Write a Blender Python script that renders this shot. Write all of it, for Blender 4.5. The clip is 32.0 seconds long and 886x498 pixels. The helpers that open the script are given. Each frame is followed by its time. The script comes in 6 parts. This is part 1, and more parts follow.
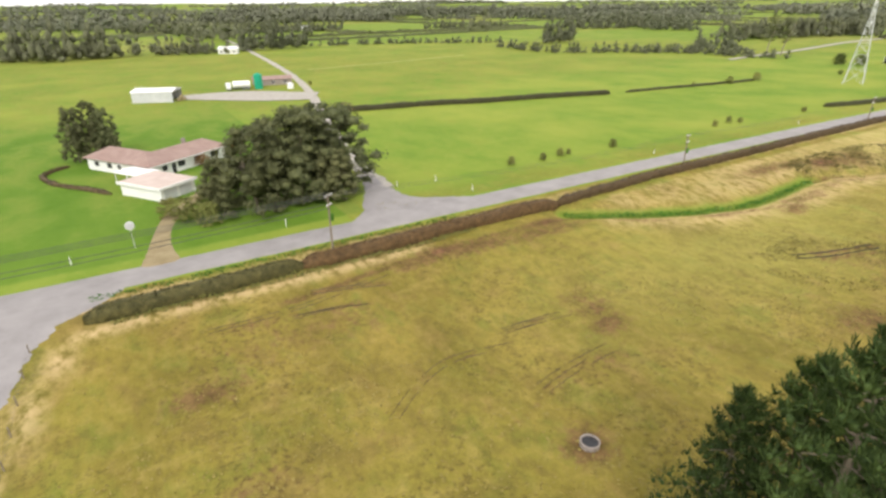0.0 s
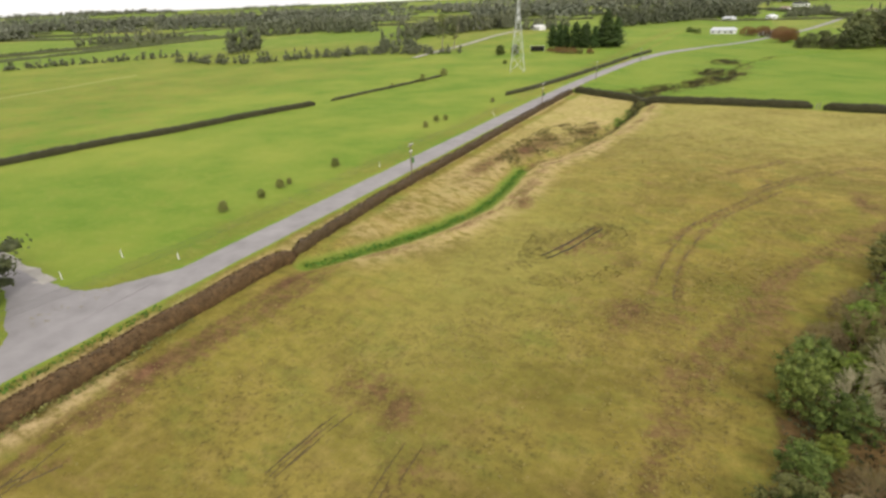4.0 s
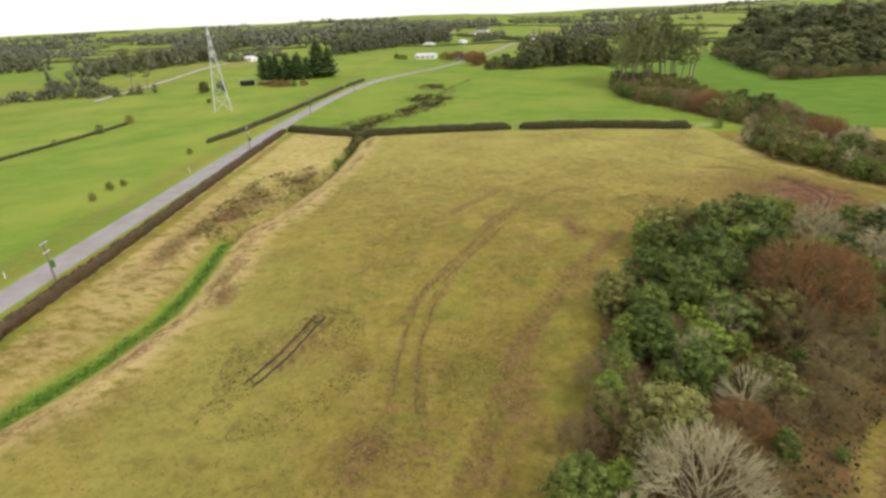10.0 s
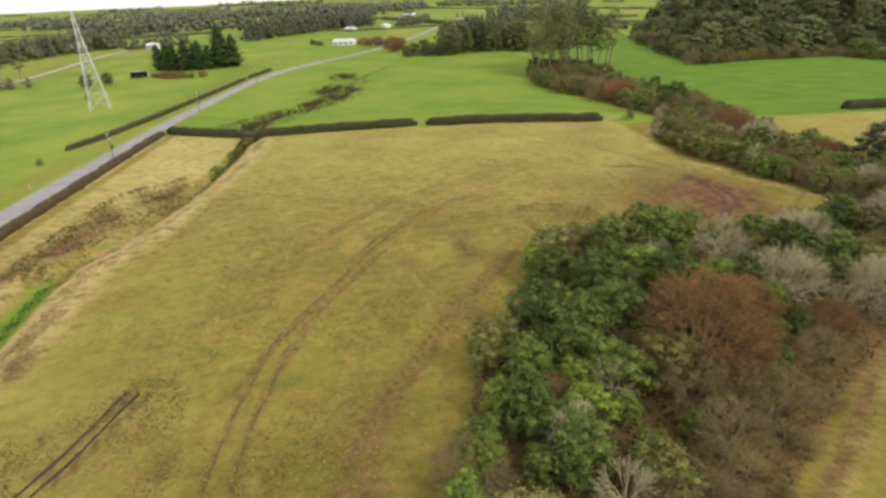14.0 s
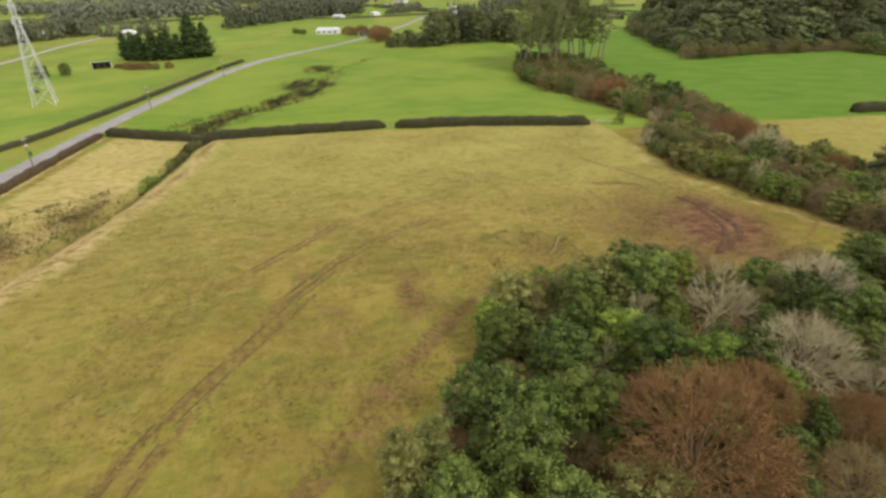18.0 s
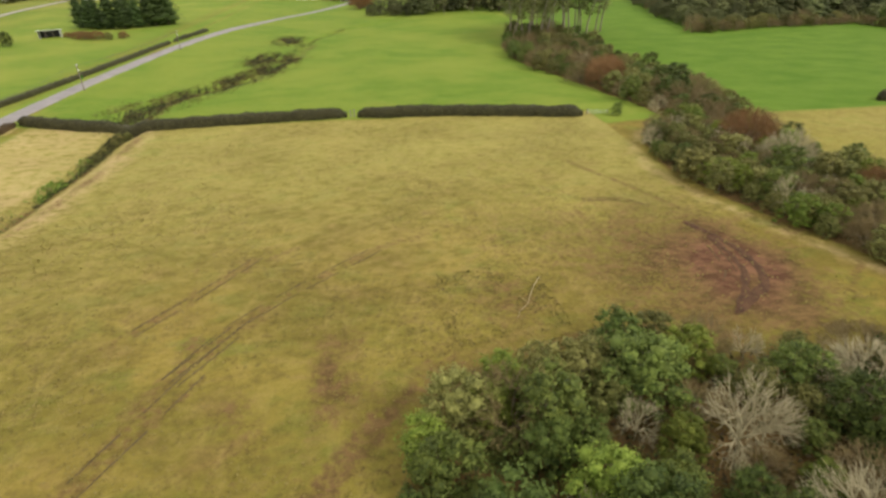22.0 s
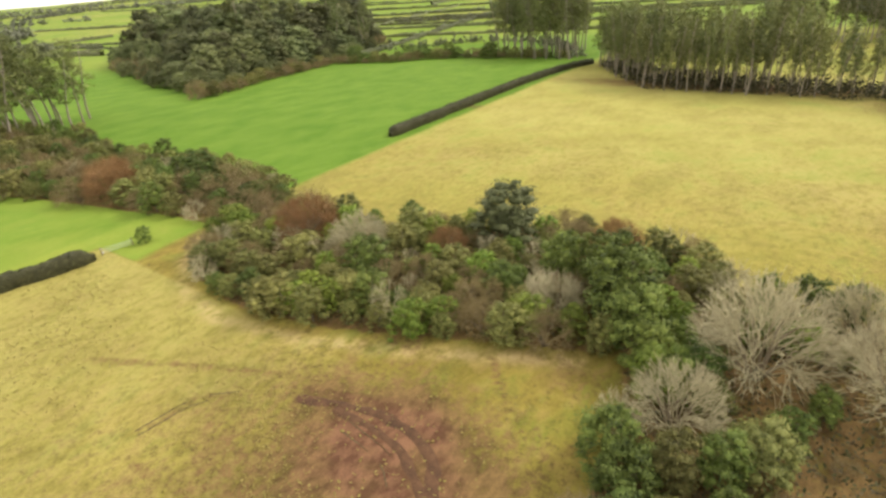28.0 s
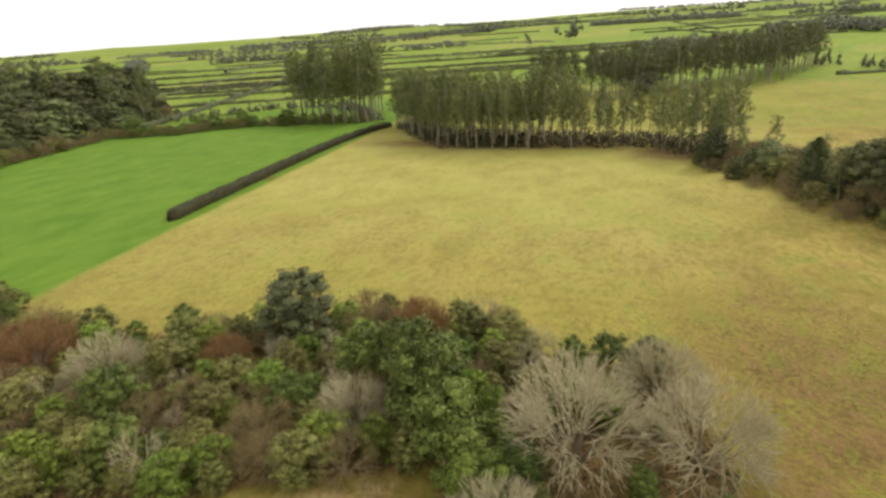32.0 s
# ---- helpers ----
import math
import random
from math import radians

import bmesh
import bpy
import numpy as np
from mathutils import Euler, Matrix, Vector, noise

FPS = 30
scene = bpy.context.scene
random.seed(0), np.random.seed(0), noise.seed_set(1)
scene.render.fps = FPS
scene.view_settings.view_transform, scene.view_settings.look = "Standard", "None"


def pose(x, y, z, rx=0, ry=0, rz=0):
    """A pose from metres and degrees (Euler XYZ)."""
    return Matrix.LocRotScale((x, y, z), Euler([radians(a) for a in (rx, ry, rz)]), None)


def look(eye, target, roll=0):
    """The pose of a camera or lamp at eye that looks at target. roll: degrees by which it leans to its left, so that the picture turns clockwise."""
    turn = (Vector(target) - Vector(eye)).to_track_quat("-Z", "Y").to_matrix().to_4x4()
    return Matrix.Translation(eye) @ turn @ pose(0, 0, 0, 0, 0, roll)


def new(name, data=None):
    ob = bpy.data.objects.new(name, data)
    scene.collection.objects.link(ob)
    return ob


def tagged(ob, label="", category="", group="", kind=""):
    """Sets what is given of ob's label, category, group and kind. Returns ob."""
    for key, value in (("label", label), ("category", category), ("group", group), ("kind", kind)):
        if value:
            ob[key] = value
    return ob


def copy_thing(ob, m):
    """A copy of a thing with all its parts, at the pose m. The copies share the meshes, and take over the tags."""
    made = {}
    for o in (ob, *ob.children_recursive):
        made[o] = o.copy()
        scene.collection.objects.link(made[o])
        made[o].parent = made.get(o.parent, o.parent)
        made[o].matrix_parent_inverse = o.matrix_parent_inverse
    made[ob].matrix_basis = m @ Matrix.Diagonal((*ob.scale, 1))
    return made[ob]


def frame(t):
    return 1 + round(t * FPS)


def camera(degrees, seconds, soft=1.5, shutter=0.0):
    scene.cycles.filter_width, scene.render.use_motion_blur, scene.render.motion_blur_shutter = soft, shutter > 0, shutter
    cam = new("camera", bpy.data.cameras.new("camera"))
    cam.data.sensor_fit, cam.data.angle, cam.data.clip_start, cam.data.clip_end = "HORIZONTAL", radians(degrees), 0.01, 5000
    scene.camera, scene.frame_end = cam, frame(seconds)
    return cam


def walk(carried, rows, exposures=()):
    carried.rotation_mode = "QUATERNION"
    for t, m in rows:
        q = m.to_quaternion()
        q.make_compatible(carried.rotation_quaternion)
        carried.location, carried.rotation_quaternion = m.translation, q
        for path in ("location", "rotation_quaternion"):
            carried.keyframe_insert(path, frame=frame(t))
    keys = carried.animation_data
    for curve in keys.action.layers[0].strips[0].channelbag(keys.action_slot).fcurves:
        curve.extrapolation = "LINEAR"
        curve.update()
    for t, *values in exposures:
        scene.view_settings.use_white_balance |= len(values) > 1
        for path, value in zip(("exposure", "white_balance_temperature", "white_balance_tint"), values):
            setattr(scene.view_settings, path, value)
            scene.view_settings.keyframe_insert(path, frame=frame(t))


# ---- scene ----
cam = camera(78.60, 32.0, soft=2.8)
PATH = [
    (0, 15.12, -2.12, 33.31, 65.50, 0.51, -31.31),
    (0.5, 16.56, 0.01, 33.39, 65.48, 0.81, -34.89),
    (1, 18.03, 1.96, 33.44, 65.44, 1.04, -38.51),
    (1.5, 19.54, 3.71, 33.48, 65.40, 1.29, -41.90),
    (2, 21.06, 5.32, 33.52, 65.44, 1.45, -46.15),
    (2.5, 22.59, 6.87, 33.56, 65.40, 1.70, -50.77),
    (3, 24.11, 8.25, 33.57, 65.39, 1.70, -54.31),
    (3.5, 25.64, 9.53, 33.60, 65.28, 1.96, -58.18),
    (5.5, 31.74, 11.68, 33.17, 65.54, 2.49, -72.11),
    (6, 33.41, 11.92, 33.19, 65.54, 2.58, -76.56),
    (6.5, 35.17, 12.09, 33.20, 65.59, 2.69, -79.36),
    (7, 36.96, 12.20, 33.30, 65.71, 2.72, -81.42),
    (7.5, 38.90, 12.18, 33.48, 65.79, 2.75, -84.38),
    (8, 40.96, 11.99, 33.62, 65.87, 2.78, -86.83),
    (8.5, 42.94, 11.58, 33.77, 66.06, 2.65, -86.87),
    (9, 44.88, 11.00, 33.92, 66.27, 2.65, -86.72),
    (9.5, 46.89, 10.15, 34.15, 66.44, 2.59, -87.62),
    (10, 48.88, 9.09, 34.29, 66.62, 2.62, -88.84),
    (10.5, 50.82, 7.97, 34.40, 66.08, 2.78, -90.53),
    (11, 52.66, 6.77, 34.44, 64.98, 2.85, -92.30),
    (11.5, 54.37, 5.50, 34.47, 64.15, 2.92, -94.24),
    (12, 56.07, 4.16, 34.56, 64.23, 2.88, -95.94),
    (12.5, 57.65, 2.71, 34.65, 64.38, 2.75, -95.51),
    (13, 59.16, 1.33, 34.74, 64.55, 2.63, -95.45),
    (13.5, 60.68, 0.02, 34.85, 64.65, 2.59, -95.53),
    (14, 62.22, -1.23, 34.95, 64.72, 2.53, -95.59),
    (14.5, 63.74, -2.42, 35.05, 64.75, 2.46, -95.73),
    (16.5, 71.24, -6.81, 35.18, 64.76, 2.22, -96.07),
    (17, 73.48, -7.88, 35.11, 64.63, 2.15, -96.01),
    (17.5, 75.80, -8.85, 35.00, 64.10, 2.12, -95.92),
    (18, 78.07, -9.75, 34.88, 63.59, 2.03, -95.87),
    (18.5, 80.47, -10.64, 34.82, 63.02, 1.93, -95.86),
    (19, 82.95, -11.60, 34.83, 62.46, 1.82, -95.87),
    (19.5, 85.40, -12.55, 34.85, 61.93, 1.74, -95.88),
    (20, 87.81, -13.53, 34.81, 61.44, 1.75, -95.93),
    (20.5, 90.29, -14.48, 34.80, 60.95, 1.62, -96.03),
    (21, 92.79, -15.57, 34.86, 60.43, 1.57, -96.07),
    (21.5, 95.26, -16.67, 34.96, 60.31, 1.49, -96.08),
    (22, 97.83, -17.86, 35.08, 60.31, 1.52, -96.19),
    (22.5, 100.45, -19.08, 35.23, 60.30, 1.46, -96.23),
    (23, 103.21, -20.30, 35.39, 60.22, 1.69, -98.67),
    (23.5, 106.12, -21.52, 35.51, 60.11, 2.10, -103.28),
    (24, 108.86, -22.89, 35.63, 60.03, 2.35, -106.29),
    (24.5, 111.45, -24.39, 35.76, 59.96, 2.66, -109.86),
    (25, 113.85, -25.94, 35.89, 59.65, 3.10, -115.77),
    (25.5, 116.00, -27.59, 36.00, 59.33, 3.74, -122.27),
    (27.5, 122.61, -34.09, 36.86, 60.86, 4.37, -139.61),
    (28, 123.59, -35.75, 36.87, 62.60, 4.46, -143.37),
    (28.5, 124.27, -37.39, 36.85, 63.82, 4.43, -144.60),
    (29, 124.70, -38.99, 36.82, 65.51, 4.26, -145.11),
    (29.5, 124.94, -40.43, 36.79, 67.07, 4.15, -146.78),
    (30, 124.98, -41.79, 36.76, 67.21, 4.16, -150.29),
    (30.5, 124.82, -43.10, 36.76, 67.06, 4.17, -153.93),
    (31, 124.51, -44.41, 36.66, 67.02, 4.14, -157.06),
    (31.5, 124.08, -45.66, 36.52, 67.12, 4.10, -159.76),
    (32, 123.71, -46.88, 36.42, 67.25, 3.92, -162.85),
]
EXPOSURE = [(0, 0.57, 6500, 10), (1.5, 0.5, 6500, 10), (3, 0.32, 6500, 10), (6, 0.18, 6500, 10), (10, 0.24, 6550, 10), (21, 0.22, 6700, 10), (25.2, 0.25, 7000, 10), (27.5, 0.65, 6850, 10), (28.5, 0.86, 6750, 10), (29.5, 0.8, 6700, 10), (30.5, 0.5, 6750, 10), (32, 0.4, 6750, 10)]
walk(cam, [(t, pose(x, y, z, rx, ry, rz)) for t, x, y, z, rx, ry, rz in PATH], EXPOSURE)

# ---- light ----
SUN_EL, SUN_AZ = radians(42), radians(215)
world = bpy.data.worlds.new("overcast_sky")
scene.world = world
world.use_nodes = True
wn = world.node_tree
sky = wn.nodes.new("ShaderNodeTexSky")
sky.sky_type, sky.sun_disc = "NISHITA", False
sky.sun_elevation, sky.sun_rotation = SUN_EL, SUN_AZ
sky.air_density, sky.dust_density, sky.ozone_density = 1.0, 1.5, 1.0
grey = wn.nodes.new("ShaderNodeHueSaturation")
grey.inputs["Saturation"].default_value = 0.25
wn.links.new(sky.outputs[0], grey.inputs["Color"])
cloud = wn.nodes.new("ShaderNodeMix")  # a closed bright cloud layer in front of most of the sky
cloud.data_type = "RGBA"
cloud.inputs[0].default_value = 0.7
cloud.inputs[7].default_value = (9.0, 8.7, 8.35, 1)
wn.links.new(grey.outputs[0], cloud.inputs[6])
wn.links.new(cloud.outputs[2], wn.nodes["Background"].inputs[0])
wn.nodes["Background"].inputs[1].default_value = 0.13
sun_data = bpy.data.lights.new("sun", "SUN")
sun_data.energy, sun_data.angle, sun_data.color = 1.5, radians(12), (1.0, 0.95, 0.86)
sun = new("sun", sun_data)
sun_way = Vector((math.sin(SUN_AZ) * math.cos(SUN_EL), math.cos(SUN_AZ) * math.cos(SUN_EL), math.sin(SUN_EL)))
sun.matrix_world = look(sun_way * 500, (0, 0, 0))
scene.view_settings.exposure = 0.0


# ---- materials ----
def nodes_of(name):
    m = bpy.data.materials.new(name)
    m.use_nodes = True
    t = m.node_tree
    return m, t, t.nodes["Principled BSDF"]


def noise_node(t, scale, detail=4, rough=0.6, coord=None):
    n = t.nodes.new("ShaderNodeTexNoise")
    n.inputs["Scale"].default_value = scale
    n.inputs["Detail"].default_value = detail
    n.inputs["Roughness"].default_value = rough
    if coord:
        t.links.new(coord, n.inputs["Vector"])
    return n.outputs["Fac"]


def ramp(t, fac, lo, hi):
    n = t.nodes.new("ShaderNodeMapRange")
    n.inputs["From Min"].default_value, n.inputs["From Max"].default_value = lo, hi
    t.links.new(fac, n.inputs["Value"])
    return n.outputs["Result"]


def mixc(t, fac, a, b, mode="MIX"):
    n = t.nodes.new("ShaderNodeMix")
    n.data_type, n.blend_type = "RGBA", mode
    for sock, v in ((n.inputs[0], fac), (n.inputs[6], a), (n.inputs[7], b)):
        if isinstance(v, (int, float)):
            sock.default_value = v
        elif isinstance(v, tuple):
            sock.default_value = (*v, 1)
        else:
            t.links.new(v, sock)
    return n.outputs[2]


def calc(t, op, a, b=0.0):
    n = t.nodes.new("ShaderNodeMath")
    n.operation = op
    for sock, v in zip(n.inputs, (a, b)):
        if isinstance(v, (int, float)):
            sock.default_value = v
        else:
            t.links.new(v, sock)
    return n.outputs[0]


def bump(t, bsdf, height, strength, dist):
    n = t.nodes.new("ShaderNodeBump")
    n.inputs["Strength"].default_value, n.inputs["Distance"].default_value = strength, dist
    t.links.new(height, n.inputs["Height"])
    t.links.new(n.outputs[0], bsdf.inputs["Normal"])


def place_coord(t):
    return t.nodes.new("ShaderNodeNewGeometry").outputs["Position"]


def plain(name, a, b, scale=3.0, rough=0.8, metal=0.0, relief=0.02, fine=None):
    """A surface of two tones mixed by noise at two scales, with fine relief."""
    m, t, p = nodes_of(name)
    co = t.nodes.new("ShaderNodeTexCoord").outputs["Object"]
    n1, n2 = noise_node(t, scale, 5, 0.6, co), noise_node(t, fine or scale * 7, 3, 0.6, co)
    f = ramp(t, calc(t, "ADD", calc(t, "MULTIPLY", n1, 0.65), calc(t, "MULTIPLY", n2, 0.35)), 0.36, 0.64)
    t.links.new(mixc(t, f, a, b), p.inputs["Base Color"])
    p.inputs["Roughness"].default_value, p.inputs["Metallic"].default_value = rough, metal
    p.inputs["Specular IOR Level"].default_value = 0.25
    if relief:
        bump(t, p, n2, 0.5, relief)
    return m


def leafy(name, dark, mid, light, rough=0.6, spread=0.5):
    """Leaves: tone by leaf, by patch of the crown and by tree."""
    m, t, p = nodes_of(name)
    geo = t.nodes.new("ShaderNodeNewGeometry")
    info = t.nodes.new("ShaderNodeObjectInfo")
    co = t.nodes.new("ShaderNodeTexCoord").outputs["Object"]
    n = ramp(t, noise_node(t, 0.7, 3, 0.6, co), 0.36, 0.62)
    c = mixc(t, n, dark, mid)
    spray = calc(t, "MULTIPLY", ramp(t, noise_node(t, 1.5, 4, 0.65, co), 0.46, 0.68), 0.75)
    isl = calc(t, "MULTIPLY", ramp(t, geo.outputs["Random Per Island"], 0.3, 1.0), 0.45)
    c = mixc(t, calc(t, "MAXIMUM", spray, isl), c, light)
    hs = t.nodes.new("ShaderNodeHueSaturation")
    t.links.new(c, hs.inputs["Color"])
    rnd = info.outputs["Random"]
    t.links.new(calc(t, "ADD", calc(t, "MULTIPLY", rnd, 0.03 * spread * 2), 0.5 - 0.03 * spread), hs.inputs["Hue"])
    t.links.new(calc(t, "ADD", calc(t, "MULTIPLY", calc(t, "FRACT", calc(t, "MULTIPLY", rnd, 7.31)), 0.7 * spread * 2), 1 - 0.7 * spread), hs.inputs["Value"])
    t.links.new(hs.outputs[0], p.inputs["Base Color"])
    p.inputs["Roughness"].default_value = rough
    p.inputs["Specular IOR Level"].default_value = 0.15
    return m


def ground_material():
    m, t, p = nodes_of("grassland")
    pos = place_coord(t)
    at = t.nodes.new("ShaderNodeAttribute")
    at.attribute_name = "zone"
    sep = t.nodes.new("ShaderNodeSeparateColor")
    t.links.new(at.outputs["Color"], sep.inputs[0])
    dry, mud, lush = sep.outputs[0], sep.outputs[1], sep.outputs[2]
    lay = t.nodes.new("ShaderNodeMapping")  # grass combed over by wind and mowing
    lay.inputs["Scale"].default_value, lay.inputs["Rotation"].default_value = (1.0, 0.62, 1.0), (0, 0, 0.9)
    t.links.new(pos, lay.inputs["Vector"])
    combed = lay.outputs[0]
    big, mid, fine, grain = (noise_node(t, s, d, r, c) for s, d, r, c in ((0.03, 4, 0.6, pos), (0.12, 6, 0.62, combed), (0.75, 6, 0.66, combed), (5.0, 3, 0.65, pos)))
    clump = t.nodes.new("ShaderNodeTexVoronoi")
    clump.inputs["Scale"].default_value = 1.1
    t.links.new(pos, clump.inputs["Vector"])
    tuft = clump.outputs["Distance"]
    # dry winter grass: straw over olive, with paler wisps
    straw = mixc(t, ramp(t, mid, 0.40, 0.60), STRAW_A, STRAW_B)
    straw = mixc(t, calc(t, "MULTIPLY", ramp(t, big, 0.42, 0.62), 0.7), straw, STRAW_C)
    calm = calc(t, "SUBTRACT", 1.0, calc(t, "MULTIPLY", lush, 0.78))
    # greener hollows, tanned rises, a few metres across
    sward = noise_node(t, 0.24, 6, 0.64, combed)
    straw = mixc(t, calc(t, "MULTIPLY", ramp(t, sward, 0.49, 0.36), calc(t, "MULTIPLY", calm, 0.65)), straw, STRAW_GREEN)
    straw = mixc(t, calc(t, "MULTIPLY", ramp(t, sward, 0.53, 0.68), calc(t, "MULTIPLY", calm, 0.6)), straw, STRAW_TAN)
    straw = mixc(t, calc(t, "MULTIPLY", calc(t, "ADD", 0.6, calc(t, "MULTIPLY", ramp(t, mid, 0.64, 0.36), 0.4)), lush), straw, STRAW_YELLOW)
    straw = mixc(t, calc(t, "MULTIPLY", ramp(t, fine, 0.5, 0.8), calc(t, "MULTIPLY", calm, 0.42)), straw, STRAW_PALE)
    straw = mixc(t, calc(t, "MULTIPLY", ramp(t, fine, 0.49, 0.33), calc(t, "MULTIPLY", calm, 0.62)), straw, STRAW_DARK)
    straw = mixc(t, calc(t, "MULTIPLY", ramp(t, tuft, 0.5, 0.85), 0.1), straw, STRAW_DARK)
    # long scuffs left by wheels and wind, and dark flecks of dung and dead thistle
    drag = t.nodes.new("ShaderNodeMapping")
    drag.inputs["Scale"].default_value, drag.inputs["Rotation"].default_value = (0.3, 1.0, 1.0), (0, 0, 0.5)
    t.links.new(pos, drag.inputs["Vector"])
    scuff, fleck = noise_node(t, 0.55, 5, 0.6, drag.outputs[0]), noise_node(t, 1.7, 4, 0.7, pos)
    blot = noise_node(t, 0.07, 3, 0.55, pos)
    straw = mixc(t, calc(t, "MULTIPLY", calc(t, "MULTIPLY", calc(t, "MULTIPLY", ramp(t, scuff, 0.54, 0.70), ramp(t, big, 0.44, 0.58)), calm), 0.45), straw, STRAW_DARK)
    straw = mixc(t, calc(t, "MULTIPLY", calc(t, "MULTIPLY", ramp(t, scuff, 0.45, 0.28), calm), 0.25), straw, STRAW_PALE)
    straw = mixc(t, calc(t, "MULTIPLY", calc(t, "MULTIPLY", ramp(t, fleck, 0.51, 0.65), ramp(t, blot, 0.42, 0.58)), calc(t, "MULTIPLY", calm, 0.72)), straw, STRAW_FLECK)
    pale = calc(t, "MULTIPLY", at.outputs["Alpha"], ramp(t, fine, 0.36, 0.56))
    straw = mixc(t, pale, straw, STRAW_BANK_HAZE)
    # pasture
    green = mixc(t, ramp(t, mid, 0.35, 0.65), GREEN_A, GREEN_B)
    green = mixc(t, ramp(t, big, 0.4, 0.65), green, GREEN_C)
    green = mixc(t, calc(t, "MULTIPLY", ramp(t, fine, 0.52, 0.72), 0.35), green, GREEN_PALE)
    rich = mixc(t, ramp(t, mid, 0.35, 0.65), RICH_A, RICH_B)
    green = mixc(t, lush, green, rich)
    edge = calc(t, "ADD", dry, calc(t, "MULTIPLY", calc(t, "SUBTRACT", mid, 0.5), 0.9))
    col = mixc(t, ramp(t, edge, 0.15, 0.85), green, straw)
    earth = mixc(t, ramp(t, fine, 0.4, 0.62), EARTH_A, EARTH_B)
    earth = mixc(t, ramp(t, mud, 0.55, 0.8), earth, mixc(t, ramp(t, fine, 0.4, 0.62), REDEARTH_A, REDEARTH_B))
    rutty = calc(t, "ADD", calc(t, "MULTIPLY", fine, 0.5), calc(t, "MULTIPLY", fleck, 0.5))
    wear = calc(t, "ADD", calc(t, "MULTIPLY", mud, 1.25), calc(t, "MULTIPLY", calc(t, "SUBTRACT", rutty, 0.5), 2.4))
    wear = calc(t, "MULTIPLY", ramp(t, wear, 0.14, 0.62), ramp(t, mud, 0.02, 0.2))
    col = mixc(t, wear, col, earth)
    col = mixc(t, calc(t, "MULTIPLY", ramp(t, grain, 0.5, 0.3), 0.35), col, mixc(t, 1.0, col, (0.45, 0.42, 0.4), "MULTIPLY"))
    t.links.new(col, p.inputs["Base Color"])
    p.inputs["Roughness"].default_value = 0.95
    p.inputs["Specular IOR Level"].default_value = 0.1
    p.inputs["Sheen Weight"].default_value, p.inputs["Sheen Roughness"].default_value = 0.0, 0.55  # dry blades catch the sky at a low angle
    t.links.new(col, p.inputs["Sheen Tint"])
    t.links.new(calc(t, "MULTIPLY", ramp(t, edge, 0.3, 0.8), 0.45), p.inputs["Sheen Weight"])
    h = calc(t, "ADD", calc(t, "MULTIPLY", fine, 0.6), calc(t, "ADD", calc(t, "MULTIPLY", grain, 0.2), calc(t, "MULTIPLY", mid, 0.8)))
    bump(t, p, h, 0.8, 0.32)
    return m


STRAW_A, STRAW_B, STRAW_C, STRAW_YELLOW = (0.25, 0.192, 0.043), (0.145, 0.12, 0.023), (0.222, 0.192, 0.035), (0.31, 0.30, 0.082)
STRAW_PALE, STRAW_DARK, STRAW_BANK_HAZE = (0.40, 0.305, 0.105), (0.125, 0.10, 0.028), (0.52, 0.385, 0.20)
STRAW_FLECK = (0.085, 0.064, 0.021)
STRAW_GREEN, STRAW_TAN = (0.115, 0.128, 0.022), (0.245, 0.166, 0.056)
GREEN_A, GREEN_B, GREEN_C, GREEN_PALE = (0.128, 0.212, 0.024), (0.182, 0.258, 0.036), (0.235, 0.282, 0.045), (0.31, 0.315, 0.08)
RICH_A, RICH_B = (0.085, 0.168, 0.016), (0.13, 0.215, 0.027)
EARTH_A, EARTH_B, REDEARTH_A, REDEARTH_B = (0.085, 0.053, 0.022), (0.18, 0.115, 0.046), (0.095, 0.046, 0.026), (0.195, 0.102, 0.057)

M_GROUND = ground_material()
M_ROAD = plain("worn_chipseal", (0.23, 0.215, 0.215), (0.32, 0.30, 0.30), 0.3, 0.9, 0, 0.01, 9.0)
M_GRAVEL = plain("gravel_lane", (0.30, 0.28, 0.25), (0.42, 0.39, 0.35), 0.6, 0.95, 0, 0.02, 8.0)
M_PALEGRASS = plain("worn_pale_grass", (0.26, 0.29, 0.075), (0.36, 0.37, 0.13), 0.6, 0.95, 0, 0.02, 5.0)
M_DIRT = plain("dirt_drive", (0.22, 0.17, 0.09), (0.33, 0.27, 0.16), 0.5, 0.95, 0, 0.02, 5.0)
# wet mud darkened further by the shadow that lies in deep ruts
M_SHADEMUD = plain("shaded_wet_mud", (0.035, 0.027, 0.015), (0.07, 0.052, 0.028), 1.0, 0.8, 0, 0.03, 6.0)
M_REDMUD = plain("wet_red_mud", (0.052, 0.026, 0.013), (0.118, 0.059, 0.028), 1.0, 0.8, 0, 0.03, 6.0)
M_MUD = plain("wet_mud", (0.075, 0.055, 0.026), (0.135, 0.10, 0.048), 1.0, 0.8, 0, 0.03, 6.0)
M_BARK = plain("grey_bark", (0.11, 0.09, 0.065), (0.19, 0.16, 0.12), 2.0, 0.9, 0, 0.02)
M_PALEBARK = plain("pale_bark", (0.20, 0.17, 0.125), (0.34, 0.295, 0.23), 1.2, 0.85, 0, 0.02)
M_TWIG = plain("bare_twigs", (0.34, 0.30, 0.18), (0.51, 0.455, 0.285), 1.5, 0.9, 0, 0)
M_STRAWWOOD = plain("weathered_branch", (0.30, 0.24, 0.12), (0.43, 0.36, 0.19), 1.5, 0.9, 0, 0)
M_STEM = plain("bare_stems", (0.16, 0.125, 0.08), (0.27, 0.22, 0.15), 1.5, 0.9, 0, 0)
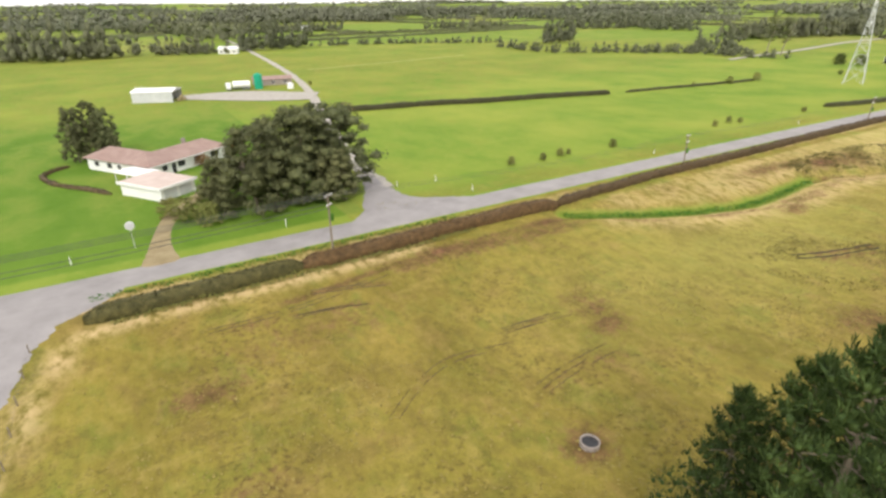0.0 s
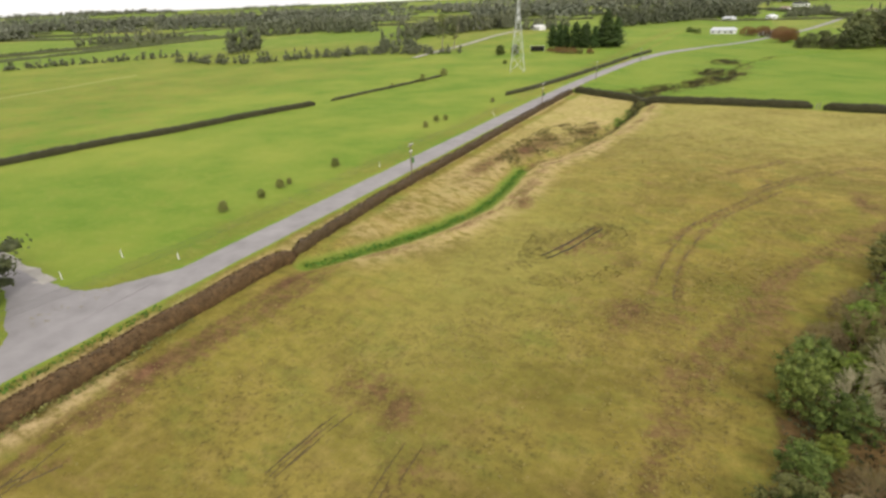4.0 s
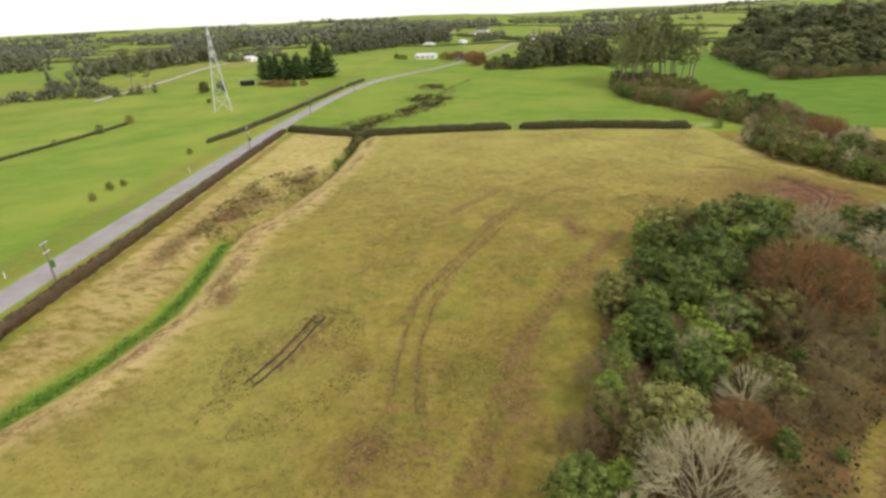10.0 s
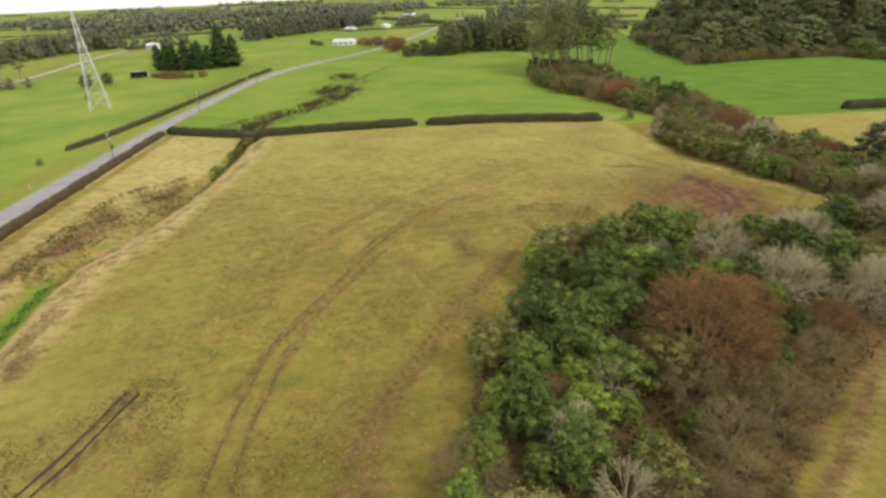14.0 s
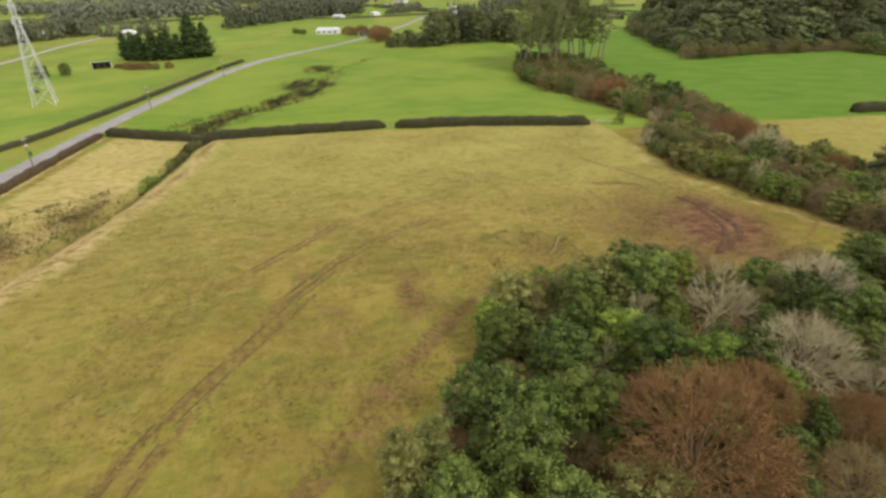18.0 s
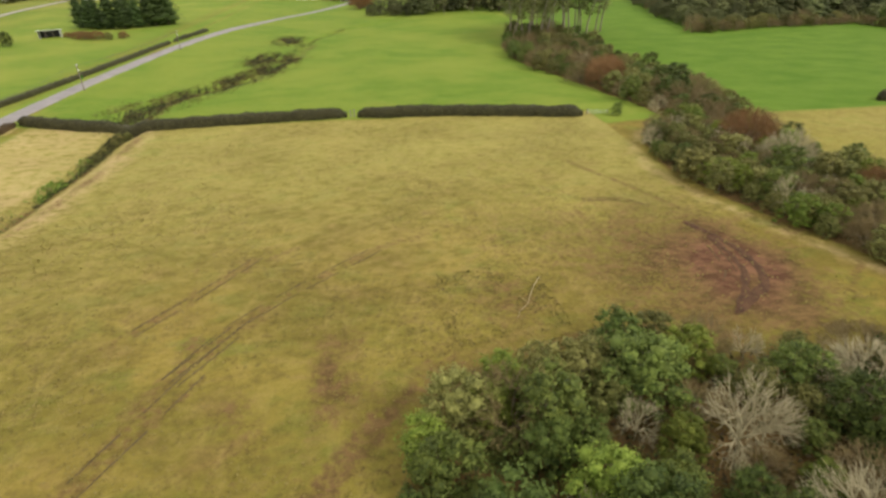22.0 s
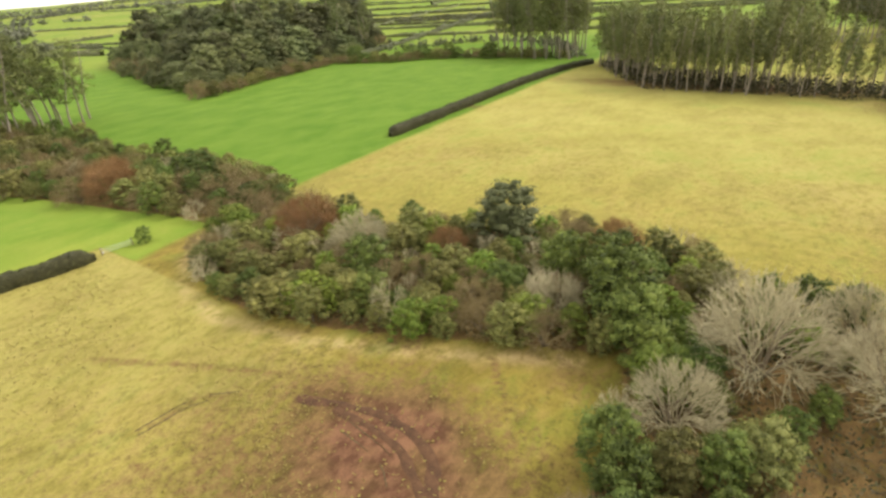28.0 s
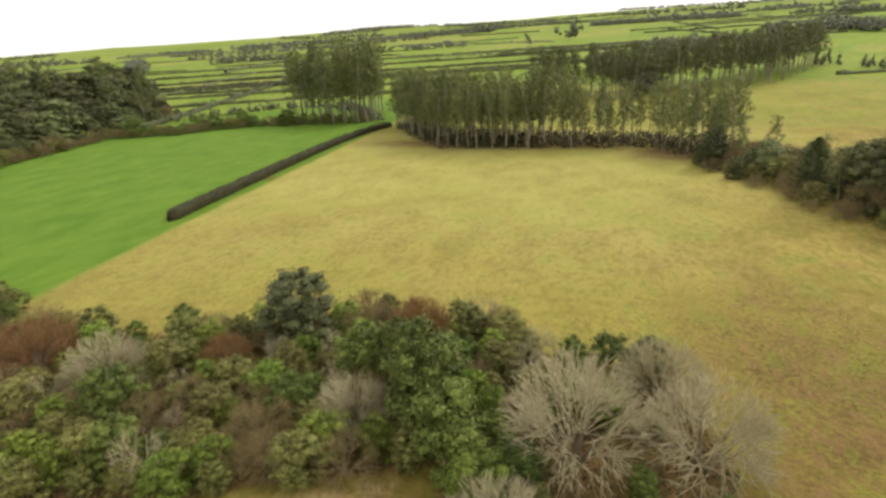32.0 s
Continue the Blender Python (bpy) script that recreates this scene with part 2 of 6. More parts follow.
M_RUSTTWIG = plain("russet_twigs", (0.20, 0.118, 0.052), (0.34, 0.195, 0.085), 1.5, 0.9, 0, 0)
M_BROWNTWIG = plain("brown_twigs", (0.205, 0.155, 0.075), (0.32, 0.25, 0.13), 1.5, 0.9, 0, 0)
M_EVERGREEN = leafy("evergreen_leaves", (0.023, 0.037, 0.009), (0.074, 0.11, 0.021), (0.22, 0.272, 0.058))
M_OLIVE = leafy("olive_leaves", (0.06, 0.066, 0.019), (0.14, 0.145, 0.038), (0.31, 0.30, 0.09))
M_LIME = leafy("lime_leaves", (0.06, 0.095, 0.014), (0.13, 0.185, 0.025), (0.29, 0.35, 0.06))
M_RUSSET = leafy("russet_leaves", (0.095, 0.05, 0.02), (0.18, 0.094, 0.033), (0.31, 0.17, 0.06), spread=0.25)
M_BROWNLEAF = leafy("withered_leaves", (0.085, 0.062, 0.024), (0.155, 0.118, 0.043), (0.28, 0.22, 0.088), spread=0.3)
M_PINE = leafy("pine_needles", (0.02, 0.036, 0.011), (0.042, 0.07, 0.018), (0.095, 0.135, 0.036))
M_GUM = leafy("plantation_leaves", (0.06, 0.07, 0.023), (0.125, 0.147, 0.042), (0.27, 0.285, 0.095), spread=0.5)
# distance haze put into the leaf colour: paler and greyer
M_HAZEWOOD = leafy("hazed_woodland", (0.10, 0.11, 0.075), (0.15, 0.16, 0.11), (0.215, 0.22, 0.15), spread=0.35)
M_FARWOOD = leafy("distant_leaves", (0.045, 0.052, 0.023), (0.088, 0.098, 0.04), (0.17, 0.175, 0.075))
M_TUFT = leafy("rough_grass_tufts", (0.15, 0.125, 0.035), (0.20, 0.165, 0.042), (0.30, 0.235, 0.075), spread=0.1)
M_BROAD = leafy("broad_leaves", (0.062, 0.074, 0.03), (0.125, 0.145, 0.055), (0.25, 0.265, 0.105), spread=0.6)
# a weaker share of haze in the leaf colour, for rows within 900 m
M_MIDHAZEWOOD = leafy("half_hazed_woodland", (0.07, 0.078, 0.045), (0.115, 0.125, 0.07), (0.175, 0.18, 0.105), spread=0.35)
M_DARKTUFT = leafy("trampled_tufts", (0.075, 0.066, 0.02), (0.115, 0.10, 0.029), (0.18, 0.155, 0.047), spread=0.1)
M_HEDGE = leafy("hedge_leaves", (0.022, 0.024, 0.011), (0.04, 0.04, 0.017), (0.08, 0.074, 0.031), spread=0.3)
M_DEADBRUSH = leafy("dead_brush", (0.034, 0.026, 0.012), (0.07, 0.052, 0.025), (0.145, 0.108, 0.055), spread=0.3)
# scrub with the shade it lies in put into its leaf colour
M_DARKBRUSH = leafy("shaded_scrub", (0.021, 0.023, 0.009), (0.045, 0.047, 0.018), (0.10, 0.098, 0.038), spread=0.3)
M_DRAIN = leafy("wet_rushes", (0.024, 0.028, 0.012), (0.05, 0.055, 0.022), (0.10, 0.10, 0.042), spread=0.3)
M_BROWNHEDGE = leafy("brown_hedge_leaves", (0.04, 0.028, 0.014), (0.075, 0.052, 0.025), (0.145, 0.098, 0.045), spread=0.3)
M_RUSTHEDGE = leafy("rusty_hedge_leaves", (0.046, 0.031, 0.014), (0.088, 0.055, 0.023), (0.165, 0.105, 0.045), spread=0.3)
M_DARKHEDGE = leafy("dark_hedge_leaves", (0.032, 0.032, 0.012), (0.066, 0.06, 0.022), (0.14, 0.12, 0.045), spread=0.3)
M_REED = leafy("creek_weed", (0.025, 0.085, 0.01), (0.05, 0.15, 0.017), (0.10, 0.24, 0.03), spread=0.2)
M_PALEWEED = leafy("creek_margin_grass", (0.09, 0.16, 0.022), (0.16, 0.24, 0.035), (0.27, 0.32, 0.07), spread=0.2)
M_WHITE = plain("white_paint", (0.74, 0.74, 0.74), (0.82, 0.81, 0.80), 0.8, 0.6, 0, 0.003)
M_ROOF = plain("faded_red_roof", (0.25, 0.165, 0.145), (0.34, 0.245, 0.215), 0.5, 0.7, 0, 0.01, 4)
M_PINKROOF = plain("pale_pink_roof", (0.46, 0.36, 0.32), (0.56, 0.47, 0.43), 0.5, 0.7, 0, 0.01, 4)
M_TIN = plain("galvanised_sheet", (0.52, 0.53, 0.56), (0.66, 0.67, 0.70), 0.6, 0.45, 0.3, 0.004)
M_DARK = plain("dark_opening", (0.02, 0.02, 0.022), (0.045, 0.045, 0.05), 1.0, 0.5, 0, 0)
M_STEEL = plain("lattice_steel", (0.50, 0.51, 0.52), (0.64, 0.65, 0.66), 1.0, 0.5, 0.4, 0)
M_WOODPOST = plain("weathered_post", (0.16, 0.13, 0.10), (0.27, 0.23, 0.18), 2.0, 0.9, 0, 0.01)
M_CONCRETE = plain("old_concrete", (0.22, 0.19, 0.17), (0.32, 0.28, 0.25), 2.0, 0.9, 0, 0.01)
M_GREENTANK = plain("green_plastic", (0.01, 0.26, 0.15), (0.02, 0.33, 0.20), 1.0, 0.5, 0, 0)
M_WIRE = plain("dull_cable", (0.04, 0.04, 0.045), (0.09, 0.09, 0.09), 3.0, 0.6, 0, 0)


# ---- ground ----
def step01(a, b, v):
    u = np.clip((np.asarray(v, float) - a) / (b - a), 0, 1)
    return u * u * (3 - 2 * u)


def seg_dist(x, y, pts):
    """Distance from every (x, y) to a polyline."""
    d = np.full(np.shape(x), 1e9)
    for (ax, ay), (bx, by) in zip(pts[:-1], pts[1:]):
        vx, vy = bx - ax, by - ay
        u = np.clip(((x - ax) * vx + (y - ay) * vy) / (vx * vx + vy * vy), 0, 1)
        d = np.minimum(d, np.hypot(x - ax - u * vx, y - ay - u * vy))
    return d


def wob(x, y, s, k=0.0):
    """Smooth unevenness from a few waves, between about -1 and 1."""
    x, y = x / s, y / s
    return (np.sin(x * 1.1 + 1.7 * np.sin(y * 0.83 + k) + k) + np.sin(y * 1.27 - 1.3 * np.sin(x * 0.71 + 2 * k)) + 0.7 * np.sin((x + y) * 2.3 + 3 * k) + 0.5 * np.sin((x - 1.7 * y) * 3.9 + k)) / 3.2


CREEK = [(78, 61.5), (84, 58.5), (93, 54.5), (102, 51.6), (112, 49.5), (121, 49.5), (130, 50.5), (139, 51.5)]
STREAM = [(139, 51.5), (150, 47), (162, 45), (178, 42), (200, 40.5), (224, 41)]
DITCH = [(224, 41), (246, 43.5), (258, 40), (265, 31), (276, 24.5), (288, 21), (313, 15), (334, 13), (352, 14), (387, -5), (421, -31)]


def height(x, y):
    x, y = np.asarray(x, float), np.asarray(y, float)
    z = -0.8 + 2.0 * step01(40, 72, y)
    s = np.clip(-55 - y, 0, 290)
    z = z - 0.05 * s * step01(0, 60, s)
    z = z - 2.5 * np.exp(-((x - 315) / 80) ** 2 - ((y + 80) / 60) ** 2)
    near = np.exp(-((x - 100) / 260) ** 2 - (y / 260) ** 2)
    z = z + near * (0.22 * wob(x, y, 9.0, 0.4) + 0.07 * wob(x, y, 2.6, 1.3)) * (1 - step01(64, 68, y) * (1 - step01(77, 80, y)))
    z = z - 1.3 * np.exp(-(seg_dist(x, y, CREEK) / 2.4) ** 2) - 1.0 * np.exp(-(seg_dist(x, y, STREAM) / 2.2) ** 2) - 0.8 * np.exp(-(seg_dist(x, y, DITCH) / 2.5) ** 2)
    far = step01(900, 3500, np.hypot(x - 100, y))
    return z + far * 10 * (wob(x, y, 420.0, 2.0) + 1) + step01(2500, 4600, np.hypot(x, y)) * 22


def ground_z(x, y):
    return float(height(x, y))


TRACKS = [  # worn wheel tracks: (points, half width, depth of wear)
    ([(139, 2), (126.2, 8.8), (113, 12.8), (103, 14.4), (96.5, 14.5), (90, 13.5)], 0.7, 0.42), ([(141.5, 3.2), (124.6, 10.6), (113.6, 15.5), (101, 16.6), (96, 17), (89, 16.6)], 0.6, 0.42),
    ([(135, -18), (122, -9), (110, -2), (104, 1), (88, 6.5), (77, 10), (64, 12), (52, 12)], 1.1, 0.45), ([(133, -15), (121, -7), (110, -0.5), (104, 2.5), (88, 8), (77, 11.5)], 0.6, 0.5),
    # worn earth of this pair also holds the ruts' shadow as darker colour
    ([(110, 27.8), (104.5, 29.6), (99, 31.4)], 0.5, 0.6), ([(109, 26), (103.6, 27.8), (98, 29.6)], 0.5, 0.6),
    ([(28, 53.2), (36, 52.6)], 0.25, 0.45), ([(48, 39.2), (57, 38.2)], 0.25, 0.4), ([(28, 56.5), (44, 58.6), (60, 59.6), (76, 59)], 0.8, 0.5),
    ([(163, -60.5), (158, -62), (153, -63.2), (148, -61.2), (144, -57.8), (142, -54)], 1.0, 0.8), ([(161, -59.5), (157, -60.6), (152.5, -61.5), (149, -59.9), (146, -57), (144.5, -54.5)], 1.0, 0.8),
    ([(139, 5), (148, 0), (155, -7), (162, -15), (167, -26)], 0.55, 0.34), ([(134, -21), (138, -28), (140, -35), (141, -43), (138, -52)], 0.9, 0.5), ([(143, 15), (155, 6), (168, -8)], 0.6, 0.26), ([(31, 33), (35, 36), (40, 38), (47, 36)], 0.3, 0.3), ([(32.5, 32), (36.5, 35), (41, 36.6)], 0.3, 0.26), ([(45, 29), (50, 30), (56, 30)], 0.35, 0.3), ([(107, 17.5), (116, 14.5), (124, 10.5)], 0.6, 0.5), ([(173, -47), (172.5, -53), (169, -56)], 0.6, 0.4),
    ([(46, 41), (40, 38), (31, 33), (25, 29)], 0.35, 0.22), ([(70, 22), (60, 27), (48, 29), (38, 26)], 0.6, 0.22), ([(170, -45), (160, -46), (150, -47), (141, -41), (136, -33)], 0.6, 0.35),
    ([(190, -50), (176, -57), (164, -62)], 0.6, 0.4), ([(150, -75), (144, -69)], 0.5, 0.5), ([(134, 7), (127, 10), (119, 13)], 0.5, 0.3),
    ([(136, 7), (143, 2.1), (150, -2.4)], 1.5, 0.3), ([(147.3, 11.1), (153.3, 6.4), (164, -0.6)], 1.3, 0.26), ([(28.7, 53.5), (32.6, 52.9), (37.0, 51.8)], 0.5, 0.35), ([(31.7, 57.5), (36.0, 56.5), (40.8, 55.0)], 0.9, 0.36), ([(44.9, 57.4), (49.6, 58.3), (54.7, 58.7)], 1.5, 0.5), ([(66, 12.5), (71.7, 10.3), (77.1, 8.5), (90.4, 3.2)], 1.3, 0.34),
    ([(200, -30), (180, -36), (166, -42)], 0.6, 0.2), ([(128, 44), (118, 44.5), (108, 46.5)], 0.5, 0.5), ([(175, 20), (160, 14), (140, 12)], 0.6, 0.16), ([(180, 5), (160, 8), (146, 6)], 0.5, 0.18),
]
PATCHES = [  # trodden or bare patches, and painted forest-edge shade: (x, y, rx, ry, strength)
    (158, -42, 30, 22, 0.2), (151, -58.5, 13, 9, 1.0), (151, -52, 18, 12, 0.56), (143, -50, 6, 8, 0.5), (43.6, 21.3, 2.4, 2.4, 0.85), (135, -22, 7, 4, 0.5), (147, -31, 7, 5, 0.3), (120, -8, 8, 4, 0.35),
    # (165, -268) puts the shade at the plantation's edge into the ground colour
    (101, -97, 20, 38, 0.42), (30, 50, 16, 5, 0.28), (138, -10, 7, 1.8, 0.5), (59, 34, 3, 2, 0.55), (17, 45, 4, 2, 0.55), (24, 54, 5, 1.4, 0.4), (86, 18, 4, 3, 0.55), (148, -29, 6, 4, 0.35), (143, 4, 3, 1.5, 0.4), (134, -2, 3, 2, 0.35), (165, -268, 62, 13, 0.8), (103, -246, 20, 17, 0.6), (157, 53, 9, 4, 0.6), (148, 54.5, 6, 3, 0.75), (175, 47, 10, 4, 0.45), (93, 4, 10, 3.5, 0.4), (60, 37, 3, 2, 0.5), (19, 31, 4, 3, 0.35), (87, 13, 5, 4, 0.35),
    (70, 57, 10, 2, 0.5), (58, 58, 8, 2.2, 0.55), (48, 59, 7, 1.8, 0.4), (101, 27, 8, 7, 0.24), (85, 19, 4, 3, 0.5), (99, 21, 4, 3, 0.35), (116, 43, 4, 2, 0.6), (143, -11, 4, 4, 0.3), (134, -13, 4, 3, 0.3), (116, -6, 6, 3, 0.45), (136, 24, 4, 3, 0.3), (53, 29, 5, 3, 0.35), (60, 40, 4, 2.5, 0.35), (52, 59.3, 6, 1.4, 0.7), (72, 59.3, 6, 1.4, 0.7), (130, -3, 5, 4, 0.25), (126, 12, 5, 3, 0.2), (86, 25, 4, 3, 0.2),
    (86.6, 17.4, 3, 2, 0.5), (59.4, 33.9, 3, 2, 0.5), (68.2, 11.1, 5, 2.2, 0.45), (135.3, -11.3, 4, 2.4, 0.45), (82.9, 18.8, 3, 2, 0.5), (75.7, 12, 4, 1.8, 0.4),
    (253, 42, 12, 2.5, 0.4), (307, 27, 7, 3, 0.4), (334, 11, 9, 2, 0.35), (351, 25, 8, 3, 0.4), (133, 58, 13, 2.6, 0.5), (150, 53.5, 6, 2.2, 0.45), (167, 50.5, 9, 3.2, 0.3), (141, -77, 5, 4, 0.3), (160, -72, 9, 2, 0.3), (235, -198, 6, 3, 0.5), (115, -30, 24, 14, 0.5), (120, -70, 14, 30, 0.4), (180, -88, 40, 12, 0.5)]
GULLY_A = [(40, 2), (62, 4), (74, 3), (84, 0), (95, -4), (108, -8), (119, -14), (129, -20), (136, -29), (138, -42), (135, -50), (134, -64), (136, -78), (140, -86), (132, -104), (116, -104), (112, -88), (116, -72), (111, -60), (104, -49), (98, -40), (90, -30), (83, -22), (74, -17), (60, -14), (40, -12)]
GULLY_B = [(140, -82), (150, -78), (160, -73), (170, -69), (184, -66.3), (197, -68), (206, -74), (212, -86), (200, -98), (184, -98), (166, -110), (140, -112), (132, -104)]
GULLY_C = [(214, -82), (226, -80), (240, -77), (256, -74), (275, -69), (300, -64), (330, -68), (360, -78), (360, -100), (320, -104), (290, -100), (255, -106), (230, -106), (212, -98)]
SOUTH_DRAIN = [(72, -17.5), (82.5, -24.5), (86.4, -28.8), (92.5, -36.5), (101.3, -46.5), (106, -54)]
GULLY_EDGE = [(142, -79), (150, -75), (160, -70), (170, -66), (184, -63), (196, -65), (205, -71), (211, -77)]
BANK = [(84, 55.5), (93, 51), (102, 48.3), (112, 46), (122, 45.5), (132, 46), (141, 47), (152, 43), (164, 41), (180, 38), (200, 36.5), (223, 37)]


def within(x, y, poly):
    """Which of many points lie inside a polygon."""
    hit = np.zeros(np.shape(x), bool)
    for (ax, ay), (bx, by) in zip(poly, poly[1:] + poly[:1]):
        if ay != by:
            hit ^= ((ay > y) != (by > y)) & (x < (bx - ax) * (y - ay) / (by - ay) + ax)
    return hit


def axis(parts):
    """Grid lines: (start, end, step) stretches end to end."""
    out = []
    for a, b, s in parts:
        out.append(np.linspace(a, b, max(2, int(round((b - a) / s)) + 1))[:-1])
    return np.append(np.concatenate(out), parts[-1][1])


def zone(x, y):
    """Dryness, bare earth and lushness of the grass, and its paleness: banks, distant haze."""
    east = 226.5 + 0.02 * (y - 20)
    main = step01(0, 1, 63.5 - y) * step01(0, 1.5, east - x)
    south = step01(0, 2, -(y + 66) - 0.0 * x)
    line = 222.5 + (x * 0) + (-113 - y) * 0.112
    line = np.where(y > -113, 222.5 - (y + 113) * 0.22, line)
    side = step01(-1, 1, line - x)
    dry = np.where(y > -66, main, side)
    lush = np.where(y < -66, 1 - side, 0.0) * step01(0, 1.5, x - 200) * step01(84, 96, -y)
    lush = np.maximum(lush, np.where(y > -66, main * (0.65 * step01(140, 205, x + 0.12 * y) + 0.5 * np.exp(-((x - 98) / 38) ** 2 - ((y - 38) / 15) ** 2) + 0.14 * wob(x, y, 24.0, 0.9) * step01(120, 160, x)), 0.0))
    lush = np.maximum(lush, np.where((x > 230) & (y > -84) & (y < 66), 0.3, 0.0))
    lush = np.maximum(lush, np.where((y > 78) & (x < 48), 0.95 - 0.9 * step01(165, 215, y), 0.0))
    dry = np.where(y < -66, dry * (0.93 - 0.12 * np.exp(-((x - 95) / 25) ** 2 - ((y + 110) / 30) ** 2)), dry)
    dry = dry * (1 - 0.12 * step01(-0.2, 0.8, wob(x, y, 19.0, 0.6)) - 0.1 * step01(0.0, 0.8, wob(x, y, 7.0, 1.6)))
    dry = np.where((y > 76) & (y < 88) & (x > 45), 0.42 - 0.3 * step01(79, 88, y) + 0.1 * wob(x, y, 6.0, 0.3), dry)
    dry = np.where((y > 62) & (y < 69), 0.85 + 0.25 * wob(x, y, 7.0, 2.0) - 0.5 * step01(68.4, 68.9, y), dry)
    dry = np.where(y >= 88, 0.1 + 0.24 * step01(140, 230, y) + 0.1 * wob(x, y, 60.0, 1.0), dry)
    dry = np.where((x > east) & (y > -66) & (y < 68), 0.06 + 0.1 * wob(x, y, 40.0, 1.0), dry)
    # far country: a patchwork of paddocks
    r = np.hypot(x - 120, y)
    cell = np.sin(np.floor(x / 130 + 0.3 * np.sin(y / 400)) * 12.9 + np.floor(y / 95) * 78.2) * 43758.5
    cell = cell - np.floor(cell)
    fw = step01(430, 520, r)
    dry = dry * (1 - fw) + fw * (0.12 + 0.36 * cell ** 3)
    lush = lush * (1 - fw) + fw * 0.45 * (1 - cell)
    dry = dry * (1 - 0.3 * step01(288, 315, -y) * side * (1 - fw))
    lush = np.maximum(lush, (0.85 - 0.7 * step01(288, 315, -y)) * (0.5 + 0.5 * step01(115, 200, -y)) * (1 + 0.2 * wob(x, y, 13.0, 0.4)) * step01(84, 100, -y - 0.35 * np.clip(130 - x, 0, 60)) * side * (1 - fw) * step01(85, 150, x - 0.3 * (y + 100)))
    mud = np.zeros(np.shape(x))
    for pts, w, k in TRACKS:
        mud = np.maximum(mud, k * np.exp(-(seg_dist(x, y, pts) / w) ** 2) * (0.9 + 0.2 * wob(x, y, 5.0, w * 9)))
    for px, py, rx, ry, k in PATCHES:
        mud = np.maximum(mud, k * np.exp(-((x - px) / rx) ** 2 - ((y - py) / ry) ** 2) * (0.9 + 0.3 * wob(x, y, 2.2, px)))
    mud = np.maximum(mud, 0.35 * np.exp(-(seg_dist(x, y, BANK) / 1.6) ** 2) * (0.8 + 0.6 * wob(x, y, 3.0, 0.3)))
    mud = np.maximum(mud, 0.46 * np.exp(-(seg_dist(x, y, STREAM) / 0.8) ** 2) * (0.75 + 0.7 * wob(x, y, 3.4, 0.4)))
    mud = np.maximum(mud, 0.3 * np.exp(-(seg_dist(x, y, DITCH) / 4.6) ** 2) * (0.7 + 0.6 * wob(x, y, 6.0, 0.5)) * (1 - 0.6 * step01(325, 352, x)))
    for poly in (GULLY_A, GULLY_B, GULLY_C):  # bare leaf litter under the trees
        mud = np.maximum(mud, 0.5 * within(x, y, poly))
    mud = np.maximum(mud, 0.54 * np.exp(-(seg_dist(x, y, SOUTH_DRAIN) / 0.9) ** 2) * (0.9 + 0.4 * wob(x, y, 3.0, 0.7)))
    weed = np.exp(-(seg_dist(x, y, CREEK) / 1.8) ** 4)
    lush = np.maximum(lush, 0.6 * weed)
    dry = dry * (1 - 0.85 * weed)
    bank_haze = 0.9 * np.exp(-(seg_dist(x, y, BANK) / 3.4) ** 2) * (0.8 + 0.4 * wob(x, y, 4.0, 0.8))
    bank_haze = np.maximum(bank_haze, np.where(y < -66, 0.08 + 0.08 * wob(x, y, 11.0, 0.7), 0.0) * side * (1 - fw) * step01(90, 150, -y))
    bank_haze = np.maximum(bank_haze, 0.6 * np.exp(-(seg_dist(x, y, GULLY_EDGE) / 1.2) ** 2) * (0.8 + 0.5 * wob(x, y, 3.0, 0.9)))
    bank_haze = np.maximum(bank_haze, 0.5 * np.exp(-((x - 190) / 28) ** 2 - ((y - 55) / 7) ** 2))
    bank_haze = np.maximum(bank_haze, 0.8 * np.exp(-(seg_dist(x, y, [(8, 60.8), (50, 61.5)]) / 1.2) ** 2))
    bank_haze = np.maximum(bank_haze, 0.3 * np.exp(-(seg_dist(x, y, [(a - 1.4, b + 1.2) for a, b in SOUTH_DRAIN]) / 1.0) ** 2))
    bank_haze = np.maximum(bank_haze, 0.85 * np.exp(-(seg_dist(x, y, [(0.5, 42), (2.2, 50), (4.4, 56), (6.6, 60.5), (12, 61.2)]) / 1.1) ** 2))
    # haze over the far paddocks, put into the grass colour as paler straw
    bank_haze = np.maximum(bank_haze, 0.4 * fw)
    water = np.interp(x, [p[0] for p in CREEK + STREAM], [p[1] for p in CREEK + STREAM])
    bank_haze = np.maximum(bank_haze, (0.42 + 0.2 * wob(x, y, 8.0, 1.1)) * main * step01(1, 4, y - water) * step01(84, 92, x))
    bank_haze = np.maximum(bank_haze, np.where(y > -66, 0.1, 0.0) * main * step01(115, 180, x))
    bank_haze = np.maximum(bank_haze, np.where((y > 64.8) & (y < 68.6) & (x < 230), 0.65 + 0.35 * wob(x, y, 5.0, 0.2), 0.0))
    bank_haze = np.clip(bank_haze, 0, 1)
    return np.clip(dry, 0, 1), np.clip(mud, 0, 1), np.clip(lush, 0, 1), bank_haze


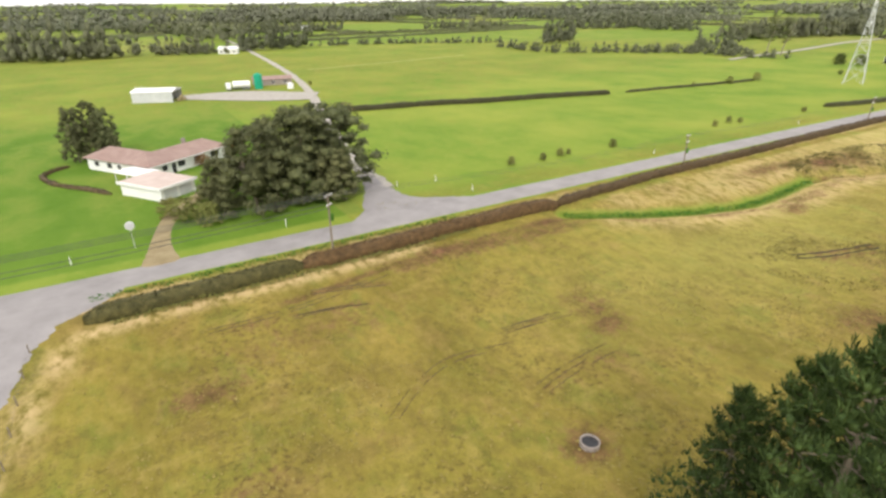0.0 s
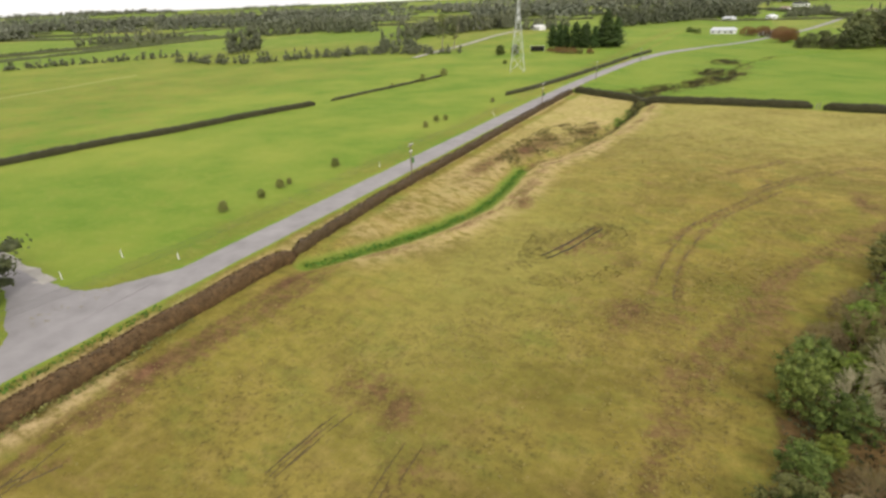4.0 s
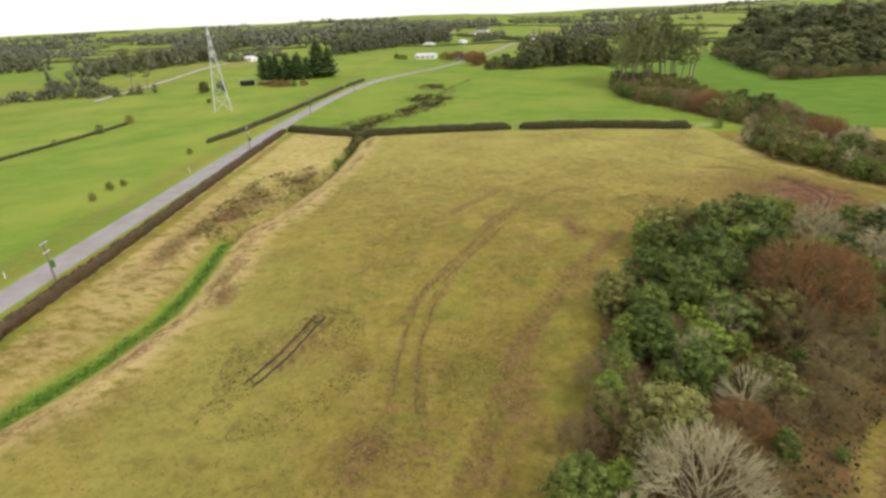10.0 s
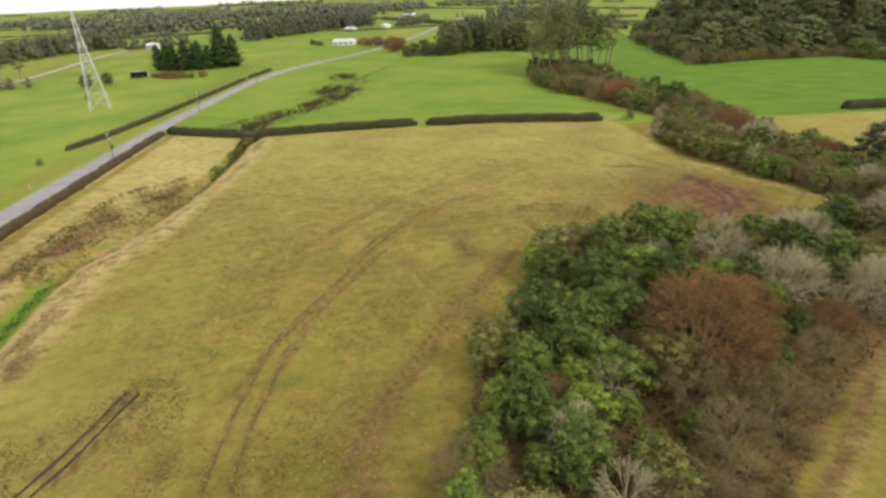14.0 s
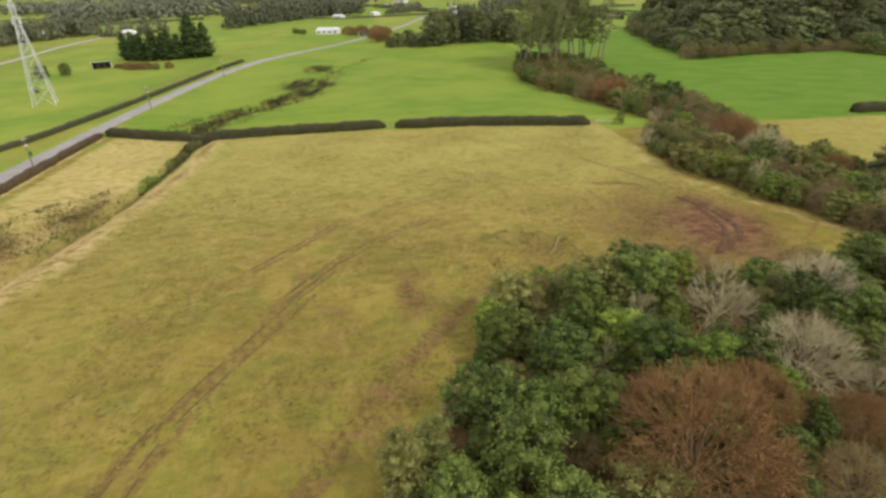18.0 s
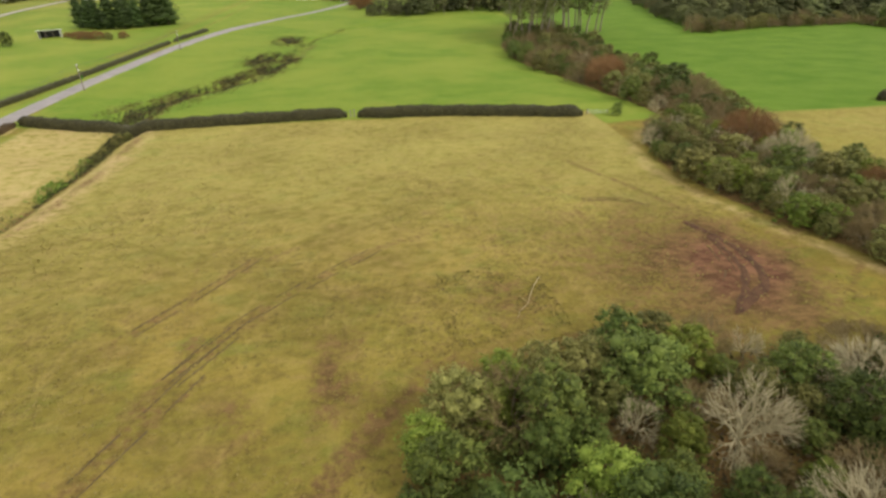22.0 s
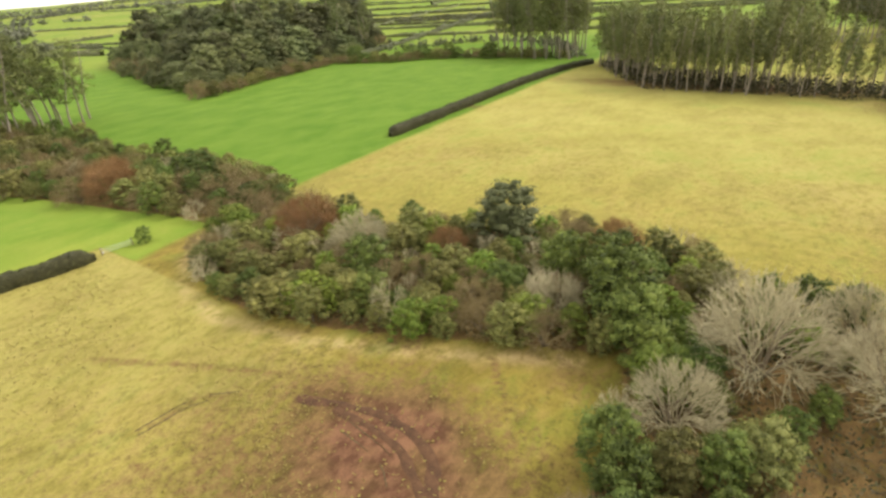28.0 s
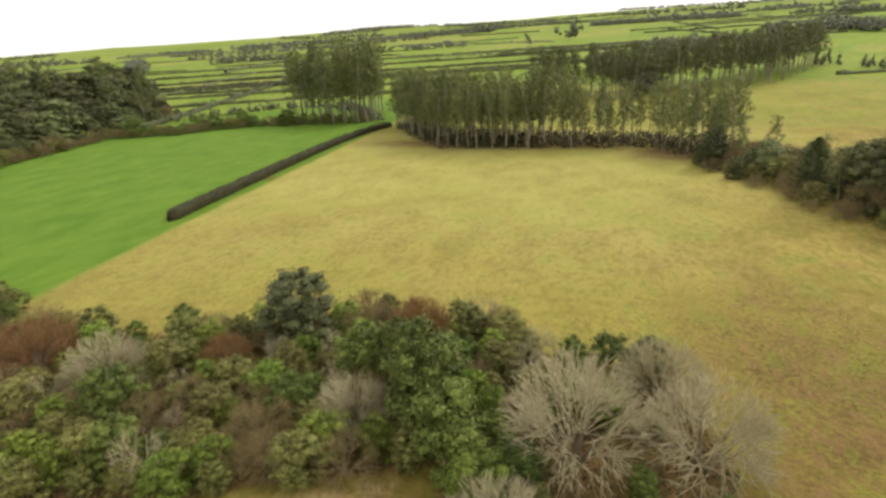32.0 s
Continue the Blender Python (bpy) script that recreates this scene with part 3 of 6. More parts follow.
def sheet(name, xs, ys, material, label, category, lift=0.0):
    gx, gy = np.meshgrid(xs, ys)
    gz = height(gx, gy) + lift
    n, m = len(xs), len(ys)
    co = np.stack([gx, gy, gz], -1).reshape(-1, 3)
    i = (np.arange(m - 1)[:, None] * n + np.arange(n - 1)[None, :]).ravel()
    faces = np.stack([i, i + 1, i + 1 + n, i + n], 1)
    me = fast_mesh(name, co, faces)
    me.materials.append(material)
    a = me.attributes.new("zone", "FLOAT_COLOR", "POINT")
    d, mu, lu, bk = (v.ravel() for v in zone(gx, gy))
    a.data.foreach_set("color", np.stack([d, mu, lu, bk], 1).ravel().astype(np.float32))
    me.polygons.foreach_set("use_smooth", np.ones(len(faces), bool))
    return tagged(new(name, me), label, category, kind="structure")


def fast_mesh(name, co, faces):
    """A mesh from numpy arrays; all faces have the same number of corners."""
    me = bpy.data.meshes.new(name)
    co, faces = np.asarray(co, np.float32), np.asarray(faces, np.int32)
    k = faces.shape[1]
    me.vertices.add(len(co))
    me.vertices.foreach_set("co", co.ravel())
    me.loops.add(faces.size)
    me.loops.foreach_set("vertex_index", faces.ravel())
    me.polygons.add(len(faces))
    me.polygons.foreach_set("loop_start", np.arange(0, faces.size, k, dtype=np.int32))
    me.update(calc_edges=True)
    me.validate()
    return me


GX = axis([(-4800, -1200, 240), (-1200, -300, 60), (-300, -40, 13), (-40, 15, 2.5), (15, 170, 0.7), (170, 245, 1.25), (245, 420, 3), (420, 700, 14), (700, 1600, 60), (1600, 4900, 220)])
GY = axis([(-4800, -1200, 240), (-1200, -420, 40), (-420, -330, 7), (-330, -85, 3), (-85, 66, 0.7), (66, 92, 1.3), (92, 250, 4), (250, 600, 16), (600, 1500, 50), (1500, 4800, 220)])
sheet("ground", GX, GY, M_GROUND, "rough winter pasture, straw-coloured and green, over gently rolling land", "ground")


# ---- helpers for things ----
def link(name, me, material, parent=None, label=""):
    me.materials.clear()
    me.materials.append(material)
    ob = new(name, me)
    if parent is not None:
        ob.parent = parent
    if label:
        tagged(ob, label)
    return ob


def part(name, bm, material, parent, label=""):
    """Links a bmesh as one mesh object under a thing or a part."""
    me = bpy.data.meshes.new(name)
    bm.to_mesh(me)
    bm.free()
    return link(name, me, material, parent, label)


def base(name, label, category, m=None, group="", kind=""):
    ob = new(name)
    ob.empty_display_size = 0.3
    if m is not None:
        ob.matrix_basis = m
    return tagged(ob, label, category, group, kind)


def box(bm, x0, y0, z0, x1, y1, z1, bevel=0.0):
    made = bmesh.ops.create_cube(bm, size=1)["verts"]
    for v in made:
        v.co = Vector((x0 + (v.co.x + 0.5) * (x1 - x0), y0 + (v.co.y + 0.5) * (y1 - y0), z0 + (v.co.z + 0.5) * (z1 - z0)))
    if bevel:
        edges = list({e for v in made for e in v.link_edges})
        bmesh.ops.bevel(bm, geom=edges, offset=bevel, segments=2, affect="EDGES")
    return bm


def boxed(*size, bevel=0.0):
    return box(bmesh.new(), *size, bevel=bevel)


def rod(bm, a, b, r0, r1=None, sides=6):
    a, b = Vector(a), Vector(b)
    d = b - a
    made = bmesh.ops.create_cone(bm, cap_ends=True, segments=sides, radius1=r0, radius2=r0 if r1 is None else r1, depth=d.length)["verts"]
    m = Matrix.Translation((a + b) / 2) @ d.to_track_quat("Z", "Y").to_matrix().to_4x4()
    bmesh.ops.transform(bm, matrix=m, verts=made)
    return bm


def rods(*all_rods):
    bm = bmesh.new()
    for r in all_rods:
        rod(bm, *r)
    return bm


def smooth_line(pts, step):
    """Points about step apart along a rounded polyline."""
    p = np.array(pts, float)
    for _ in range(2):
        q = np.empty((2 * len(p) - 2, p.shape[1]))
        q[0::2], q[1::2] = 0.75 * p[:-1] + 0.25 * p[1:], 0.25 * p[:-1] + 0.75 * p[1:]
        p = np.vstack([p[:1], q, p[-1:]])
    s = np.r_[0, np.cumsum(np.hypot(*np.diff(p[:, :2], axis=0).T))]
    u = np.linspace(0, s[-1], max(2, int(s[-1] / step) + 1))
    return np.stack([np.interp(u, s, p[:, k]) for k in range(p.shape[1])], 1)


def ribbon(name, pts, material, label, category, lift=0.05, step=1.5, rag=0.15, across=4):
    """A road laid over the ground; pts: x, y, half width."""
    p = smooth_line(pts, step)
    d = np.gradient(p[:, :2], axis=0)
    d /= np.hypot(*d.T)[:, None] + 1e-9
    nrm = np.stack([-d[:, 1], d[:, 0]], 1)
    s = np.arange(len(p)) * step
    rows = []
    for k in range(across + 1):
        u = 2 * k / across - 1
        w = p[:, 2] * u
        if abs(u) == 1:
            w = w + u * rag * wob(s, s * 0 + 3 * u, 1.6, 1.0) + u * rag * wob(s, s * 0 + u, 6.0, 2.0)
        q = p[:, :2] + nrm * w[:, None]
        crown = lift + 0.05 * (1 - u * u) - (0.12 if abs(u) == 1 else 0)
        rows.append(np.c_[q, height(q[:, 0], q[:, 1]) + crown])
    co = np.stack(rows, 1).reshape(-1, 3)
    n = across + 1
    i = (np.arange(len(p) - 1)[:, None] * n + np.arange(across)[None, :]).ravel()
    me = fast_mesh(name, co, np.stack([i, i + n, i + n + 1, i + 1], 1))
    ob = link(name, me, material)
    return tagged(ob, label, category, kind="structure")


rng = np.random.default_rng(7)


def ball_points(n, gen):
    v = gen.normal(size=(n, 3))
    return v / np.linalg.norm(v, axis=1)[:, None]


def leaf_quads(pos, out, size, gen, flat=0.55, slim=1.0):
    """One small folded leaf spray at every point, facing more or less outwards."""
    n = len(pos)
    nrm = out * flat + ball_points(n, gen) * (1 - flat) + np.array([0, 0, 0.25])
    nrm /= np.linalg.norm(nrm, axis=1)[:, None]
    a = np.cross(nrm, ball_points(n, gen))
    a /= np.linalg.norm(a, axis=1)[:, None] + 1e-9
    if slim < 1:  # needles point outwards and up
        a = out + np.array([0, 0, 0.7]) + ball_points(n, gen) * 0.45
        a /= np.linalg.norm(a, axis=1)[:, None] + 1e-9
    b = np.cross(nrm, a) * slim
    s = np.asarray(size) * gen.uniform(0.6, 1.35, n)
    s = s[:, None]
    co = np.stack([pos - a * s * 0.9, pos - b * s * 0.45 + nrm * s * 0.12, pos + a * s * 0.9, pos + b * s * 0.5 - nrm * s * 0.15], 1).reshape(-1, 3)
    return co, np.arange(4 * n).reshape(n, 4)


ICO = {}


def ico(sub):
    if sub not in ICO:
        bm = bmesh.new()
        bmesh.ops.create_icosphere(bm, subdivisions=sub, radius=1)
        bm.verts.ensure_lookup_table()
        ICO[sub] = (np.array([v.co for v in bm.verts]), np.array([[v.index for v in f.verts] for f in bm.faces]))
        bm.free()
    return ICO[sub]


def crown_mesh(name, gen, lobes, leaves, leaf, core=0.72, sub=1, slim=1.0):
    """A crown of leafy lobes (x, y, z, rx, ry, rz): dark uneven hearts under many small sprays."""
    cos, fcs, at = [], [], 0
    v, f = ico(sub)
    for x, y, z, rx, ry, rz in lobes:
        c, r = np.array((x, y, z)), np.array((rx, ry, rz))
        h = v * (core * gen.uniform(0.7, 1.2, (len(v), 1))) * r + c
        cos.append(h)
        fcs.append(np.c_[f, f[:, 2]] + at)
        at += len(h)
        d = ball_points(leaves, gen)
        d[:, 2] = np.where(d[:, 2] < -0.4, -d[:, 2], d[:, 2])
        rad = gen.uniform(0.5, 1.34, (leaves, 1)) * (1 + 0.13 * np.sin(d @ np.array([5.1, 3.7, 4.3]) + x * 3)[:, None])
        q, k = leaf_quads(c + d * r * rad, d, leaf if leaf > 0 else -leaf * min(r), gen, slim=slim)
        cos.append(q)
        fcs.append(k + at)
        at += len(q)
    co, fc = np.vstack(cos), np.vstack(fcs)
    me = bpy.data.meshes.new(name)
    tri = fc[:, 2] == fc[:, 3]
    loops = np.concatenate([fc[tri][:, :3].ravel(), fc[~tri].ravel()]).astype(np.int32)
    counts = np.r_[np.full(tri.sum(), 3), np.full((~tri).sum(), 4)]
    me.vertices.add(len(co))
    me.vertices.foreach_set("co", co.astype(np.float32).ravel())
    me.loops.add(len(loops))
    me.loops.foreach_set("vertex_index", loops)
    me.polygons.add(len(counts))
    me.polygons.foreach_set("loop_start", np.r_[0, np.cumsum(counts)[:-1]].astype(np.int32))
    me.update(calc_edges=True)
    return me


def tubes(name, segs, sides=3):
    """Tapered twigs: rows of ax ay az bx by bz r0 r1."""
    s = np.array(segs, float)
    a, b, r0, r1 = s[:, :3], s[:, 3:6], s[:, 6:7], s[:, 7:8]
    d = b - a
    d /= np.linalg.norm(d, axis=1)[:, None] + 1e-9
    u = np.cross(d, np.array([0.31, 0.85, 0.42]))
    u /= np.linalg.norm(u, axis=1)[:, None] + 1e-9
    w = np.cross(d, u)
    rings = []
    for k in range(sides):
        t = 2 * math.pi * k / sides
        o = u * math.cos(t) + w * math.sin(t)
        rings.append((a + o * r0, b + o * r1))
    co = np.stack([p for k in range(sides) for p in rings[k]], 1).reshape(-1, 3)
    n = len(s)
    fc = []
    for k in range(sides):
        j = (k + 1) % sides
        fc.append(np.arange(n)[:, None] * 2 * sides + np.array([2 * k, 2 * j, 2 * j + 1, 2 * k + 1])[None])
    return fast_mesh(name, co, np.vstack(fc))


def cable(name, pts, r, sides=4):
    """One thin continuous line through the points."""
    p = np.array(pts, float)
    d = np.gradient(p, axis=0)
    d /= np.linalg.norm(d, axis=1)[:, None] + 1e-9
    u = np.cross(d, np.array([0.31, 0.35, 0.88]))
    u /= np.linalg.norm(u, axis=1)[:, None] + 1e-9
    w = np.cross(d, u)
    co = np.stack([p + r * (u * math.cos(k * 6.2832 / sides) + w * math.sin(k * 6.2832 / sides)) for k in range(sides)], 1).reshape(-1, 3)
    i, k = np.arange(len(p) - 1)[:, None] * sides, np.arange(sides)[None, :]
    a, b = (i + k).ravel(), (i + (k + 1) % sides).ravel()
    return fast_mesh(name, co, np.stack([a, b, b + sides, a + sides], 1))


def branches(gen, start, way, length, radius, depth, out, spread=0.55, lift=0.15, kids=(3, 5), bend=0.12):
    """Grows a limb with its side branches into out."""
    steps = 3 if depth > 0 else 2
    p, d = np.array(start, float), np.array(way, float)
    for i in range(steps):
        d = d + gen.normal(size=3) * bend + np.array([0, 0, lift * 0.4])
        d /= np.linalg.norm(d)
        q = p + d * length / steps
        ra, rb = radius * (1 - 0.6 * i / steps), radius * (1 - 0.6 * (i + 1) / steps)
        out.append((*p, *q, ra, rb, depth))
        if depth > 0:
            for _ in range(gen.integers(*kids) if i else max(1, gen.integers(*kids) - 2)):
                o = np.array([p[0], p[1], 0.0])
                w = d + ball_points(1, gen)[0] * spread + np.array([0, 0, lift]) + o / (np.linalg.norm(o) + 0.5) * 0.22
                w /= np.linalg.norm(w)
                branches(gen, p + (q - p) * gen.uniform(0.3, 1), w, length * gen.uniform(0.45, 0.7), rb * 0.6, depth - 1, out, spread, lift, kids, bend)
        p = q


def trunk_mesh(gen, h, r, lean=0.05, forks=4, top=0.75, fork_from=0.35, reach=0.22, wander=0.06):
    segs, p, d = [], np.zeros(3) - np.array([0, 0, 0.3]), np.array([gen.normal() * lean, gen.normal() * lean, 1.0])
    n = 5
    for i in range(n):
        q = p + d / np.linalg.norm(d) * (h * top + 0.3) / n
        segs.append((*p, *q, r * (1 - 0.75 * i / n), r * (1 - 0.75 * (i + 1) / n)))
        if i >= n * fork_from:
            for _ in range(forks):
                w = ball_points(1, gen)[0] + np.array([0, 0, 0.5])
                w /= np.linalg.norm(w)
                segs.append((*q, *(q + w * h * reach * (1.15 - i / n)), r * 0.35, r * 0.08))
        p, d = q, d + np.array([gen.normal() * wander, gen.normal() * wander, 0])
    return tubes("trunk", segs, 5)


def dome_lobes(gen, n, rad, h, low=0.2, size=0.42):
    """Overlapping lobes over an uneven rounded crown of that radius and height, with shoulders and hollows."""
    out = [(0, 0, h * 0.42, rad * 0.62, rad * 0.62, h * 0.34)]
    a1, a2, deep = gen.uniform(0, 6.28), gen.uniform(0, 6.28), gen.uniform(0.12, 0.24)
    for i in range(n):
        a, z = 2.39996 * i + gen.uniform(-0.3, 0.3), low + (0.97 - low) * ((i + 0.5) / n)
        uneven = 1 + deep * math.sin(2 * a + a1) + 0.7 * deep * math.sin(3 * a + a2 + 4 * z)
        r = rad * math.sqrt(max(0.02, 1 - max(0, (z - 0.35) / 0.66) ** 2)) * gen.uniform(0.55, 0.92) * uneven
        s = rad * size * gen.choice([0.6, 0.85, 1.0, 1.3]) * gen.uniform(0.85, 1.15)
        out.append((r * math.cos(a), r * math.sin(a), min(h * z * (0.9 + 0.14 * uneven), h * 1.04 - s * 0.5), s, s * gen.uniform(0.8, 1.2), s * gen.uniform(0.5, 0.8)))
    return out


def dome_tree(gen, h, wide, stems, kids, twiglets, thin, fork=0.0, tall=0.66, r0=0.1, low=-0.3):
    """A leafless tree: stems rise from the root, part twice and end in fine twigs along a rounded dome.
    Rows of ax ay az bx by bz r0 r1 level, and the twig ends with their directions."""
    segs, ends = [], []
    c, rad = np.array([0, 0, h * (1 - tall)]), np.array([wide, wide, tall]) * h

    def arc(a, b, ra, rb, n, level, sag):
        ln = np.linalg.norm(b - a)
        mid = (a + b) / 2 + gen.normal(size=3) * 0.07 * ln + np.array([0, 0, -sag * ln])
        t = np.linspace(0, 1, n + 1)[:, None]
        p = (1 - t) ** 2 * a + 2 * t * (1 - t) * mid + t ** 2 * b
        r = ra + (rb - ra) * t[:, 0]
        for i in range(n):
            segs.append((*p[i], *p[i + 1], r[i], r[i + 1], level))
        return p

    def toward(d, rho, spread):
        w = d + ball_points(1, gen)[0] * spread
        w[2] = max(w[2], low)
        w /= np.linalg.norm(w)
        return w, c + w * rad * rho * gen.uniform(0.86, 1.07)

    root = np.array([0, 0, -0.3])
    if fork:
        top = np.array([gen.normal() * 0.1, gen.normal() * 0.1, fork * h])
        arc(root, top, r0 * 1.5, r0 * 1.1, 3, 2, 0)
    for i in range(stems):
        z = 0.97 - (0.97 - low) * (i + 0.5) / stems
        a = 2.39996 * i + gen.uniform(-0.3, 0.3)
        q = math.sqrt(max(0, 1 - z * z))
        d0, p0 = toward(np.array([q * math.cos(a), q * math.sin(a), z]), 0.5, 0.15)
        start = top if fork else root + np.array([math.cos(a), math.sin(a), 0]) * 0.35 * gen.uniform(0, 1)
        stem = arc(start, p0, r0, r0 * 0.5, 3, 2, -0.16)
        for _ in range(kids[0]):
            d1, p1 = toward(d0, 0.78, 0.42)
            limb = arc(stem[int(gen.integers(1, 4))], p1, r0 * 0.42, r0 * 0.24, 3, 1, 0.04)
            for _ in range(kids[1]):
                d2, p2 = toward(d1, 1.0, 0.34)
                twig = arc(limb[int(gen.integers(1, 4))], p2, max(r0 * 0.2, thin), thin, 2, 0, 0.06)
                ends.append((*p2, *d2))
                for _ in range(twiglets):
                    u = gen.uniform(0.25, 1)
                    s = twig[0] + (twig[2] - twig[0]) * u if u < 0.5 else twig[1] + (twig[2] - twig[1]) * (2 * u - 1)
                    w = d2 + ball_points(1, gen)[0] * 0.55 + np.array([0, 0, 0.25])
                    e = s + w / np.linalg.norm(w) * h * gen.uniform(0.05, 0.12)
                    segs.append((*s, *e, thin, thin * 0.6, 0))
                    ends.append((*e, *d2))
    return np.array(segs), np.array(ends)


PROTO = {}
BARE_KINDS = {  # width by height, stems, branches, twigs, twig radius, height of the fork, bark, dead leaves
    "bare": (0.60, 13, (6, 6), 5, 0.016, 0.0, M_TWIG, None),
    "sparse": (0.40, 8, (4, 5), 4, 0.017, 0.2, M_TWIG, None),
    "russet": (0.64, 13, (6, 7), 7, 0.016, 0.0, M_RUSTTWIG, M_RUSSET),
    "brown": (0.62, 9, (5, 6), 5, 0.014, 0.0, M_BROWNTWIG, M_BROWNLEAF),
}


def tree_parts(kind, seed):
    """Builds one tree of a kind at the origin: a list of (part name, mesh, material), and its height."""
    gen = np.random.default_rng(seed * 13 + 5)
    if kind in ("evergreen", "olive", "lime"):
        h, r = 6.0, gen.uniform(2.4, 3.0)
        lobes = dome_lobes(gen, 44, r, h, 0.05, 0.27)
        mat = {"evergreen": M_EVERGREEN, "olive": M_OLIVE, "lime": M_LIME}[kind]
        return h, [("trunk", trunk_mesh(gen, h, 0.14), M_BARK), ("crown", crown_mesh("crown", gen, lobes, 92, 0.145, 0.6), mat)]
    if kind in BARE_KINDS:
        wide, stems, kids, twiglets, thin, fork, mat, leaf = BARE_KINDS[kind]
        s, e = dome_tree(gen, 7.0, wide, stems, kids, twiglets, thin, fork)
        thick = s[:, 8] == 2
        out = [("trunk", tubes("trunk", s[thick], 5), M_STEM if kind != "sparse" else mat), ("branchwork", tubes("branchwork", s[~thick]), mat)]
        if leaf is not None:
            pick = np.repeat(e, 4, axis=0)
            co, fc = leaf_quads(pick[:, :3] + gen.normal(size=(len(pick), 3)) * 0.17, pick[:, 3:], 0.062 if kind == "russet" else 0.08, gen, 0.4)
            out.append(("dead_foliage", fast_mesh("dead_foliage", co, fc), leaf))
        return float(s[:, 5].max()), out
    if kind == "pine":
        h, lobes, limbs = 14.0, [], []
        for i in range(78):  # plumes of needles on limbs that sweep out and turn up at their ends
            u = i / 78
            z, reach = h * (0.1 + 0.86 * u), (1 - u) ** 0.75 * 3.7 + 0.3
            reach *= gen.uniform(0.7, 1.12)
            a = 2.4 * i + gen.uniform(-0.3, 0.3)
            limbs.append((0, 0, z, reach * 0.8 * math.cos(a), reach * 0.8 * math.sin(a), z + reach * 0.12, 0.05, 0.02))
            for j in range(5):
                v = 0.35 + 0.65 * j / 4
                s = (0.30 + 0.10 * (1 - u)) * (1.15 - 0.4 * v) * gen.uniform(0.8, 1.25)
                b = a + gen.normal() * 0.12
                lobes.append((reach * v * math.cos(b), reach * v * math.sin(b), z + reach * (0.30 * v * v - 0.05 * v) + 0.25 * v, s, s, s * 1.25))
        lobes.append((0, 0, h * 0.98, 0.22, 0.22, 0.5))
        trunk = tubes("trunk", [(0, 0, -0.4, 0, 0, h * 0.5, 0.26, 0.16), (0, 0, h * 0.5, 0, 0, h * 0.97, 0.16, 0.03)] + limbs, 5)
        return h, [("trunk", trunk, M_BARK), ("crown", crown_mesh("crown", gen, lobes, 34, 0.2, 0.45, 1, 0.34), M_PINE)]
    if kind == "plantation":
        h, lobes = 26.0, []
        for i in range(30):
            u = i / 29
            z = h * (0.33 + 0.63 * u)
            r = 4.0 * (1 - 0.62 * u)
            a = 2.4 * i + gen.uniform(-0.5, 0.5)
            k = gen.uniform(0.1, 1.0)
            lobes.append((r * k * math.cos(a), r * k * math.sin(a), z + 0.4 * r * k, gen.uniform(0.8, 1.5), gen.uniform(0.8, 1.5), gen.uniform(0.8, 1.4)))
        return h, [("trunk", trunk_mesh(gen, h, 0.27, 0.015, 2, 0.9, 0.3, 0.07), M_PALEBARK), ("crown", crown_mesh("crown", gen, lobes, 56, 0.27, 0.3), M_GUM)]
    if kind == "cypress":
        h = 14.0
        lobes = []
        for i in range(18):
            u = i / 17
            r = 3.2 * (1 - u) ** 0.7 * (0.6 if u < 0.08 else 1)
            a = 2.4 * i
            lobes.append((r * 0.45 * math.cos(a), r * 0.45 * math.sin(a), h * (0.06 + 0.86 * u), 0.7 + r * 0.5, 0.7 + r * 0.5, 1.6))
        return h, [("trunk", trunk_mesh(gen, h, 0.3, 0.01, 2, 0.8, 0.3, 0.06), M_BARK), ("crown", crown_mesh("crown", gen, lobes, 80, 0.36, 0.7), M_PINE)]
    # broad woodland tree
    h, r = 15.0, gen.uniform(5.4, 6.4)
    lobes = dome_lobes(gen, 64, r, h, 0.05, 0.25)
    return h, [("trunk", trunk_mesh(gen, h, 0.4), M_BARK), ("crown", crown_mesh("crown", gen, lobes, 92, 0.29, 0.74), M_FARWOOD if kind == "wood" else M_BROAD)]


TREE_TAGS = {
    "evergreen": ("tree", "dense evergreen tree with dark green leaves", "tree"),
    "olive": ("shrub", "dull olive-green bush in the overgrown gully", "shrub"),
    "lime": ("shrub", "bright yellow-green leafy bush in the overgrown gully", "shrub"),
    "bare": ("bare_tree", "leafless many-stemmed tree with pale grey twigs", "tree"),
    "sparse": ("bare_tree", "open leafless tree with pale forking branches", "tree"),
    "russet": ("russet_tree", "reddish-brown winter tree with fine twigs and dead leaves", "tree"),
    "brown": ("brown_shrub", "tan-brown winter thicket of fine twigs and withered leaves", "shrub"),
    "pine": ("pine_tree", "dark green pine tree with dense needle tufts", "tree"),
    "plantation": ("plantation_tree", "tall slender plantation tree with pale trunk and thin crown", "tree"),
    "cypress": ("conifer", "dark pointed shelter conifer standing in a paddock", "tree"),
    "wood": ("woodland_tree", "broad dark woodland tree with dense crown", "tree"),
    "broad": ("broad_tree", "broad olive-green tree with rounded crown", "tree"),
}


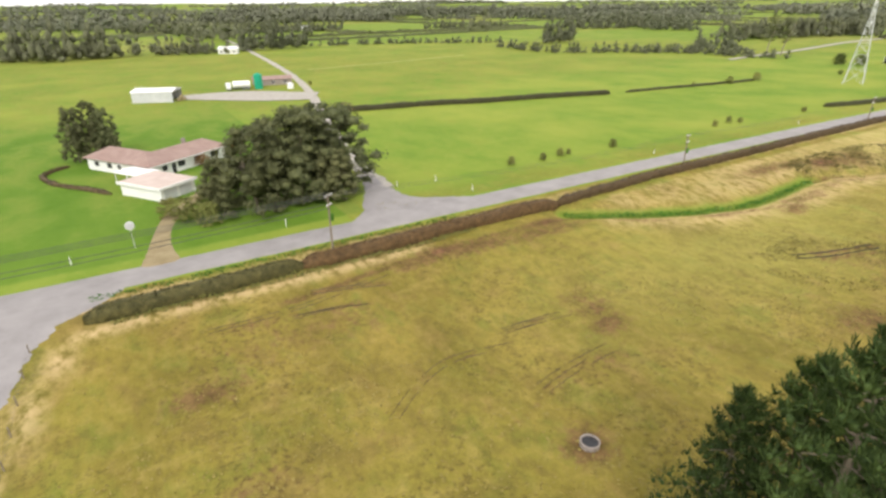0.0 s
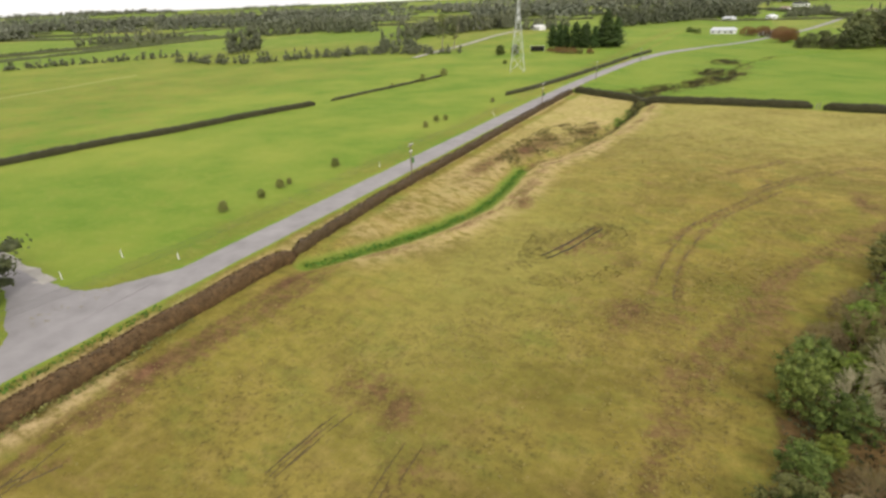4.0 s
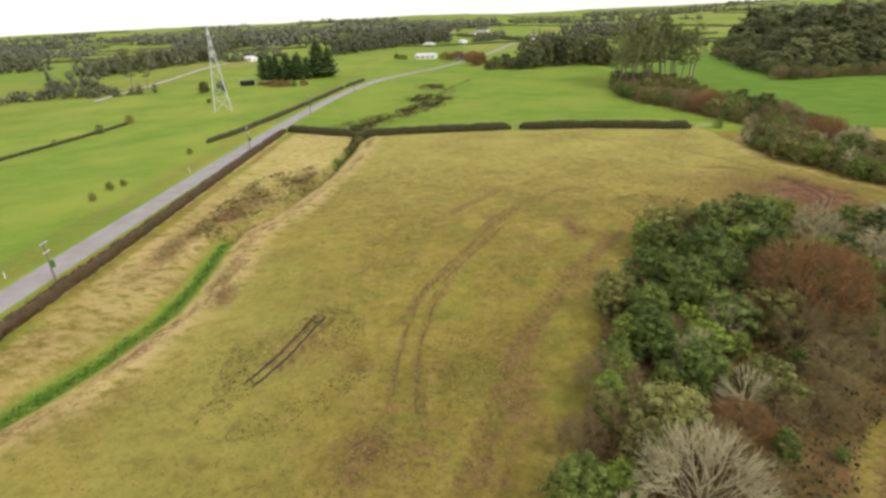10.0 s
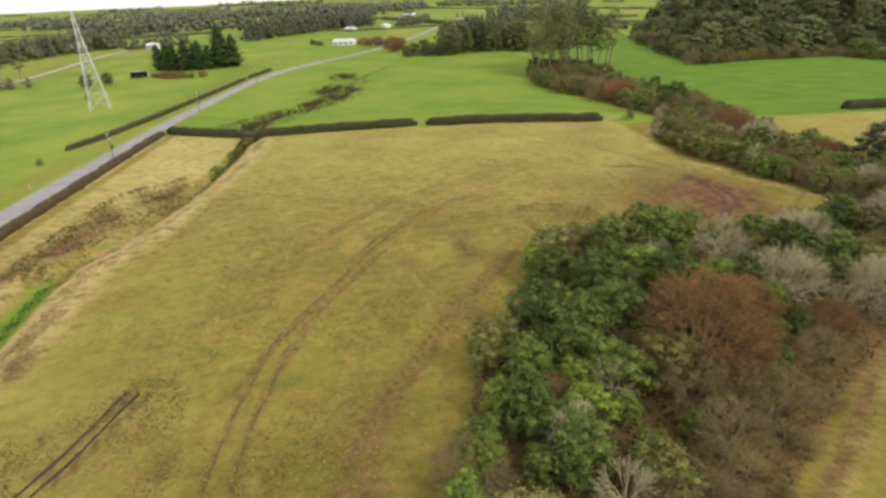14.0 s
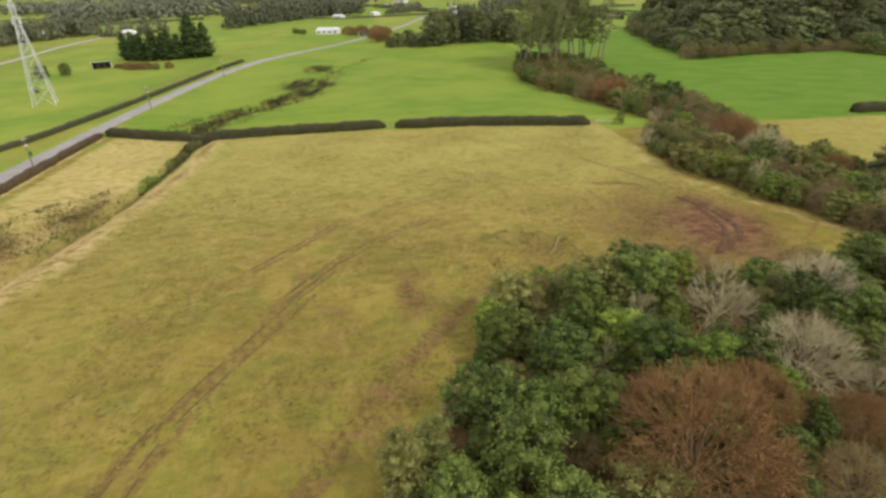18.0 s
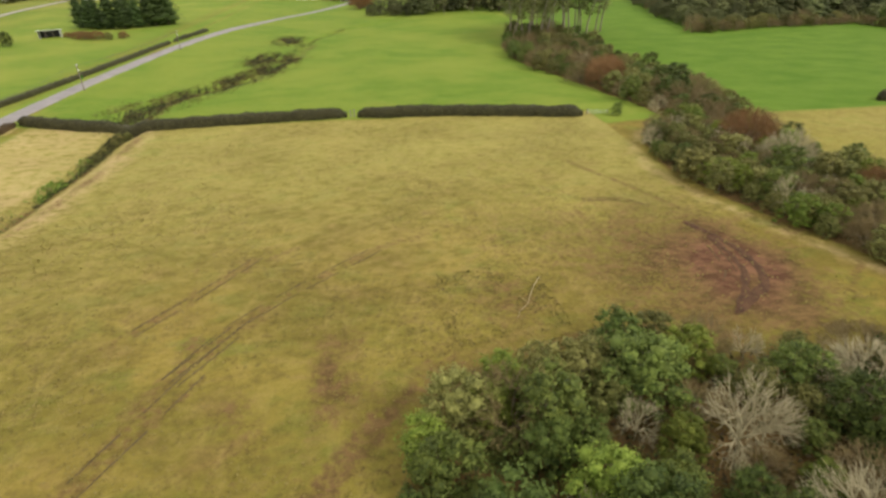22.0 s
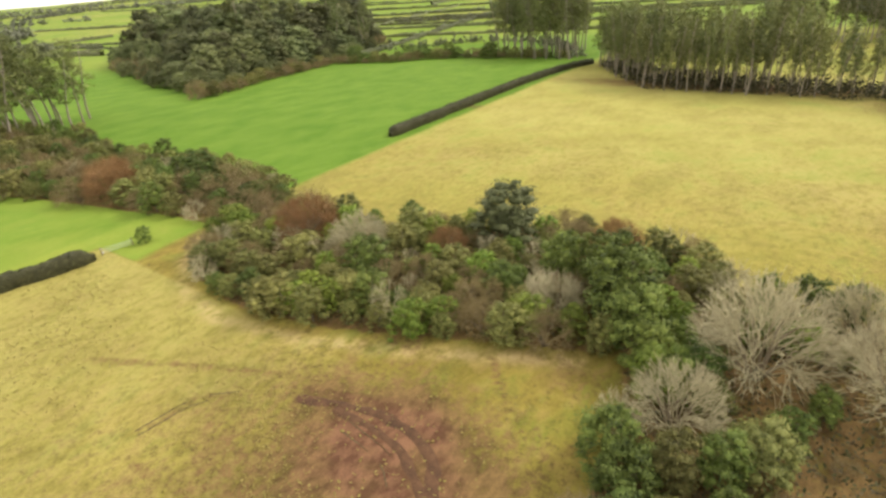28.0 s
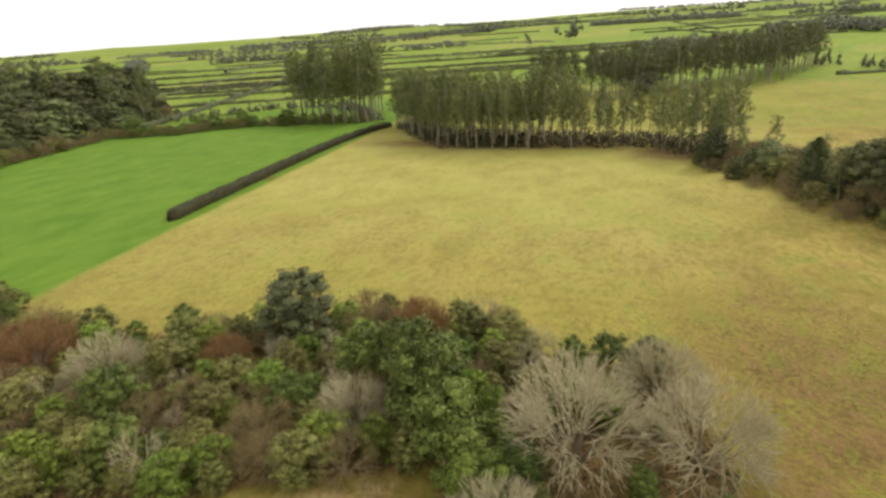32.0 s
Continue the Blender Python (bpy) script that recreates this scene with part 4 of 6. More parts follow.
def plant(kind, x, y, h, group="", wide=1.0, label="", variants=3, turn=None, z=None):
    """Plants a tree of that kind and height; the first of each variant is built, the others copy it."""
    k = int(rng.integers(variants))
    a = rng.uniform(0, 360) if turn is None else turn
    zz = ground_z(x, y) if z is None else z
    name, text, cat = TREE_TAGS[kind]
    if (kind, k) not in PROTO:
        h0, meshes = tree_parts(kind, k + 1)
        PROTO[kind, k] = (h0, None)
        ob = base(name, label or text, cat)
        for n, me, mat in meshes:
            child = link(n, me, mat, ob)
            if n == "branchwork":
                tagged(child, kind="stuff")
        PROTO[kind, k] = (h0, ob)
        s = h / h0
        ob.matrix_basis = pose(x, y, zz, 0, 0, a) @ Matrix.Diagonal((s * wide, s * wide, s, 1))
    else:
        h0, src = PROTO[kind, k]
        s = h / h0
        m = pose(x, y, zz, rng.normal() * 2, rng.normal() * 2, a) @ Matrix.Diagonal((s * wide, s * wide, s, 1)) @ Matrix.Diagonal((*src.scale, 1)).inverted()
        ob = copy_thing(src, m)
        ob["label"] = label or text
    if group:
        ob["group"] = group
    elif "group" in ob:
        del ob["group"]
    return ob


def stand(name, kind, spots, label, variants=3):
    """A far block of trees too many to count, as one mesh of trunks and crowns."""
    gen = np.random.default_rng(len(spots))
    protos = []
    for k in range(variants):
        h0, meshes = tree_parts(kind, k + 1)
        protos.append((h0, meshes))
    x0, y0 = spots[0][:2]
    z0 = ground_z(x0, y0)
    cos, loops, counts, slots, at = [], [], [], [], 0
    for x, y, h, w in spots:
        h0, meshes = protos[int(gen.integers(variants))]
        a, s = gen.uniform(0, 6.28), h / h0
        turn = np.array([[math.cos(a), -math.sin(a), 0], [math.sin(a), math.cos(a), 0], [0, 0, 1]])
        for slot, (_, me, _) in enumerate(meshes):
            co = np.empty(len(me.vertices) * 3, np.float32)
            me.vertices.foreach_get("co", co)
            li = np.empty(len(me.loops), np.int32)
            me.loops.foreach_get("vertex_index", li)
            tot = np.empty(len(me.polygons), np.int32)
            me.polygons.foreach_get("loop_total", tot)
            cos.append(co.reshape(-1, 3) * np.array([s * w, s * w, s]) @ turn.T + np.array([x - x0, y - y0, ground_z(x, y) - z0]))
            loops.append(li + at)
            counts.append(tot)
            slots.append(np.full(len(tot), slot, np.int32))
            at += len(me.vertices)
    co, li, tot = np.vstack(cos).astype(np.float32), np.concatenate(loops), np.concatenate(counts)
    me = bpy.data.meshes.new(name)
    me.vertices.add(len(co))
    me.vertices.foreach_set("co", co.ravel())
    me.loops.add(len(li))
    me.loops.foreach_set("vertex_index", li.astype(np.int32))
    me.polygons.add(len(tot))
    me.polygons.foreach_set("loop_start", np.r_[0, np.cumsum(tot)[:-1]].astype(np.int32))
    for _, _, mat in protos[0][1]:
        me.materials.append(mat)
    me.polygons.foreach_set("material_index", np.concatenate(slots))
    me.update(calc_edges=True)
    ob = new(name, me)
    ob.matrix_basis = pose(x0, y0, z0)
    return tagged(ob, label, "trees", kind="stuff")


def inside(x, y, poly):
    hit = False
    for (ax, ay), (bx, by) in zip(poly, poly[1:] + poly[:1]):
        if (ay > y) != (by > y) and x < (bx - ax) * (y - ay) / (by - ay) + ax:
            hit = not hit
    return hit


def scatter(poly, gap, seed, keep_from=()):
    """Loose points at least gap apart inside a polygon, away from given (x, y, r)."""
    gen = np.random.default_rng(seed)
    p = np.array(poly)
    lo, hi = p.min(0), p.max(0)
    out = []
    for _ in range(int((hi - lo).prod() / gap ** 2 * 9)):
        x, y = gen.uniform(lo, hi)
        if inside(x, y, poly) and all((x - a) ** 2 + (y - b) ** 2 > gap * gap for a, b in out) and all((x - a) ** 2 + (y - b) ** 2 > r * r for a, b, r in keep_from):
            out.append((x, y))
    return out


def hedge(pts, width, tall, mat, label, leaves=16, leaf=0.17, sink=0.2, fray=0.16, group="field hedges"):
    """A clipped hedge along a line: an uneven body under short leafy sprays."""
    gen = np.random.default_rng(int(abs(pts[0][0]) * 7 + abs(pts[0][1])))
    p = smooth_line([(*q, 0) for q in pts], 0.8)[:, :2]
    d = np.gradient(p, axis=0)
    d /= np.hypot(*d.T)[:, None] + 1e-9
    nrm = np.stack([-d[:, 1], d[:, 0]], 1)
    prof = np.array([(-0.5, 0), (-0.52, 0.35), (-0.47, 0.8), (-0.3, 0.98), (0, 1.02), (0.3, 0.98), (0.47, 0.8), (0.52, 0.35), (0.5, 0)])
    x0, y0 = p[0]
    z0 = ground_z(x0, y0)
    rings, k = [], len(prof)
    for i in range(len(p)):
        w = width * (1 + 0.12 * wob(i * 0.8, 0.0, 3.1, x0)) * min(1, 0.3 + 0.3 * min(i, len(p) - 1 - i))
        t = tall * (1 + 0.09 * wob(i * 0.8, 4.0, 2.3, y0)) * min(1, 0.45 + 0.25 * min(i, len(p) - 1 - i))
        g = float(height(*p[i]))
        for u, v in prof:
            e = gen.normal() * fray
            q = p[i] + nrm[i] * (u * w + e * 0.7)
            rings.append((q[0] - x0, q[1] - y0, g - sink + v * (t + sink) + e * 0.5 - z0))
    co = np.array(rings)
    n = len(p)
    i = (np.arange(n - 1)[:, None] * k + np.arange(k - 1)[None, :]).ravel()
    fc = np.stack([i, i + k, i + k + 1, i + 1], 1)
    ends = [[(n - 1) * k + j, (n - 1) * k + j + 1, (n - 1) * k + k - 2 - j, (n - 1) * k + k - 1 - j] for j in range(3)] + [[k - 1 - j, k - 2 - j, j + 1, j] for j in range(3)]
    thing = base("hedge", label, "hedge", pose(x0, y0, z0), group)
    link("hedge_body", fast_mesh("hedge_body", co, np.vstack([fc, ends])), mat, thing)
    m = (n - 1) * leaves
    s = gen.uniform(0, n - 1.001, m)
    b = s.astype(int)
    j = gen.integers(0, k - 1, m)
    f1, f2 = (s - b)[:, None], gen.uniform(0, 1, (m, 1))
    q = (co[b * k + j] * (1 - f2) + co[b * k + j + 1] * f2) * (1 - f1) + (co[(b + 1) * k + j] * (1 - f2) + co[(b + 1) * k + j + 1] * f2) * f1
    out = np.c_[nrm[b] * np.sign(prof[j, 0] + 0.01)[:, None], np.full(m, 0.6)]
    lc, lf = leaf_quads(q + out * gen.uniform(-0.03, 0.12, (m, 1)), out, leaf, gen, 0.4)
    tagged(link("hedge_foliage", fast_mesh("hedge_foliage", lc, lf), mat, thing), kind="stuff")
    return thing


# ---- roads ----
ribbon("road", [(-400, 72.5, 3.3), (-60, 72.5, 3.3), (40, 72.4, 3.3), (120, 72.4, 3.2), (200, 72, 3.1), (262, 70.5, 3.0), (302, 67.5, 3.0), (345, 63.5, 2.9), (382, 57, 2.9), (410, 49.5, 2.9), (438, 38, 2.9), (462, 22, 2.9), (520, 0, 3), (600, -26, 3), (800, -70, 3)], M_ROAD, "worn grey country road with ragged grass edges", "road", 0.07)
ribbon("side_road", [(-3, 72, 20), (-3, 69, 18), (-3, 67, 15.5), (-3, 65, 11), (-3, 62.5, 8.4), (-3, 60, 7.2), (-3.2, 56, 5.8), (-3.6, 51, 4.4), (-4.4, 40, 4.2), (-6, 0, 4), (-10, -120, 4)], M_ROAD, "grey side road meeting the country road", "road", 0.06, 1.0, 0.05)
ribbon("lane_mouth", [(54.6, 74, 16), (54.4, 77, 10), (53.9, 80, 6.2), (54.3, 83, 4.5), (54.8, 86.5, 3.3), (56, 91, 2.5), (57, 97, 1.9)], M_ROAD, "worn grey mouth of the farm lane", "road", 0.075)
ribbon("farm_lane", [(56.6, 88, 2.6), (57, 95, 2.6), (61, 120, 2.2), (72, 166, 2.2), (87, 220, 2.2), (100, 298, 2.2), (115, 437, 2.3), (130, 600, 2.3)], M_GRAVEL, "pale gravel farm lane running past the yard", "lane", 0.055)
ribbon("yard", [(84, 205, 9), (73, 211, 11), (60, 222, 12), (46, 228, 8), (39, 230, 5)], M_GRAVEL, "pale gravel farmyard beside the lane", "yard", 0.28)
ribbon("farm_track", [(330, 196, 2), (366, 202, 2.2), (408, 205, 2.4), (465, 214, 2.4), (522, 225, 2.6), (597, 229, 3)], M_GRAVEL, "pale farm track across the far pasture", "track", 0.35, 4.0)
ribbon("sheep_track", [(110.1, 293.8, 0.9), (159.0, 301.4, 1.0), (224.9, 315.9, 1.1)], M_PALEGRASS, "pale worn line of grass across the far pasture", "track", 0.2, 4.0)
ribbon("driveway", [(16.5, 74, 3.4), (17, 82, 1.7), (19, 92, 1.4), (24, 101, 2.0), (29, 105, 2)], M_DIRT, "worn dirt driveway up to the house", "driveway", 0.05)

# ---- hedges ----
DARKHEDGE = "dark clipped boundary hedge, bare and brown in winter"
hedge([(7.4, 63.1), (20, 63.5), (33, 63.9)], 2.2, 1.5, M_DARKHEDGE, "dark green and brown clipped roadside hedge", 130, 0.13, fray=0.05)
hedge([(32.5, 63.9), (52, 64.2), (79, 64.3)], 2.5, 1.4, M_RUSTHEDGE, "rusty brown roadside hedge with ragged top", 130, 0.13, fray=0.05)
hedge([(78.5, 64.4), (110, 66), (150, 66.2), (190, 67), (229, 67)], 1.9, 1.1, M_BROWNHEDGE, "dark brown roadside hedge beside the country road", 50)
hedge([(229, 66), (226, 52), (225.5, 42), (227, 20), (227.8, -8)], 2.6, 2.1, M_HEDGE, DARKHEDGE, 60)
hedge([(227.3, -10.5), (225, -35), (219.5, -63)], 2.6, 2.2, M_HEDGE, DARKHEDGE, 60)
hedge([(214, 87), (233, 82.5), (262, 78), (306, 73), (345, 69.5)], 1.6, 1.3, M_HEDGE, DARKHEDGE, 14)
hedge([(348, 69), (382, 64)], 1.6, 1.3, M_HEDGE, DARKHEDGE, 14)
hedge([(79, 168), (107, 163), (136, 155), (160, 150), (178, 145)], 2.2, 1.6, M_HEDGE, DARKHEDGE, 12)
hedge([(186, 144.4), (205, 142), (222, 140), (240, 138), (257, 136.4)], 1.3, 0.8, M_HEDGE, DARKHEDGE, 12)
hedge([(232, -150), (238, -198), (245, -255), (247, -300), (243, -325)], 3.2, 2.6, M_HEDGE, DARKHEDGE, 60, 0.22)

# ---- trees of the gully ----
GULLY_SOUTH = [(40, -12), (60, -14), (74, -17), (83, -22), (90, -30), (98, -40), (104, -49), (111, -60), (116, -72), (112, -88)]
HEROES = [  # kind, x, y, height, width
    ("bare", 78, -7.5, 8.2, 1.12), ("sparse", 124.5, -43, 8.4, 1.0), ("bare", 115, -46, 8.0, 1.05), ("russet", 105.5, -30.5, 10.5, 1.05), ("bare", 126, -86, 12.5, 0.95), ("bare", 130.5, -74, 8.2, 0.95), ("bare", 127.5, -57, 7.0, 1.15), ("bare", 113, -56, 6.5, 1.1),
    ("bare", 115, -88, 10.5, 0.95), ("wood", 164, -102, 9.7, 1.27), ("russet", 192.5, -86, 8.4, 1.1), ("bare", 180.5, -86, 8.2, 1.05), ("brown", 198, -92, 7.0, 1.1), ("lime", 205.5, -81, 5.4, 1.3), ("evergreen", 107, -18, 7.0, 1.1),
    ("evergreen", 128, -29, 6.5, 1.1), ("evergreen", 131, -38, 6.5, 1.2), ("evergreen", 124, -20, 5.5, 1.1), ("lime", 90, -4, 4.2, 1.1), ("lime", 94, -6, 3.6, 1.1), ("lime", 79, -0.5, 3.8, 1.0), ("lime", 134.5, -44, 4.4, 1.2), ("lime", 130, -24, 4.2, 1.1), ("lime", 121, -31, 5.6, 1.0), ("sparse", 95, -14, 6.0, 1.0), ("evergreen", 114, -16, 6.0, 1.2), ("sparse", 101, -19.5, 5.6, 1.0), ("evergreen", 118, -24, 6.6, 1.2), ("evergreen", 112, -24, 6.2, 1.0), ("evergreen", 99, -11, 5.2, 1.2), ("evergreen", 104, -12, 5.6, 1.1),
    ("brown", 94, -27, 5.0, 1.1), ("brown", 99.5, -26.5, 5.4, 1.0), ("brown", 97, -33, 5.6, 1.1), ("brown", 90.5, -24.5, 4.2, 1.2), ("russet", 111, -38, 6.4, 1.1), ("brown", 103, -42, 4.2, 1.2), ("russet", 86, -14, 4.0, 1.3), ("brown", 88, -18.5, 3.2, 1.4), ("russet", 108.5, -47, 4.0, 1.2), ("brown", 119, -50, 5.0, 1.2), ("brown", 122, -64, 5.0, 1.1), ("brown", 81, -13.5, 3.0, 1.3),
    ("bare", 148, -86, 6.5, 1.1), ("lime", 176, -69.5, 4.2, 1.0), ("lime", 172, -72.5, 4.2, 1.0), ("lime", 158, -77, 4.0, 1.1), ("evergreen", 174, -81, 6.5, 1.1), ("brown", 192, -74, 4.6, 1.2), ("brown", 200, -73, 4.2, 1.2), ("russet", 168, -92, 6.0, 0.9), ("bare", 118, -97, 8.5, 1.0), ("sparse", 164, -74.5, 6.2, 1.0),
    ("russet", 250, -80, 8.5, 1.25), ("russet", 260, -84, 8.0, 1.2), ("brown", 285, -86, 7.5, 1.3), ("brown", 272, -80, 7.0, 1.3), ("brown", 225, -92.5, 8.0, 1.3), ("brown", 219, -92, 6.5, 1.2), ("evergreen", 239, -95, 8.0, 1.3), ("evergreen", 140.5, -89, 10.5, 1.05), ("evergreen", 137.5, -85, 7.0, 1.1), ("evergreen", 145, -94, 8.6, 1.0),
    ("russet", 147, -104, 7.6, 0.9), ("brown", 156, -82, 5.6, 1.0), ("sparse", 199, -76, 5.8, 1.1), ("evergreen", 150, -94, 7.5, 1.1), ("brown", 205, -88, 6.5, 1.2), ("brown", 212, -88, 5.6, 1.2)]
for kind, x, y, h, w in HEROES:
    plant(kind, x, y, h, "trees of the gully", w)
HOLD = [(x, y, (0.5 if kind in ("bare", "russet", "brown") else 0.25 if kind == "sparse" else 0.4) * h * w) for kind, x, y, h, w in HEROES]
MIX_A = ["evergreen"] * 7 + ["olive"] * 4 + ["lime"] * 2 + ["sparse"] * 2 + ["brown"] * 2
MIX_B = ["evergreen"] * 3 + ["olive"] * 6 + ["lime"] * 5 + ["sparse"] * 2 + ["brown"] * 3
MIX_C = ["evergreen"] * 4 + ["olive"] * 5 + ["brown"] * 4 + ["sparse"] * 1
for poly, gap, mix, lo, hi, seed in ((GULLY_A, 3.3, MIX_A, 2.4, 6.0, 1), (GULLY_B, 3.0, MIX_B, 2.6, 5.4, 2), (GULLY_C, 4.2, MIX_C, 3.4, 6.6, 3)):
    for x, y in scatter(poly, gap, seed, HOLD):
        # the growth sinks to low scrub along the gully's southern side
        low = min(1.0, 0.38 + float(seg_dist(x, y, GULLY_SOUTH)) / 14) if seed == 1 else 1.0
        kind = mix[int(rng.integers(len(mix)))]
        if low < 0.8:
            k = rng.uniform()
            if k < 0.22:
                continue
            kind = "brown" if k < 0.55 else kind
        plant(kind, x, y, rng.uniform(lo, hi) * low, "trees of the gully", rng.uniform(0.95, 1.3))
# pines beside the start
for x, y, h in ((40, 4, 22), (43, 7, 18), (40.5, 9, 15.5), (46, 3, 17), (43, 0, 19), (49, 5, 13)):
    plant("pine", x, y, h, "pines of the gully")
plant("evergreen", 218.3, -70.7, 2.9, "", 1.0, "small dark round bush standing alone at the hedge end")

# ---- plantation and woods ----
FOREST = [(238, -318), (214, -280), (192, -252), (150, -251), (112, -250), (100, -230), (95, -222), (80, -245), (95, -275), (150, -285), (200, -300), (230, -345)]
deep_wood = []
for x, y in scatter(FOREST, 3.9, 11):
    if x > 150 or rng.uniform() < 0.55:
        tall, w = rng.uniform(19, 31) * (0.82 if x < 140 else 1), rng.uniform(0.85, 1.2)
        if seg_dist(x, y, FOREST[:7]) < 13:
            plant("plantation", x, y, tall, "plantation trees", w)
        else:
            deep_wood.append((x, y, tall, w))
stand("plantation_block", "plantation", deep_wood, "tall slender trees deep in the plantation")
for x, y in scatter([(258, -335), (300, -338), (335, -372), (270, -380)], 6.0, 12):
    plant("plantation", x, y, rng.uniform(33, 48), "plantation trees", rng.uniform(1.0, 1.4))
stand("plantation_block", "plantation", [(x, y, rng.uniform(26, 34), rng.uniform(1.1, 1.6)) for x, y in scatter([(170, -392), (90, -425), (20, -470), (-30, -575), (-10, -590), (60, -500), (180, -420)], 7.5, 15)], "far block of tall slender plantation trees")
WOOD = [(364, -166), (384, -210), (402, -275), (414, -305), (432, -350), (446, -392), (500, -400), (540, -340), (600, -280), (560, -215), (470, -190)]
for x, y in scatter(WOOD, 9.6, 13):
    back, k = float(seg_dist(x, y, [(560, -215), (470, -190), (364, -166), (402, -275), (414, -305), (446, -392)])), rng.uniform()
    rise = min(1.0, back / 46)
    tall = (6.5 + 25 * rise) * rng.uniform(0.65, 1.25)
    if back < 12:
        kind, w = "broad" if k < 0.85 else "brown", rng.uniform(1.2, 1.6)
    elif back < 50:
        kind, w = ("broad", rng.uniform(1.0, 1.35)) if k < 0.5 else ("wood", rng.uniform(0.85, 1.15))
    else:
        kind, w = ("broad", rng.uniform(0.9, 1.2)) if k < 0.3 else ("wood", rng.uniform(0.75, 1.0)) if k < 0.65 else ("plantation", rng.uniform(1.1, 1.5))
        tall *= 1.2 if kind == "plantation" else 1.0
    plant(kind, x, y, tall, "woodland beyond the pasture", w)
for x, y, h in ((430, -238, 47), (452, -300, 38), (446, -330, 40), (440, -352, 36), (455, -372, 40)):
    plant("plantation", x, y, h, "woodland beyond the pasture", 1.15, "very tall slender tree standing above the woodland")
WOOD_EDGE = [(102, -226), (97, -214), (92, -202.3), (86.3, -187.8), (81, -170.8), (74, -162.4), (64, -156)]
RIGHTWOOD = WOOD_EDGE + [(50, -158), (48, -190), (74, -226), (90, -236)]
for x, y in scatter(RIGHTWOOD, 4.6, 14):
    k = rng.uniform()
    edge = float(seg_dist(np.array([x]), np.array([y]), WOOD_EDGE)[0])
    if edge < 7:
        kind, tall = ("brown" if k < 0.34 else "olive" if k < 0.84 else "broad"), rng.uniform(2.6, 5.5)
    else:
        kind, tall = ("plantation", rng.uniform(11, 15)) if k < 0.14 else ("brown", rng.uniform(5, 8)) if k < 0.42 else ("olive", rng.uniform(5, 8)) if k < 0.74 else ("broad", rng.uniform(6, 10))
    plant(kind, x, y, tall, "woodland at the field corner", 1.5 if kind == "plantation" else 1.25)
plant("pine", 80, -191, 14, "woodland at the field corner", 1.2, "dark plumed pine rising from the corner woodland")
for x, y, h, w in ((70, -178, 15, 1.1), (66, -172, 16, 1.1), (72, -186, 13, 1.0), (62, -180, 16, 1.2), (97, -221, 12, 0.9)):
    plant("wood", x, y, h, "woodland at the field corner", w)
SCRUB_BAND = [(406, -284), (385, -290), (365, -296), (352, -322), (330, -331), (300, -336), (268, -341), (268, -349), (300, -344), (332, -340), (358, -331), (372, -304), (392, -299), (410, -292)]
for x, y in scatter(SCRUB_BAND, 4.4, 23):
    k = rng.uniform()
    plant("brown" if k < 0.4 else "olive" if k < 0.75 else "evergreen", x, y, rng.uniform(3, 6.5) if k < 0.93 else rng.uniform(8, 11), "scrub behind the green paddock", rng.uniform(1.1, 1.5))

# ---- trees by the house and in the paddocks ----
for x, y, h, w in ((33, 88, 14, 1.05), (41, 89, 16, 1.05), (49, 91, 15.5, 1.0), (38, 94, 14, 1.0), (28, 91, 9, 1.0), (45, 95, 15, 1.0), (46, 86.5, 9, 1.0)):
    plant("wood", x, y, h, "trees beside the house", w, "broad dark olive tree beside the farmhouse drive")
for x, y, h in ((22, 90, 4.0), (25, 87, 3.6), (20, 94, 3.0)):
    plant("olive", x, y, h, "bushes beside the driveway", 1.2)
for kind, x, y, h in (("russet", 30, 125, 2.6), ("olive", 33, 128, 2.4), ("russet", 36, 131, 2.8), ("russet", 40, 135, 2.4), ("russet", 31, 108, 3.0), ("olive", 33, 112, 2.2), ("russet", 28, 102, 2.2), ("olive", 26, 92, 4.2)):
    plant(kind, x, y, h, "garden shrubs", 1.2, "winter-brown garden shrub beside the farmhouse" if kind == "russet" else "dull green garden shrub beside the farmhouse")
plant("olive", 92.5, 237.2, 1.5, "", 1.3, "small dark bush beside the gravel farm lane")
plant("brown", 80.5, 166.5, 3.6, "", 1.2, "brown bush at the lane end of the field hedge")
hedge([(5, 139), (0.5, 135), (0.2, 131), (3, 124), (8, 118), (12, 112)], 0.9, 0.6, M_DEADBRUSH, "low brown garden hedge curving round the farmhouse lawn", 30, 0.12, group="garden hedges")
for x, y, h in ((7, 142, 11.5), (10.5, 143, 12.5), (13.5, 141.5, 11)):
    plant("wood", x, y, h, "trees behind the house", 0.62, "dense dark rounded tree behind the farmhouse")
for x, y, h, w in ((412, 134, 12, 1.25), (408, 128, 12.5, 1.3), (405, 122, 12, 1.3), (402, 115, 13.5, 1.3), (401, 109, 12, 1.3), (404, 103, 11, 1.3), (408, 96, 19, 1.25), (411, 91, 15, 1.3), (415, 100, 16, 1.3), (412, 110, 13, 1.2)):
    plant("cypress", x, y, h * 1.15, "conifers beside the shed", w * 1.35)
for x, y, h, w in ((372, 118, 3.4, 1.5), (368, 113, 3.8, 1.6), (366, 107, 3.8, 1.6), (363, 101, 3.0, 1.4), (366, 96, 3.2, 1.2), (376, 124, 2.6, 1.4)):
    plant("russet" if x > 364 else "olive", x, y, h, "shrubs beside the shed", w, "low winter-brown shrub beside the pole shed" if x > 364 else "low olive shrub beside the pole shed")
